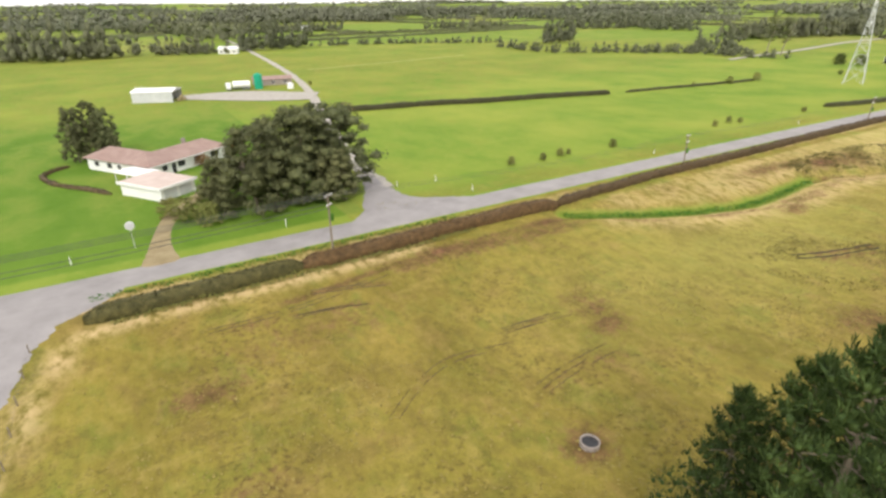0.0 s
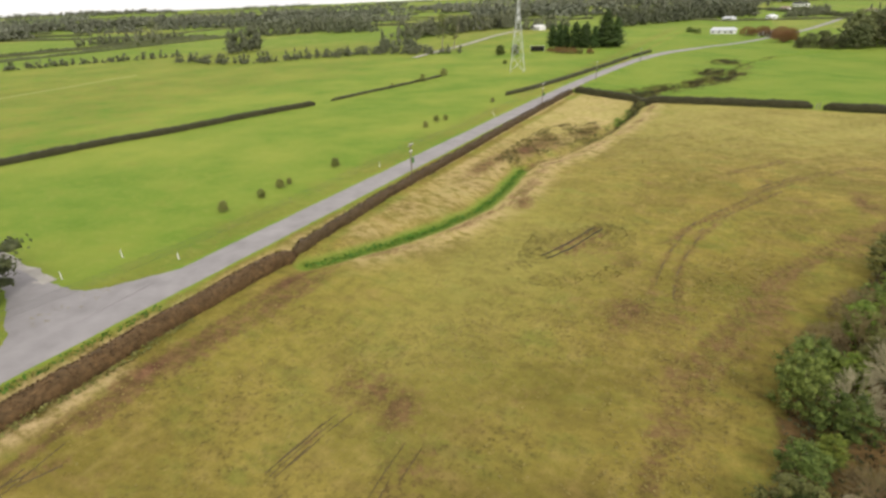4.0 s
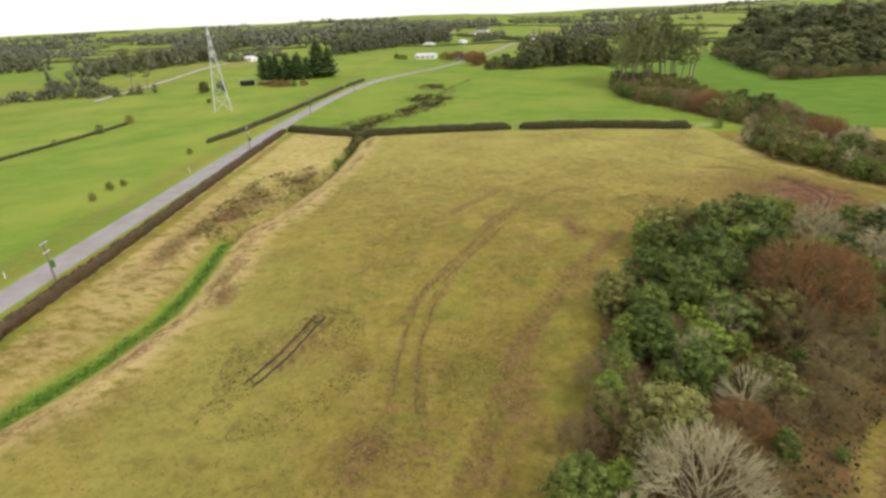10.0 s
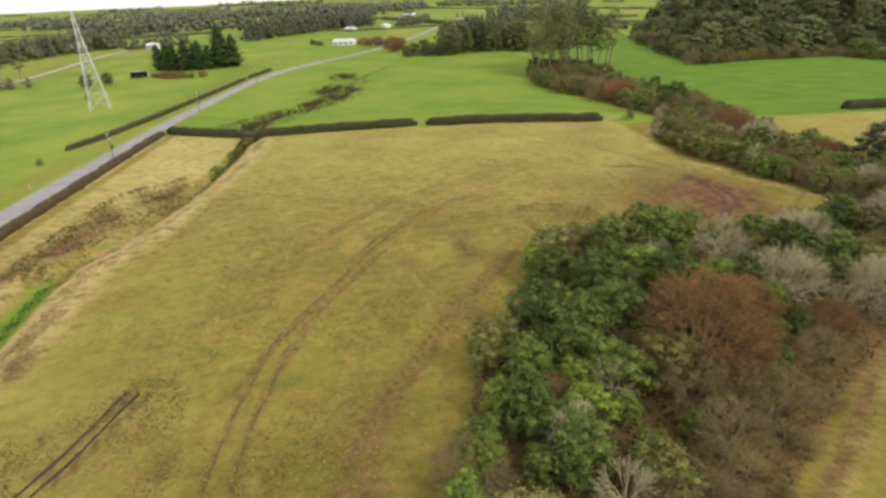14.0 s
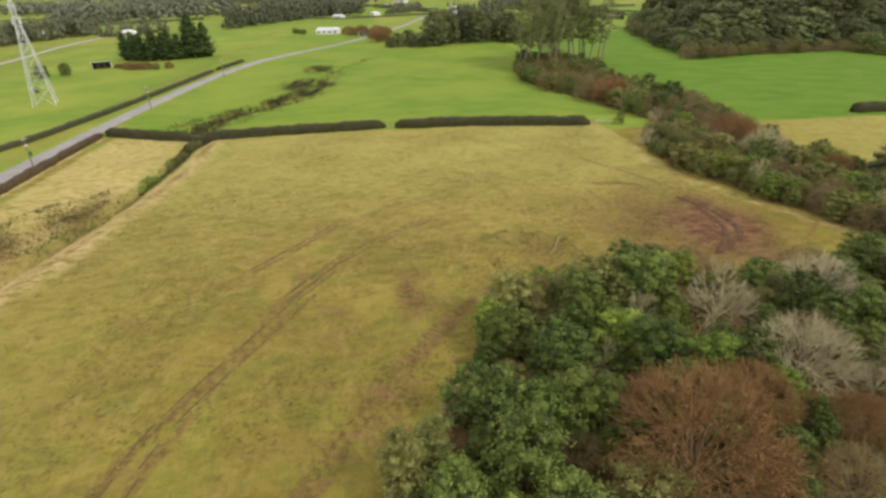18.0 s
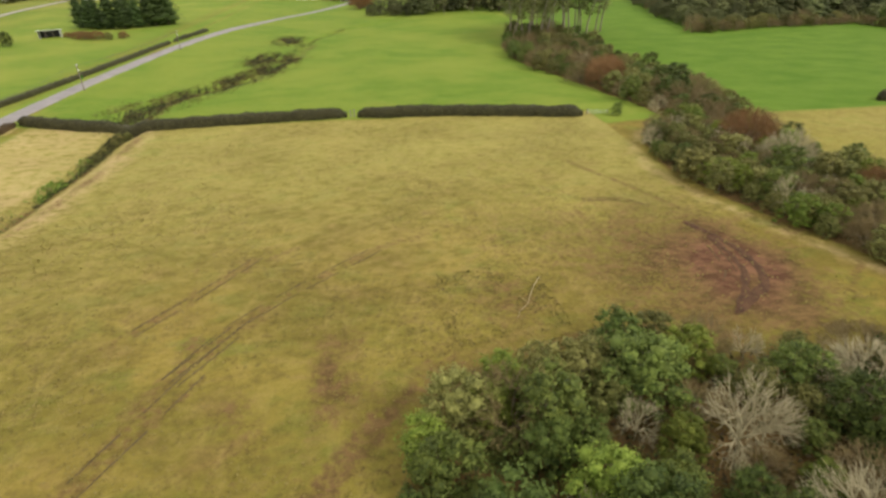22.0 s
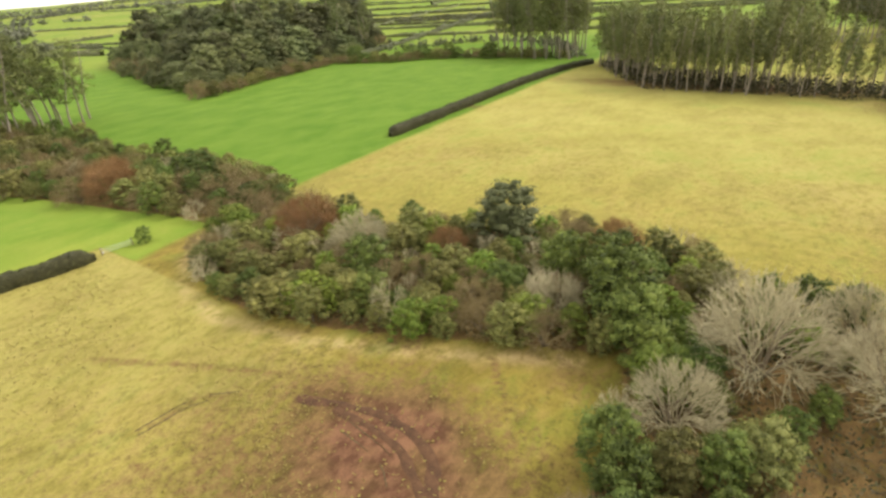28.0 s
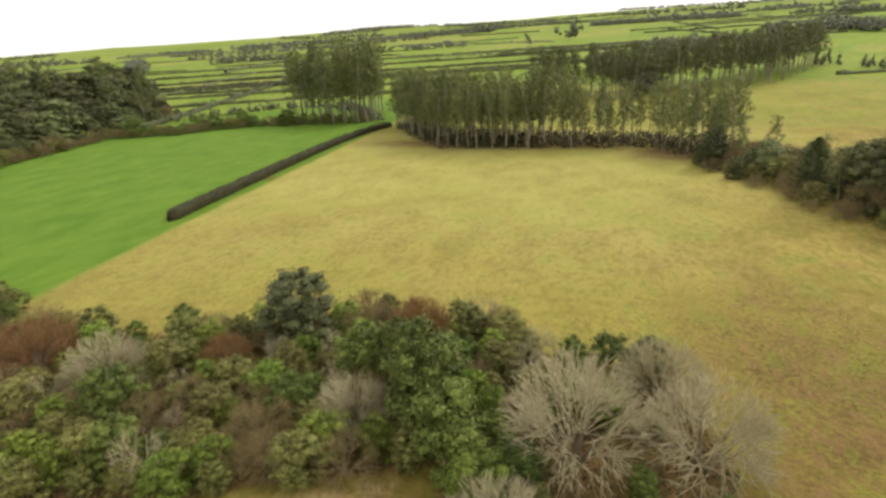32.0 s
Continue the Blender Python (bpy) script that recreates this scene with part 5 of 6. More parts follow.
for x, y, h in ((356, 139, 5.4), (352, 147, 5.6), (358, 150, 4.6), (308, 126, 2.2)):
    plant("evergreen", x, y, h, "bushes by the pylon", 1.2, "dark rounded bush on the pasture by the pylon")
for x, y, h in ((377, 201, 24), (379, 193, 22)):
    plant("plantation", x, y, h, "twin trees on the far pasture", 1.7, "tall open tree with bare lower trunk on the far pasture")
for x, y, h in ((87, 88, 1.8), (95, 87, 1.6), (101, 88, 1.7), (103.5, 88, 1.2), (117, 87, 1.9), (158, 88, 1.7), (166, 89, 1.8), (169, 87.5, 1.5), (200, 86, 1.6), (240, 137, 3.0), (258, 136, 3.2), (222, 141, 1.6)):
    plant("olive", x, y, h, "clipped roadside shrubs", 1.1, "small dark rounded shrub on the roadside pasture")
for x, y, h in ((203, 41.5, 1.1), (208, 41.2, 1.4), (213, 41.8, 1.2), (217.5, 41.3, 1.6), (221, 41.8, 1.8), (223.5, 41, 2.0), (192, 42, 1.0)):
    plant("olive", x, y, h, "bushes along the drain", 1.3, "low dark green bush beside the drain")
SKIRT = [(360, -163), (366, -172), (386, -215), (404, -278), (398, -279), (380, -216), (358, -170)]
for x, y in scatter(SKIRT, 3.6, 19):
    plant("brown" if rng.uniform() < 0.4 else "olive", x, y, rng.uniform(3.5, 6.5), "bushes along the woodland edge", 1.2)
# tall trees standing over the gully
for x, y in scatter([(322, -72), (345, -95), (362, -126), (378, -118), (368, -92), (345, -70)], 6.0, 16):
    plant("plantation", x, y, rng.uniform(24, 35), "tall trees over the gully", rng.uniform(1.2, 1.7))
for x, y in scatter([(420, -40), (436, -98), (470, -100), (500, -60), (470, -35)], 9.0, 17):
    kind = ("wood", "broad", "broad", "plantation", "russet")[int(rng.integers(5))]
    plant(kind, x, y, rng.uniform(8, 13) if kind == "russet" else rng.uniform(10, 20), "woodland beyond the pasture", rng.uniform(0.9, 1.3))
for x, y, h, w in ((433, -17, 8, 1.3), (437, -24, 9, 1.4), (436, -30, 7, 1.3), (427, -33, 5, 1.2), (430, -12, 6, 1.2), (428, -26, 6, 1.5)):
    plant("wood", x, y, h, "bushes by the far cottage", w, "dark rounded bush by the far cottage")
for x, y, h, w in ((536, 18, 7, 1.3), (528, 8, 8, 1.4), (519, -4, 8, 1.3), (512, -10, 7, 1.3), (470, -5, 9, 1.3), (478, -8, 7, 1.3), (505, -2, 6, 1.4)):
    plant("russet", x, y, h, "winter trees by the far cottage", w)
for x, y, h in ((547, 54, 4), (551, 58, 3.6), (556, 62, 4)):
    plant("evergreen", x, y, h, "garden bushes by the far cottage", 1.3, "dark garden bush beside the far cottage")


def undergrowth(poly, n, low, high, leaf, mat, seed, label, name="undergrowth", patchy=0.0):
    """Tangled brush over the floor of a polygon, as one mesh."""
    gen = np.random.default_rng(seed)
    p = np.array(poly)
    q = gen.uniform(p.min(0), p.max(0), (n * 3, 2))
    if patchy:  # drifts that thin out towards their edges
        q = q[wob(q[:, 0], q[:, 1], patchy, seed) + gen.normal(size=len(q)) * 0.25 > 0.1]
    q = np.array([v for v in q if inside(v[0], v[1], poly)][:n])
    tall = low + (high - low) * (0.5 + 0.5 * wob(q[:, 0], q[:, 1], 2.2, seed)) * gen.uniform(0.3, 1, len(q))
    pos = np.c_[q, height(q[:, 0], q[:, 1]) + tall]
    co, fc = leaf_quads(pos, np.tile([0, 0, 1.0], (len(q), 1)), leaf, gen, 0.35)
    return tagged(link(name, fast_mesh(name, co, fc), mat), label, "undergrowth", kind="stuff")


for poly, n, seed in ((GULLY_A, 26000, 1), (GULLY_B, 15000, 2), (GULLY_C, 9000, 3)):
    undergrowth(poly, n // 2, 0.1, 2.2, 0.24, M_DARKBRUSH, seed, "tangled olive-green scrub under the gully trees")
    undergrowth(poly, n // 2, 0.1, 2.0, 0.22, M_DEADBRUSH, seed + 10, "dead brown bracken and brambles under the gully trees")
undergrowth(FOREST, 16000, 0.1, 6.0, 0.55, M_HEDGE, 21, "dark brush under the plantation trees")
for wide, n, low, high, leaf, mat, seed, text in ((1.5, 6000, 0.0, 0.4, 0.17, M_PALEWEED, 31, "pale green grass along the edges of the creek"), (0.72, 4800, 0.1, 0.8, 0.19, M_REED, 36, "bright green weed filling the creek")):
    strip = [(x, y + wide * (1 - 0.06 * i)) for i, (x, y) in enumerate(CREEK)] + [(x, y - wide * (1 - 0.06 * i)) for i, (x, y) in reversed(list(enumerate(CREEK)))]
    undergrowth(strip, n, low, high, leaf, mat, seed, text, "creek_weed")
strip = [(x, y + 2.3) for x, y in STREAM] + [(x, y - 1.2) for x, y in STREAM[::-1]]
undergrowth(strip, 4200, 0.05, 1.1, 0.22, M_OLIVE, 32, "low green scrub along the drain", "drain_scrub", 6.0)
WET_CORNER = [(135, 58), (150, 59), (172, 57.5), (180, 53.5), (187, 47.5), (180, 44.5), (164, 47), (150, 50), (138, 53)]
undergrowth(WET_CORNER, 5000, 0.0, 0.4, 0.17, M_DARKTUFT, 33, "dead brown rushes in the wet corner", "dead_rushes", 2.2)
undergrowth(WET_CORNER, 900, 0.0, 0.4, 0.17, M_DRAIN, 37, "dark wet rushes in the boggy corner", "dead_rushes", 1.6)
undergrowth([(182, 43.6), (194, 43.4), (207, 43), (207, 41), (194, 41), (182, 41.6)], 1500, 0.1, 1.0, 0.2, M_PALEWEED, 38, "fresh green shrubs along the drain", "drain_scrub", 2.4)
undergrowth([(186, 41.2), (205, 40.2), (223, 40.4), (223, 43.4), (208, 42.6), (204, 41.4), (186, 42.2)], 2600, 0.05, 0.9, 0.2, M_DARKBRUSH, 39, "dark brush in the bed of the drain", "drain_scrub")
undergrowth([(8, 67.6), (60, 67.6), (60, 69), (8, 69)], 800, 0.0, 0.35, 0.2, M_REED, 34, "green weeds along the road verge", "verge_weeds")
undergrowth([(10, 61.2), (60, 62), (60, 62.8), (10, 62.8)], 1400, 0.0, 0.8, 0.2, M_OLIVE, 35, "rank growth at the foot of the hedge", "verge_weeds")


def tree_row(pts, tall, deep, label, mat=None, gap=5.0, name="tree_row"):
    """A distant row or block of trees as one uneven mass of crowns."""
    gen = np.random.default_rng(int(abs(pts[0][0]) + abs(pts[0][1])))
    line = smooth_line([(*p, 0) for p in pts], gap)[:, :2]
    lobes = []
    x0, y0 = line[0]
    z0 = ground_z(x0, y0)
    for x, y in line:
        for _ in range(max(1, int(deep / 7))):
            px, py = x + gen.normal() * deep * 0.3, y + gen.normal() * deep * 0.3
            h = tall * gen.uniform(0.5, 1.15)
            g, r = ground_z(px, py) - z0, max(gap * 0.62, min(gap * 0.8, h * 0.4)) * gen.uniform(0.8, 1.2)
            lobes.append((px - x0, py - y0, g + h * 0.3, r, r, h * 0.36))
            if gap < 6:
                lobes.append((px - x0 + gen.normal() * r, py - y0 + gen.normal() * r, g + h * 0.14, r * 0.9, r * 0.9, h * 0.18))
            lobes.append((px - x0 + gen.normal() * r * 0.6, py - y0 + gen.normal() * r * 0.6, g + h * gen.uniform(0.5, 0.75), r * gen.uniform(0.5, 0.9), r * gen.uniform(0.5, 0.9), h * 0.27))
    # farther rows get leaves with more haze painted into them
    ob = link(name, crown_mesh(name, gen, lobes, 60 if gap < 6 and math.hypot(x0, y0) < 750 else 30 if gap < 8 else 12, -0.2 if gap < 6 and math.hypot(x0, y0) < 750 else -0.32 if gap < 8 else -0.5, 0.62), mat or (M_MIDHAZEWOOD if math.hypot(x0, y0) < 900 else M_HAZEWOOD))
    ob.matrix_basis = pose(x0, y0, z0)
    return tagged(ob, label, "trees", kind="stuff")


FAR = "distant dark row of trees between the paddocks"
for pts, tall, deep in (
    ([(-60, 455), (-7, 440), (30, 450)], 24, 26), ([(52, 445), (96, 440)], 15, 14), ([(112, 445), (160, 455)], 22, 16), ([(176, 460), (238, 447), (318, 400)], 6, 7), ([(287, 352), (281, 284), (335, 268), (370, 215)], 7.5, 12),
    ([(345, 375), (372, 368)], 26, 16), ([(534, 545), (600, 515), (689, 488)], 18, 20), ([(500, 310), (560, 290), (658, 263)], 20, 26), ([(318, 262), (357, 248), (354, 202), (364, 184)], 7, 10), ([(380, 250), (398, 240)], 17, 14),
    ([(587, 470), (604, 425)], 20, 18), ([(600, 225), (640, 195)], 15, 14), ([(860, 285), (947, 205)], 22, 20), ([(640, 135), (760, 80), (925, 26)], 20, 18), ([(52, 830), (161, 700), (290, 710)], 16, 14), ([(400, 670), (519, 655)], 15, 12),
    ([(380, 535), (395, 525)], 28, 10), ([(-300, 620), (-120, 640)], 20, 20), ([(700, 700), (900, 560)], 20, 20), ([(900, 420), (1100, 300)], 22, 25), ([(1000, 120), (1250, 20)], 22, 25), ([(700, -95), (760, -140)], 18, 30), ([(820, -20), (900, -60)], 14, 20),
    ([(-400, 1200), (100, 1100), (500, 1000)], 22, 30), ([(300, 1500), (800, 1250), (1200, 900)], 24, 40), ([(1300, 700), (1500, 300), (1600, -100)], 24, 40), ([(-200, 900), (60, 960)], 18, 20), ([(700, 950), (1000, 700)], 18, 20), ([(1100, -200), (1300, -400)], 22, 40),
    ([(423, -362), (390, -392), (354, -414), (300, -400), (262, -345)], 7, 9), ([(680, -655), (555, -705)], 4, 5), ([(571, -545), (456, -585)], 6, 8), ([(887, -878), (679, -936)], 4, 6), ([(485, -940), (304, -902)], 4, 6), ([(670, -1400), (255, -1208)], 6, 8), ([(1127, -1668), (800, -1500)], 8, 20),
    ([(620, -300), (700, -420), (640, -560)], 18, 24), ([(915, -2130), (574, -2400)], 18, 40), ([(220, -2010), (-182, -1940)], 18, 50), ([(215, -1275), (230, -1280)], 40, 12), ([(458, -580), (468, -590)], 28, 8), ([(-45, -545), (-80, -500)], 10, 6), ([(-20, -570), (-34, -560)], 14, 8), ([(1000, -900), (1400, -1300)], 16, 30), ([(-300, -900), (-100, -1100)], 20, 40), ([(0, -780), (160, -760)], 5, 6), ([(60, -980), (250, -960)], 5, 6)):
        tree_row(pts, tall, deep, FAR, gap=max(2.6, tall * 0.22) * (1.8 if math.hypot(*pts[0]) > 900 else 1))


def hedgerow(xa, ya, xb, yb, tall, seed):
    """A long far hedgerow: one ragged strip with a sprinkling of sprays."""
    gen = np.random.default_rng(seed)
    n = max(3, int(math.hypot(xb - xa, yb - ya) / 3))
    u = np.linspace(0, 1, n)
    x, y = xa + (xb - xa) * u, ya + (yb - ya) * u
    nx, ny = -(yb - ya), xb - xa
    ln = math.hypot(nx, ny)
    nx, ny = nx / ln, ny / ln
    g, z0 = height(x, y), ground_z(xa, ya)
    prof = ((-0.5, -0.1), (-0.55, 0.5), (-0.3, 0.95), (0.3, 0.95), (0.55, 0.5), (0.5, -0.1))
    t = tall * (0.8 + 0.35 * wob(x, y, 14.0, seed)) * gen.uniform(0.75, 1.2, n)
    rows = [np.c_[x - xa + nx * a * tall * 0.9 + gen.normal(size=n) * 0.3, y - ya + ny * a * tall * 0.9 + gen.normal(size=n) * 0.3, g - z0 + b * t] for a, b in prof]
    co, k = np.stack(rows, 1).reshape(-1, 3), len(prof)
    i = (np.arange(n - 1)[:, None] * k + np.arange(k - 1)[None, :]).ravel()
    m = n * 5
    j = gen.integers(0, n, m)
    pos = np.c_[x[j] - xa, y[j] - ya, (g - z0)[j] + t[j] * gen.uniform(0.3, 1.15, m)] + gen.normal(size=(m, 3)) * np.array([1.2, 1.2, 0.1])
    lc, lf = leaf_quads(pos, np.tile([0, 0, 1.0], (m, 1)), tall * 0.3, gen, 0.3)
    ob = link("hedgerow", fast_mesh("hedgerow", np.vstack([co, lc]), np.vstack([np.stack([i, i + k, i + k + 1, i + 1], 1), lf + len(co)])), M_FARWOOD)
    ob.matrix_basis = pose(xa, ya, z0)
    return tagged(ob, "distant dark hedgerow between the paddocks", "hedge", kind="stuff")


for i, y in enumerate((-480, -560, -650, -760, -890, -1040)):  # the ladder of long paddocks behind the plantation
    hedgerow(300 - 40 * i, y, 760 + 60 * i, y + 120 + 20 * i, 3.5, 300 + i)
far_gen = np.random.default_rng(77)
for i in range(80):  # woods closing the view towards the horizon
    a, r = far_gen.uniform(-2.4, 2.0), far_gen.uniform(1700, 4300)
    x, y, b, n = 100 + r * math.cos(a), r * math.sin(a), a + 1.57 + far_gen.normal() * 0.3, far_gen.uniform(250, 700)
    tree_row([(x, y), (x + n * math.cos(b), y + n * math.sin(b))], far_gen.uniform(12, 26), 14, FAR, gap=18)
for i in range(210):  # hedgerows and shelter belts of the far paddocks, mostly along two directions
    a, r = far_gen.uniform(-2.3, 1.9), 560 + 2600 * far_gen.uniform() ** 1.4
    x, y = 100 + r * math.cos(a), -40 + r * math.sin(a)
    wood = far_gen.uniform() < 0.3
    b, n = (0.2 if far_gen.uniform() < 0.6 else 1.75) + far_gen.normal() * 0.06, far_gen.uniform(120, 380) * (0.6 if wood else 1.0 + r / 3000)
    if -220 < x < 60 and -900 < y < 560 or 0 < a < 1.2 and r < 700:
        continue
    if wood:
        tree_row([(x, y), (x + n * math.cos(b), y + n * math.sin(b))], far_gen.uniform(11, 22), far_gen.uniform(8, 14 + r / 60), FAR, gap=5 + r / 260)
    else:
        hedgerow(x, y, x + n * math.cos(b), y + n * math.sin(b), far_gen.uniform(2.5, 5.0), int(i))


def tufts(poly, n, seed, patch, thresh, leaf, tall, label):
    """Rough grass tufts in loose drifts, as one mesh."""
    gen = np.random.default_rng(seed)
    p = np.array(poly)
    q = gen.uniform(p.min(0), p.max(0), (n * 6, 2))
    q = q[wob(q[:, 0], q[:, 1], patch, seed * 1.7) + gen.normal(size=len(q)) * 0.25 > thresh]
    q = np.array([v for v in q[: n * 2] if inside(v[0], v[1], poly)][:n])
    pos = np.c_[q, height(q[:, 0], q[:, 1]) + gen.uniform(0.0, tall, len(q))]
    co, fc = leaf_quads(pos, np.tile([0, 0, 1.0], (len(q), 1)), leaf, gen, 0.5)
    return tagged(link("grass_tufts", fast_mesh("grass_tufts", co, fc), M_TUFT), label, "grass", kind="stuff")


FIELD = [(6, 58), (50, 60), (84, 53), (125, 42), (165, 37), (222, 34), (222, -60), (205, -62), (185, -60), (160, -66), (142, -72), (140, -45), (138, -26), (128, -15), (108, -4), (84, 5), (60, 8), (20, 10), (4, 30)]
tufts(FIELD, 30000, 1, 6.0, 0.25, 0.13, 0.16, "rough tufts of uneaten grass in the dry field")
tufts(FIELD, 16000, 2, 15.0, 0.2, 0.17, 0.2, "rough tufts of uneaten grass in the dry field")
undergrowth([(88, 36), (106, 37), (113, 30), (110, 22), (96, 20), (86, 26)], 2600, 0.0, 0.18, 0.13, M_DARKTUFT, 43, "dark poached tufts round the wheel ruts", "grass_tufts", 3.4)
undergrowth([(140, -22), (154, -22), (156, -34), (142, -36)], 1300, 0.0, 0.16, 0.13, M_DARKTUFT, 44, "dark trampled tufts round the fallen branch", "grass_tufts", 2.6)
tufts([(92, -96), (112, -108), (100, -140), (80, -120), (72, -24), (84, -30), (94, -42), (104, -56)], 5000, 4, 4.0, -0.2, 0.18, 0.3, "rank grass along the far side of the gully")
tufts([(12, 69), (60, 69), (225, 69), (225, 67.8), (60, 67), (12, 67)], 2600, 5, 3.0, -0.5, 0.14, 0.25, "long grass on the road verge")
tufts([(50, 77), (210, 77), (210, 79.5), (50, 80)], 1200, 6, 3.0, -0.3, 0.14, 0.2, "long grass on the road verge")
def rush_drift(pts, wide, n, seed, mat, high, label):
    """Rushes thinning out on both sides of a wet line, as one mesh."""
    gen = np.random.default_rng(seed)
    line = smooth_line([(*p, 0) for p in pts], 1.0)[:, :2]
    q = line[gen.integers(0, len(line), n * 2)] + gen.normal(size=(n * 2, 2)) * wide
    keep = wob(q[:, 0] * 0.5, q[:, 1], 2.6, seed) + 0.7 * wob(q[:, 0] * 0.4, q[:, 1], 1.1, seed + 0.5) + gen.normal(size=len(q)) * 0.2 > 0.0
    q = q[keep][:n]
    pos = np.c_[q, height(q[:, 0], q[:, 1]) + high * gen.uniform(0.1, 1.0, len(q))]
    co, fc = leaf_quads(pos, np.tile([0, 0, 1.0], (len(q), 1)), 0.22, gen, 0.35)
    return tagged(link("drain_rushes", fast_mesh("drain_rushes", co, fc), mat), label, "rushes", kind="stuff")


WET_LINE = [(231, 46), (240, 46), (250, 42), (261, 35.5), (272, 29), (284, 23.5), (297, 20), (310, 17)]
rush_drift(WET_LINE, 2.5, 7500, 41, M_DRAIN, 0.3, "dark rushes along the wet drain in the pasture")
rush_drift(WET_LINE, 3.6, 11000, 42, M_DARKTUFT, 0.2, "trampled brown-green tufts beside the wet drain")
for pts, wide, n in (([(300, 25), (318, 25)], 2.9, 4200), ([(341, 22.5), (360, 22.5)], 2.6, 3600), ([(310, 17), (330, 17), (352, 12), (384, 0.7)], 0.9, 900)):
    rush_drift(pts, wide, n // 2, int(pts[0][0]), M_DRAIN, 0.28, "dark rushes in a wet hollow of the pasture")
    rush_drift(pts, wide * 1.35, n // 2, int(pts[0][0]) + 1, M_DARKTUFT, 0.2, "trampled brown-green tufts round a wet hollow")


# ---- buildings ----
def gable(bm, x0, y0, x1, y1, eave, ridge, over, along_x, hip=0.0, thick=0.12):
    """A pitched or hipped roof over a rectangle, with thickness."""
    x0, y0, x1, y1 = x0 - over, y0 - over, x1 + over, y1 + over
    if along_x:
        ym = (y0 + y1) / 2
        r = [(x0 + hip, ym, ridge), (x1 - hip, ym, ridge)]
    else:
        xm = (x0 + x1) / 2
        r = [(xm, y0 + hip, ridge), (xm, y1 - hip, ridge)]
    c = [(x0, y0, eave), (x1, y0, eave), (x1, y1, eave), (x0, y1, eave)]
    top = [bm.verts.new(v) for v in c + r]
    low = [bm.verts.new((v[0], v[1], v[2] - thick)) for v in c + r]
    quads = [(0, 1, 5, 4), (2, 3, 4, 5), (1, 2, 5), (3, 0, 4)] if along_x else [(1, 2, 5, 4), (3, 0, 4, 5), (0, 1, 4), (2, 3, 5)]
    for q in quads:
        bm.faces.new([top[i] for i in q])
        bm.faces.new([low[i] for i in reversed(q)])
    for i in range(4):
        j = (i + 1) % 4
        bm.faces.new([top[j], top[i], low[i], low[j]])
    return bm


def window(parent, x, y, z, w, h, face, mat=None):
    """A framed window on a wall; face: 'x-' or 'y-' and so on."""
    s = 1 if face[1] == "+" else -1
    d = 0.05 * s
    if face[0] == "y":
        f = boxed(x - w / 2 - 0.07, min(y, y + d), z - 0.07, x + w / 2 + 0.07, max(y, y + d), z + h + 0.07)
        g = boxed(x - w / 2, min(y + d, y + 1.4 * d), z, x + w / 2, max(y + d, y + 1.4 * d), z + h)
    else:
        f = boxed(min(x, x + d), y - w / 2 - 0.07, z - 0.07, max(x, x + d), y + w / 2 + 0.07, z + h + 0.07)
        g = boxed(min(x + d, x + 1.4 * d), y - w / 2, z, max(x + d, x + 1.4 * d), y + w / 2, z + h)
    frame_ob = part("window", f, M_WHITE, parent)
    part("pane", g, mat or M_DARK, frame_ob, "dark window glass")
    return frame_ob


def seam_lines(parent, x0, x1, n, y, z0, z1, mat):
    for i in range(n):
        x = x0 + (x1 - x0) * (i + 0.5) / n
        part("batten", boxed(x - 0.03, y - 0.03, z0, x + 0.03, y, z1), mat, parent)


house = base("house", "white single-storey farmhouse with faded red-brown hipped roof", "house", pose(19.6, 118.6, ground_z(19, 122), 0, 0, 34))
part("wall", boxed(0, 0, -0.4, 20, 8, 2.5), M_WHITE, house, "white weatherboard wall of the long wing")
part("wall", boxed(0.02, 8, -0.4, 8, 19.5, 2.5), M_WHITE, house, "white weatherboard wall of the short wing")
part("roof", gable(bmesh.new(), 0, 0, 20, 8, 2.62, 4.4, 0.6, True, 3.2), M_ROOF, house, "faded red-brown hipped roof")
part("roof", gable(bmesh.new(), 0.03, 4, 7.97, 19.5, 2.6, 4.38, 0.6, False, 3.2), M_ROOF, house, "faded red-brown hipped roof")
for x, w in ((3.2, 1.2), (7.4, 1.8), (11.6, 1.6), (16.5, 2.4)):
    window(house, x, 0, 0.95, w, 1.15, "y-")
part("door", boxed(5.0, -0.06, 0, 5.9, 0.02, 2.05), M_DARK, house, "dark front door")
for y, w in ((9.5, 1.0), (12.5, 1.4), (16.5, 1.4)):
    window(house, 0.02, y, 1.0, w, 1.0, "x-")
part("chimney", boxed(12.5, 4.4, 3.4, 13.2, 5.1, 5.3, bevel=0.04), M_CONCRETE, house, "short masonry chimney")
for x0, y0, x1, y1 in ((-0.75, -0.72, 20.7, -0.6), (-0.75, 8.7, 0.65, 8.82)):
    part("gutter", boxed(x0, y0, 2.44, x1, y1, 2.58), M_WHITE, house)
garage = base("garage", "white garage with flat pale pink roof beside the farmhouse", "garage", pose(19.6, 118.6, ground_z(17, 108), 0, 0, 34))
part("wall", boxed(-9.3, -13.8, -0.4, -1.8, -3.4, 2.3), M_WHITE, garage)
part("roof", boxed(-9.7, -14.2, 2.3, -1.4, -3.0, 2.52, bevel=0.05), M_PINKROOF, garage, "flat pale pink roof")
part("parapet", boxed(-9.75, -14.25, 2.1, -9.6, -2.95, 2.6), M_WHITE, garage)
part("parapet", boxed(-9.6, -14.25, 2.1, -1.35, -14.1, 2.6), M_WHITE, garage)
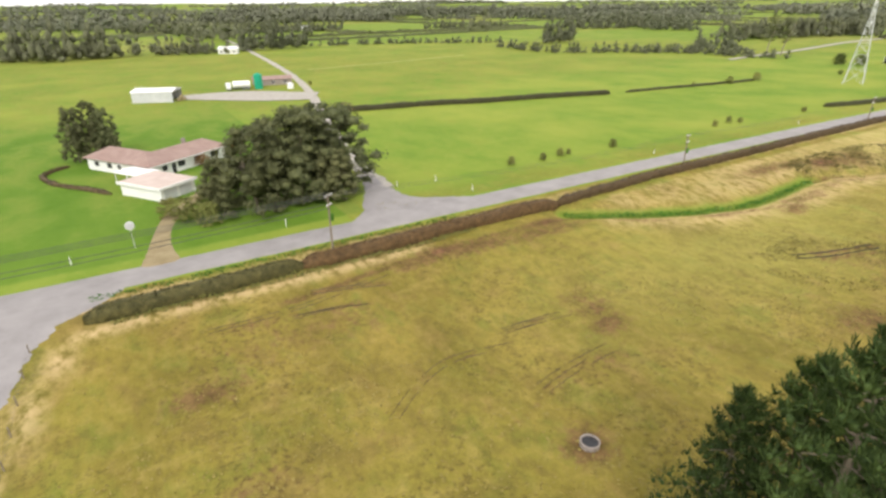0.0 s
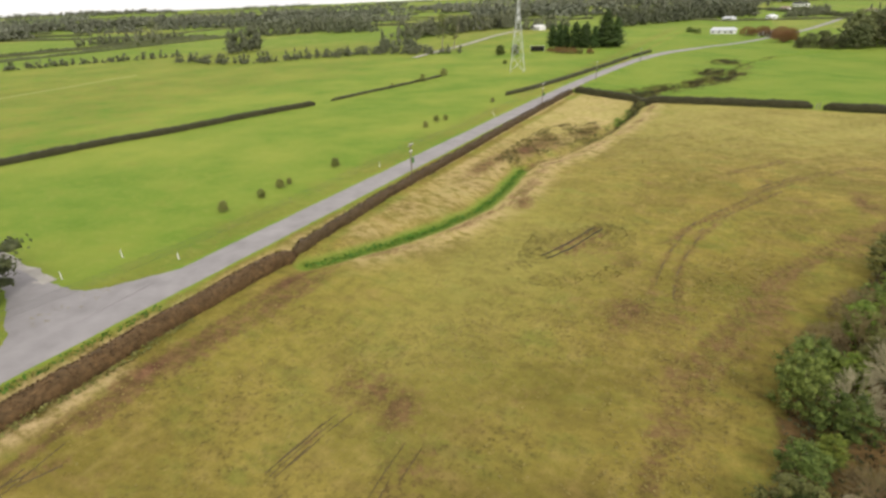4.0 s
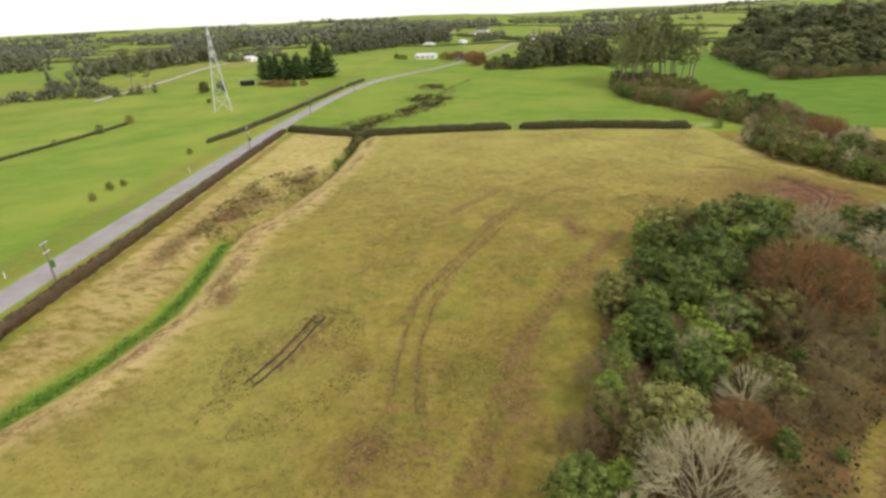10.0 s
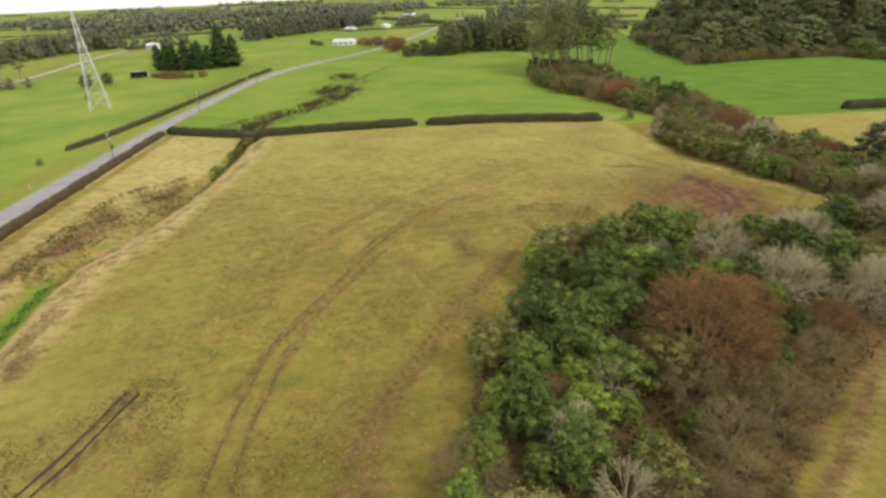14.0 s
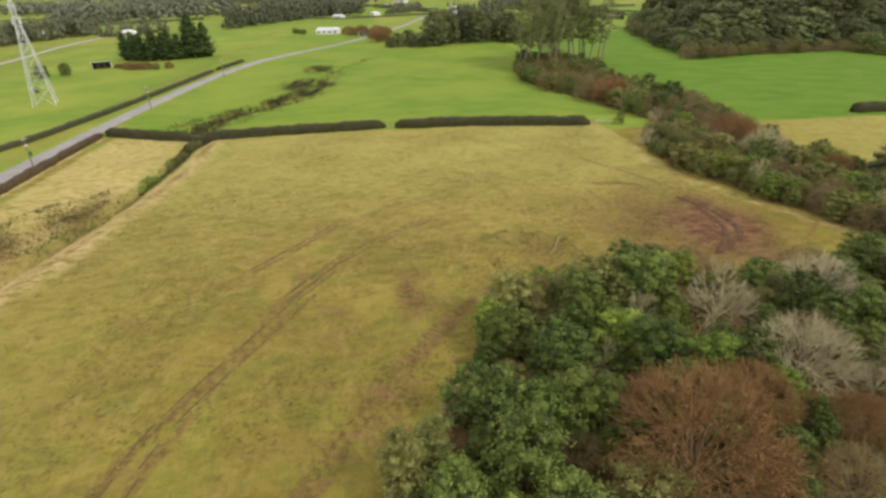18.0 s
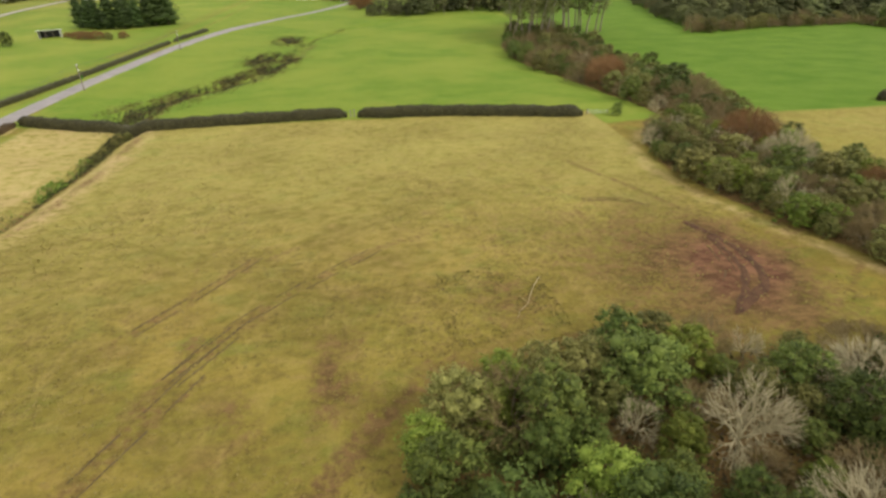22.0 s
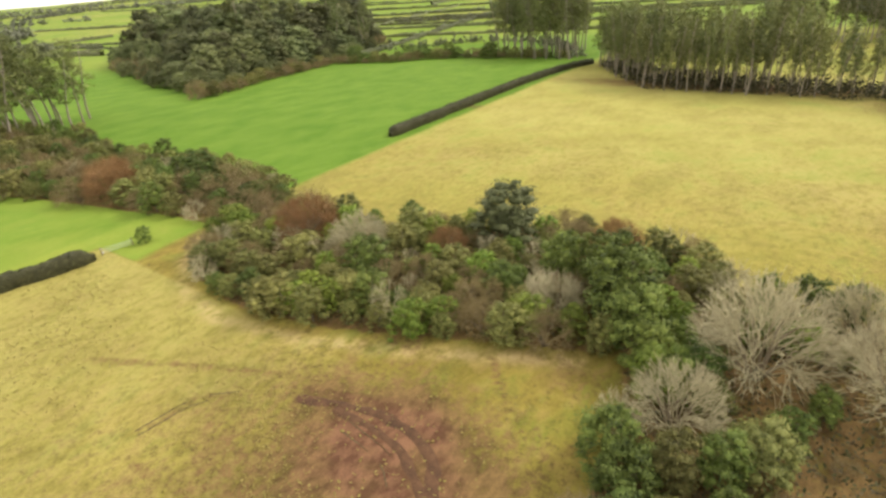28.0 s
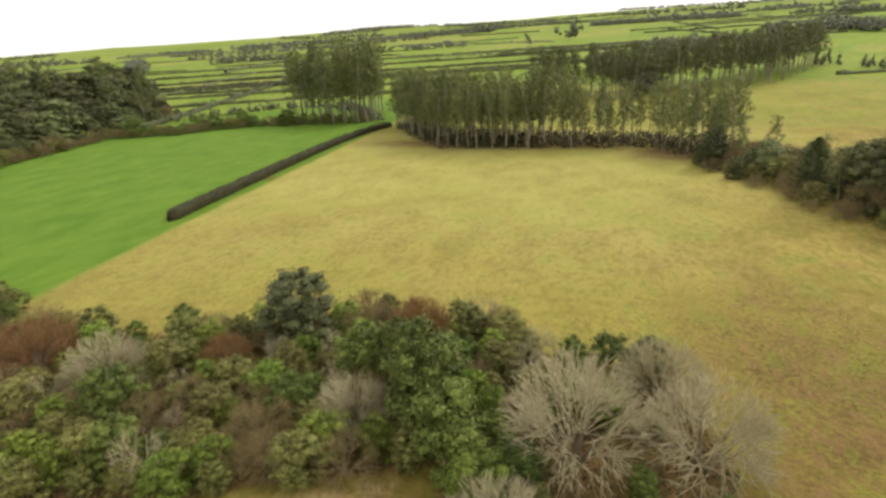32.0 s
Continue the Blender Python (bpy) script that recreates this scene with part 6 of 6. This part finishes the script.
part("garage_door", boxed(-8.6, -13.86, 0, -5.9, -13.8, 2.0, bevel=0.02), M_TIN, garage, "pale grey garage door")
part("garage_door", boxed(-5.3, -13.86, 0, -2.6, -13.8, 2.0, bevel=0.02), M_TIN, garage, "pale grey garage door")
porch = base("porch", "white covered porch between the garage and the farmhouse", "porch", pose(19.6, 118.6, ground_z(17, 116), 0, 0, 34))
part("porch_roof", boxed(-5.0, -2.9, 2.2, -0.1, 4.5, 2.36, bevel=0.03), M_WHITE, porch)
for x, y in ((-4.8, -2.6), (-4.8, 0.8), (-4.8, 4.2), (-2.4, -2.6)):
    part("porch_post", boxed(x - 0.06, y - 0.06, -0.3, x + 0.06, y + 0.06, 2.2), M_WHITE, porch)

barn = base("hay_barn", "white corrugated hay barn with open front", "barn", pose(31, 227, ground_z(31, 227), 0, 0, -24))
part("wall", boxed(-7, -4.2, -0.4, 7, -4.0, 3.7), M_TIN, barn)
part("wall", boxed(-7, 6.5, -0.4, 7, 6.7, 3.7), M_TIN, barn)
part("wall", boxed(-7, -4.0, -0.4, -6.8, 6.5, 3.7), M_TIN, barn)
part("roof", gable(bmesh.new(), -7, -4.2, 7, 6.7, 3.75, 4.6, 0.3, True), M_WHITE, barn, "white sheet roof")
for y in (-4.0, -0.6, 2.9, 6.4):
    part("post", boxed(6.7, y - 0.1, -0.4, 6.9, y + 0.1, 3.7), M_WOODPOST, barn)
seam_lines(barn, -7, 7, 16, -4.2, 0.0, 3.6, M_TIN)
for i, (x, y, z) in enumerate(((8.2, -1.5, 0.55), (9.6, -0.4, 0.55), (8.7, 0.6, 0.55), (9.0, -0.6, 1.45))):
    bale = base("hay_bale", "round straw-coloured hay bale beside the barn", "hay bale", barn.matrix_basis @ pose(x, y, z), "hay bales")
    bm = bmesh.new()
    rod(bm, (-0.6, 0, 0), (0.6, 0, 0), 0.6, 0.6, 14)
    bmesh.ops.bevel(bm, geom=[e for e in bm.edges if abs(e.verts[0].co.x - e.verts[1].co.x) < 1e-4], offset=0.06, segments=2, affect="EDGES")
    part("bale_body", bm, M_DIRT, bale)

tank = base("silo_tank", "tall green plastic tank standing in the farmyard", "tank", pose(70.5, 237, ground_z(70, 237)))
bm = bmesh.new()
rod(bm, (0, 0, -0.2), (0, 0, 5.6), 1.7, 1.7, 20)
rod(bm, (0, 0, 5.6), (0, 0, 6.2), 1.7, 0.5, 20)
part("tank_body", bm, M_GREENTANK, tank)
part("hatch", rods(((0, 0, 6.2), (0, 0, 6.4), 0.45, 0.4, 12)), M_GREENTANK, tank)
truck = base("tank_lorry", "white tanker lorry parked in the farmyard", "lorry", pose(63, 238, ground_z(63, 238), 0, 0, -10))
bm = bmesh.new()
rod(bm, (-2.6, 0, 2.2), (4.2, 0, 2.2), 1.35, 1.35, 16)
part("tank_body", bm, M_WHITE, truck)
part("chassis", boxed(-5.2, -1.0, 0.6, 4.3, 1.0, 0.9), M_DARK, truck)
cab = part("cab", boxed(-5.2, -1.2, 0.7, -3.2, 1.2, 3.0, bevel=0.15), M_WHITE, truck)
part("windscreen", boxed(-5.26, -1.0, 1.8, -5.2, 1.0, 2.7), M_DARK, cab, "dark windscreen")
for x in (-4.2, 1.6, 3.2):
    for y in (-1.15, 0.85):
        w = part("wheel", rods(((x, y, 0.5), (x, y + 0.3, 0.5), 0.5, 0.5, 14)), M_DARK, truck)
        part("rim", rods(((x, y - 0.02, 0.5), (x, y + 0.32, 0.5), 0.25, 0.25, 10)), M_TIN, w)
milkshed = base("milking_shed", "low pink-roofed shed behind the green tank", "shed", pose(79, 248, ground_z(79, 248), 0, 0, -8))
part("wall", boxed(-8, -4, -0.4, 8, 4, 2.4), M_CONCRETE, milkshed)
part("roof", gable(bmesh.new(), -8, -4, 8, 4, 2.5, 3.6, 0.4, True), M_ROOF, milkshed, "faded red sheet roof")
for x in (-5, 0, 5):
    window(milkshed, x, -4, 0.9, 1.4, 0.9, "y-")
water = base("water_tank", "round white water tank in the farmyard", "tank", pose(82, 231, ground_z(82, 231)))
part("tank_body", rods(((0, 0, -0.2), (0, 0, 2.0), 1.3, 1.3, 16), ((0, 0, 2.0), (0, 0, 2.35), 1.3, 0.3, 16)), M_WHITE, water)


def cottage(x, y, turn, long, deep, tall, roof, label, name="farm_house", windows=3):
    ob = base(name, label, "house", pose(x, y, ground_z(x, y), 0, 0, turn))
    part("wall", boxed(-long / 2, -deep / 2, -0.5, long / 2, deep / 2, tall), M_WHITE, ob)
    part("roof", gable(bmesh.new(), -long / 2, -deep / 2, long / 2, deep / 2, tall + 0.1, tall + deep * 0.25, 0.5, True, 1.0), roof, ob)
    for i in range(windows):
        px = -long / 2 + long * (i + 0.5) / windows
        window(ob, px, -deep / 2, 0.9, 1.5, 1.2, "y-")
        window(ob, px, deep / 2, 0.9, 1.5, 1.2, "y+")
    for y0, f in ((0, "x-"), (0, "x+")):
        window(ob, (-1 if f == "x-" else 1) * long / 2, y0, 0.9, 1.4, 1.2, f)
    return ob


cottage(98, 431, -25, 13, 7, 3.2, M_WHITE, "far white shed with pale roof at the lane's end")
cottage(559, 36, 80, 18, 9, 2.6, M_TIN, "far white farmhouse with grey roof beyond the pasture", windows=4)
cottage(530, 4, 60, 11, 7, 2.6, M_ROOF, "far low house with reddish roof among bushes")
cottage(606, 212, 60, 14, 8, 3.2, M_WHITE, "far white farmhouse on the pasture")
cottage(720, -85, 60, 14, 9, 4, M_TIN, "far white farmhouse among trees")
cottage(940, -50, 60, 16, 9, 4, M_TIN, "far white farmhouse among trees")
cottage(1200, -45, 50, 24, 12, 5, M_DARK, "far large dark-roofed farm building")
for hx, hy, turn, roof, text in ((800, 0, 20, M_TIN, "far white cottage among the trees"), (765, 42, 50, M_TIN, "far cottage with pale grey roof"), (905, 62, 70, M_TIN, "far white cottage among the trees"), (1000, -118, 35, M_ROOF, "far cottage with faded red roof"), (852, -128, 15, M_TIN, "far cottage with pale grey roof"), (1080, -20, 60, M_ROOF, "far white cottage among the trees"), (1150, 110, 40, M_TIN, "far cottage with pale grey roof"), (960, 130, 80, M_WHITE, "far white cottage among the trees")):
    cottage(hx, hy, turn, 13, 8, 2.8, roof, text, windows=2)
cottage(560, 320, 40, 12, 8, 3, M_TIN, "far white farmhouse among trees")
cottage(640, 300, 40, 10, 8, 3, M_TIN, "far white farmhouse among trees")
cottage(260, 760, 0, 16, 9, 4, M_TIN, "far white farmhouse among trees")
shed = base("pole_shed", "open-fronted dark pole shed with pale roof", "shed", pose(379, 133, ground_z(379, 133), 0, 0, -70))
part("wall", boxed(-4.2, 2.4, -0.4, 4.2, 2.6, 3.0), M_TIN, shed)
part("wall", boxed(-4.3, -2.5, -0.4, -4.1, 2.6, 3.2), M_TIN, shed)
part("wall", boxed(4.1, -2.5, -0.4, 4.3, 2.6, 3.2), M_TIN, shed)
bm = boxed(-4.7, -3.2, 3.0, 4.7, 3.2, 3.15)
for v in bm.verts:
    v.co.z += 0.12 * -v.co.y
part("roof", bm, M_WHITE, shed, "pale mono-pitch roof")
# dark sheet before the back wall stands in for the shade inside
part("shade_sheet", boxed(-4.0, 2.2, -0.2, 4.0, 2.3, 3.0), M_DARK, shed)
for x in (-1.4, 1.4):
    part("post", boxed(x - 0.1, -2.5, -0.4, x + 0.1, -2.3, 3.2), M_WOODPOST, shed)


# ---- poles, lines and the pylon ----
def power_pole(x, y, turn, tall=8.6):
    ob = base("power_pole", "weathered wooden power pole with pale crossarms", "power pole", pose(x, y, ground_z(x, y), 0, 0, turn), "power poles")
    part("pole", rods(((0, 0, -0.5), (0, 0, tall), 0.16, 0.11, 10)), M_WOODPOST, ob)
    for z, w in ((tall - 0.25, 0.8), (tall - 1.6, 0.62)):
        arm = part("crossarm", boxed(-w, -0.16, z - 0.07, w, -0.06, z + 0.07, bevel=0.01), M_CONCRETE, ob, "pale wooden crossarm")
        for u in (-0.9, -0.35, 0.35, 0.9):
            part("insulator", rods(((u * w, -0.11, z + 0.07), (u * w, -0.11, z + 0.28), 0.07, 0.05, 8)), M_WHITE, arm, "white insulator")
    part("transformer", rods(((0.0, -0.42, tall - 3.8), (0.0, -0.42, tall - 2.8), 0.24, 0.24, 12)), M_REED, ob, "small green transformer can")
    return ob


def wires(a, b, offs, sag, name="power_line", r=0.022):
    """Sagging cables between two poles."""
    thing = base(name, "thin sagging power cable strung between poles", "cable", pose(*a))
    for ox, oy, oz in offs:
        steps = [k / 14 for k in range(15)]
        pts = [Vector((ox, oy, oz)) + (Vector(b) - Vector(a)) * k - Vector((0, 0, 4 * sag * k * (1 - k))) for k in steps]
        link("wire", cable("wire", pts, r), M_WIRE, thing)
    return thing


power_pole(38, 66.3, 35)
power_pole(117.5, 67.8, 5, 6.6)
power_pole(200, 68.4, 0, 6.8)
power_pole(262, 66.5, 10, 7.0)
power_pole(330, 61, 10, 7.0)
zt = ground_z(38, 66) + 8.55
ROADLINE = [(-48, 68.5, 8.4), (38, 66.3, 8.4), (117.5, 67.8, 6.4), (200, 68.4, 6.6), (262, 66.5, 6.8), (330, 61, 6.8)]
for (xa, ya, ha), (xb, yb, hb) in zip(ROADLINE[:-1], ROADLINE[1:]):
    wires((xa, ya, ground_z(xa, ya) + ha), (xb, yb, ground_z(xb, yb) + hb), [(0, -0.95, 0.15), (0, -0.35, 0.15), (0, 0.35, 0.15), (0, 0.95, 0.15)], 1.0, r=0.03 if xa < 0 else 0.012)
wires((-48, 68.5, zt - 1.7), (38, 66.3, zt - 1.65), [(0, -0.8, 0), (0, 0.8, 0)], 1.1, r=0.04)


def pylon(x, y, turn, tall=34.0, foot=3.4, name="pylon"):
    ob = base(name, "tall grey steel lattice power pylon on four legs", "pylon", pose(x, y, ground_z(x, y) - 0.2, 0, 0, turn))
    levels = [0, 6, 11.5, 16, 20, 23, 26, 29, 32, tall]
    half = [foot * (1 - 0.78 * min(1, z / (tall * 0.76))) if z < tall * 0.76 else foot * 0.22 * (1 - 0.7 * (z - tall * 0.76) / (tall * 0.24)) for z in levels]
    corner = [(-1, -1), (1, -1), (1, 1), (-1, 1)]
    waist = tall * 0.76
    for cx, cy in corner:
        part("leg", rods(((cx * foot, cy * foot, 0), (cx * foot * 0.22, cy * foot * 0.22, waist), 0.14, 0.10, 6)), M_STEEL, ob)
        part("peak_leg", rods(((cx * foot * 0.22, cy * foot * 0.22, waist), (cx * half[-1], cy * half[-1], tall), 0.10, 0.07, 6)), M_STEEL, ob)
    for i in range(len(levels) - 1):
        for k in range(4):
            (ax, ay), (bx, by) = corner[k], corner[(k + 1) % 4]
            a0, b0 = (ax * half[i], ay * half[i], levels[i]), (bx * half[i], by * half[i], levels[i])
            a1, b1 = (ax * half[i + 1], ay * half[i + 1], levels[i + 1]), (bx * half[i + 1], by * half[i + 1], levels[i + 1])
            for p, q in ((a0, b1), (b0, a1), (a1, b1)):
                part("brace", rods((p, q, 0.055, 0.055, 4)), M_STEEL, ob)
    for z, w in ((24, 5.2), (28, 6.2), (32, 4.6)):
        for s in (-1, 1):
            arm = part("pylon_arm", rods(((0, 0, z + 0.6), (s * w, 0, z), 0.06, 0.05, 4)), M_STEEL, ob)
            for y in (-0.5, 0.5):
                part("arm_strut", rods(((0, y, z - 0.8), (s * w, 0, z), 0.07, 0.06, 4)), M_STEEL, arm)
            part("insulator", rods(((s * w, 0, z - 2.0), (s * w, 0, z), 0.12, 0.12, 6)), M_WHITE, arm)
    return ob


pylon(281, 108.5, 20)
pylon(640, -330, 30, 34, 3.4)

# ---- small things in the fields ----
trough = base("water_trough", "round concrete stock trough standing in trodden earth", "trough", pose(43.5, 21.3, ground_z(43.5, 21.3)))
bm = bmesh.new()
for r0, r1, z0, z1 in ((0.84, 0.86, -0.1, 0.48), (0.86, 0.75, 0.48, 0.5), (0.75, 0.71, 0.5, 0.12)):
    n = 28
    a = [bm.verts.new((r0 * math.cos(2 * math.pi * i / n), r0 * math.sin(2 * math.pi * i / n), z0)) for i in range(n)]
    b = [bm.verts.new((r1 * math.cos(2 * math.pi * i / n), r1 * math.sin(2 * math.pi * i / n), z1)) for i in range(n)]
    for i in range(n):
        bm.faces.new([a[i], a[(i + 1) % n], b[(i + 1) % n], b[i]])
bmesh.ops.remove_doubles(bm, verts=bm.verts, dist=0.001)
part("trough_wall", bm, M_CONCRETE, trough)
part("trough_water", rods(((0, 0, 0.0), (0, 0, 0.3), 0.73, 0.73, 24)), M_DARK, trough, "dark standing water")


def log(x0, y0, x1, y1, r=0.13, label="pale fallen branch lying on the pasture"):
    ob = base("fallen_branch", label, "branch", pose(x0, y0, ground_z(x0, y0)))
    n = 6
    gen = np.random.default_rng(int(x0))
    p = [((x1 - x0) * i / n + gen.normal() * 0.22 * (0 < i < n), (y1 - y0) * i / n + gen.normal() * 0.22 * (0 < i < n)) for i in range(n + 1)]
    q = [(a, b, ground_z(x0 + a, y0 + b) - ground_z(x0, y0) + 0.12) for a, b in p]
    bm, ring = bmesh.new(), None
    for i, (a, b, c) in enumerate(q):
        w = r * (1 - 0.1 * i)
        side = Vector((-(y1 - y0), x1 - x0, 0)).normalized()
        now = [bm.verts.new(Vector((a, b, c)) + side * (w * math.cos(k * math.pi / 3)) + Vector((0, 0, w * math.sin(k * math.pi / 3)))) for k in range(6)]
        if ring:
            for k in range(6):
                bm.faces.new([ring[k], ring[(k + 1) % 6], now[(k + 1) % 6], now[k]])
        else:
            bm.faces.new(now)
        ring = now
    bm.faces.new(ring[::-1])
    part("branch_wood", bm, M_STRAWWOOD, ob)
    for i in (2, 4):
        a = Vector(q[i])
        part("side_branch", rods((a, a + Vector((0.9, -0.6 if i == 2 else 0.8, 0.35)), r * 0.5, r * 0.2, 5)), M_STRAWWOOD, ob)
    return ob


log(151.7, -34.5, 144.1, -30.1, 0.07)


def fence(pts, gap, label, tall=1.1, wires_at=(0.35, 0.65, 0.95), group="field fences"):
    """Posts and wires along a line."""
    line = smooth_line([(*p, 0) for p in pts], gap)[:, :2]
    x0, y0 = line[0]
    z0 = ground_z(x0, y0)
    ob = base("wire_fence", label, "fence", pose(x0, y0, z0), group)
    me = None
    tops = []
    for x, y in line:
        g = ground_z(x, y) - z0
        tops.append((x - x0, y - y0, g))
        if me is None:
            bm = bmesh.new()
            rod(bm, (0, 0, -0.3), (0, 0, tall), 0.07, 0.06, 7)
            me = bpy.data.meshes.new("fence_post")
            bm.to_mesh(me)
            bm.free()
            me.materials.append(M_WOODPOST)
        o = new("fence_post", me)
        o.parent, o.location = ob, (x - x0, y - y0, g)
    for z in wires_at:
        link("fence_wire", cable("fence_wire", [(x, y, g + z) for x, y, g in tops], 0.008, 3), M_WIRE, ob)
    return ob


fence([(2.5, 60), (1.8, 52), (1.2, 40), (0.5, 20)], 4.0, "post-and-wire fence along the side road")


def marker(x, y, tall=1.0, label="white roadside marker post"):
    ob = base("marker_post", label, "post", pose(x, y, ground_z(x, y)), "roadside posts")
    part("post", boxed(-0.06, -0.06, -0.2, 0.06, 0.06, tall, bevel=0.01), M_WHITE, ob)
    part("band", boxed(-0.065, -0.065, tall * 0.7, 0.065, 0.065, tall * 0.8), M_ROOF, ob, "red reflector band")
    return ob


for x, y, h in ((35, 79, 1.3), (67, 86.5, 1.2), (59, 87.5, 1.1), (6, 81, 1.2), (120, 77.5, 1.0), (180, 77, 1.0), (70, 78, 1.0)):
    marker(x, y, h)
mirror = base("road_mirror", "round white road mirror on a thin steel post", "mirror", pose(13.9, 82.4, ground_z(13.9, 82.4), 0, 0, 10))
part("post", rods(((0, 0, -0.3), (0, 0, 3.2), 0.05, 0.05, 8)), M_STEEL, mirror)
head = part("mirror_rim", rods(((0, -0.08, 3.5), (0, 0.08, 3.5), 0.62, 0.62, 24)), M_WHITE, mirror)
part("mirror_face", rods(((0, -0.1, 3.5), (0, -0.08, 3.5), 0.54, 0.54, 24)), M_TIN, head)
gate = base("field_gate", "grey tubular steel field gate between dark posts", "gate", pose(220.2, -64.4, ground_z(219, -66), 0, 0, -100))
for z in (0.3, 0.55, 0.8, 1.05):
    part("rail", rods(((0, 0, z), (4.6, 0, z), 0.025, 0.025, 6)), M_STEEL, gate)
for x in (-0.15, 4.75):
    part("gate_post", rods(((x, 0, -0.4), (x, 0, 1.4), 0.1, 0.09, 8)), M_WOODPOST, gate)
for x in (0.05, 2.3, 4.55):
    part("stile", rods(((x, 0, 0.2), (x, 0, 1.15), 0.025, 0.025, 6)), M_STEEL, gate)
gap_gate = base("field_gate", "pale timber post at the gap in the field hedge", "post", pose(227.5, -9.3, ground_z(227.5, -9.3)))
part("gate_post", boxed(-0.1, -0.5, -0.3, 0.1, -0.3, 1.9, bevel=0.02), M_CONCRETE, gap_gate)
part("gate_post", boxed(-0.1, 0.35, -0.3, 0.1, 0.55, 1.7, bevel=0.02), M_CONCRETE, gap_gate)

# ---- wheel ruts cut into the wet ground, deep ones with shadow in their colour ----
rut_gen = np.random.default_rng(5)
RUTS = [  # centre line, number of ruts, their spacing, half width
    ([(109.3, 27.9), (104.2, 29.2), (99, 30.7), (95.4, 32.4)], 2, 1.35, 0.24), ([(48, 39.2), (52, 38.9), (57, 38.0)], 3, 0.5, 0.07), ([(28, 53.2), (32, 53.0), (36, 52.4)], 2, 0.45, 0.06),
    ([(31, 33), (35, 36), (40, 38), (47, 36.5)], 2, 0.9, 0.06), ([(45, 29), (50, 30), (56, 30.4)], 3, 0.8, 0.06), ([(19, 55), (26, 54.6), (34, 55.6), (42, 57)], 2, 0.7, 0.05),
    ([(163, -58.6), (156, -61.5), (150.8, -61.9), (146.8, -60.4), (144, -56.7), (141.6, -53.5)], 1, 1, 0.62), ([(158.5, -59.6), (154, -60.1), (150.3, -59.7), (145.7, -57.4), (142.9, -54.4)], 1, 1, 0.5), ([(156, -58.8), (150, -58.2), (147.5, -56.2)], 2, 1.2, 0.09),
    ([(28.7, 53.5), (32.6, 52.9), (37.0, 51.8)], 1, 1, 0.13), ([(31.7, 57.5), (36.0, 56.5), (40.8, 55.0)], 2, 0.8, 0.11), ([(49.1, 39.1), (53.0, 38.5), (58.0, 38.8)], 2, 1.0, 0.09),
    ([(138.7, 4.8), (143, 2.1), (148.2, -1.2)], 3, 1.0, 0.12), ([(147.3, 11.1), (153.3, 6.4), (162.2, 0.6)], 2, 1.2, 0.1),
    ([(140, 2.6), (132.6, 6.1), (125.6, 9.7), (118, 13.4), (113, 14.4)], 2, 1.9, 0.12), ([(139, 5), (148, 0), (155, -7), (162, -15)], 2, 1.5, 0.08),
    ([(134, -21), (138, -28), (140, -35), (141, -43)], 3, 0.8, 0.10), ([(112, 14.2), (103, 15.4), (96, 15.7), (90, 15.2)], 2, 2.2, 0.12), ([(173, -47), (172.5, -53), (169, -56)], 2, 0.9, 0.1)]
for pts, count, gap, half in RUTS:
    line = smooth_line([(*p, 0) for p in pts], 1.0)[:, :2]
    way = np.gradient(line, axis=0)
    side = np.stack([-way[:, 1], way[:, 0]], 1) / np.hypot(*way.T)[:, None]
    for k in range(count):
        off = (k - (count - 1) / 2) * gap
        at = 0
        while at < len(line) - 3:
            n = int(rut_gen.integers(4, 9)) if half < 0.2 else len(line)
            piece = (line + side * off)[at:at + n + 1]
            if len(piece) > 2:
                ribbon("wheel_rut", [(x, y, half * (0.35 if i in (0, len(piece) - 1) else 1)) for i, (x, y) in enumerate(piece)], M_REDMUD if half > 0.25 else M_SHADEMUD if half > 0.125 else M_MUD, "dark muddy wheel rut pressed into the grass", "rut", 0.09 if half > 0.2 else 0.04, 0.5, half * 0.7, 2)
            at += n + int(rut_gen.integers(1, 3))
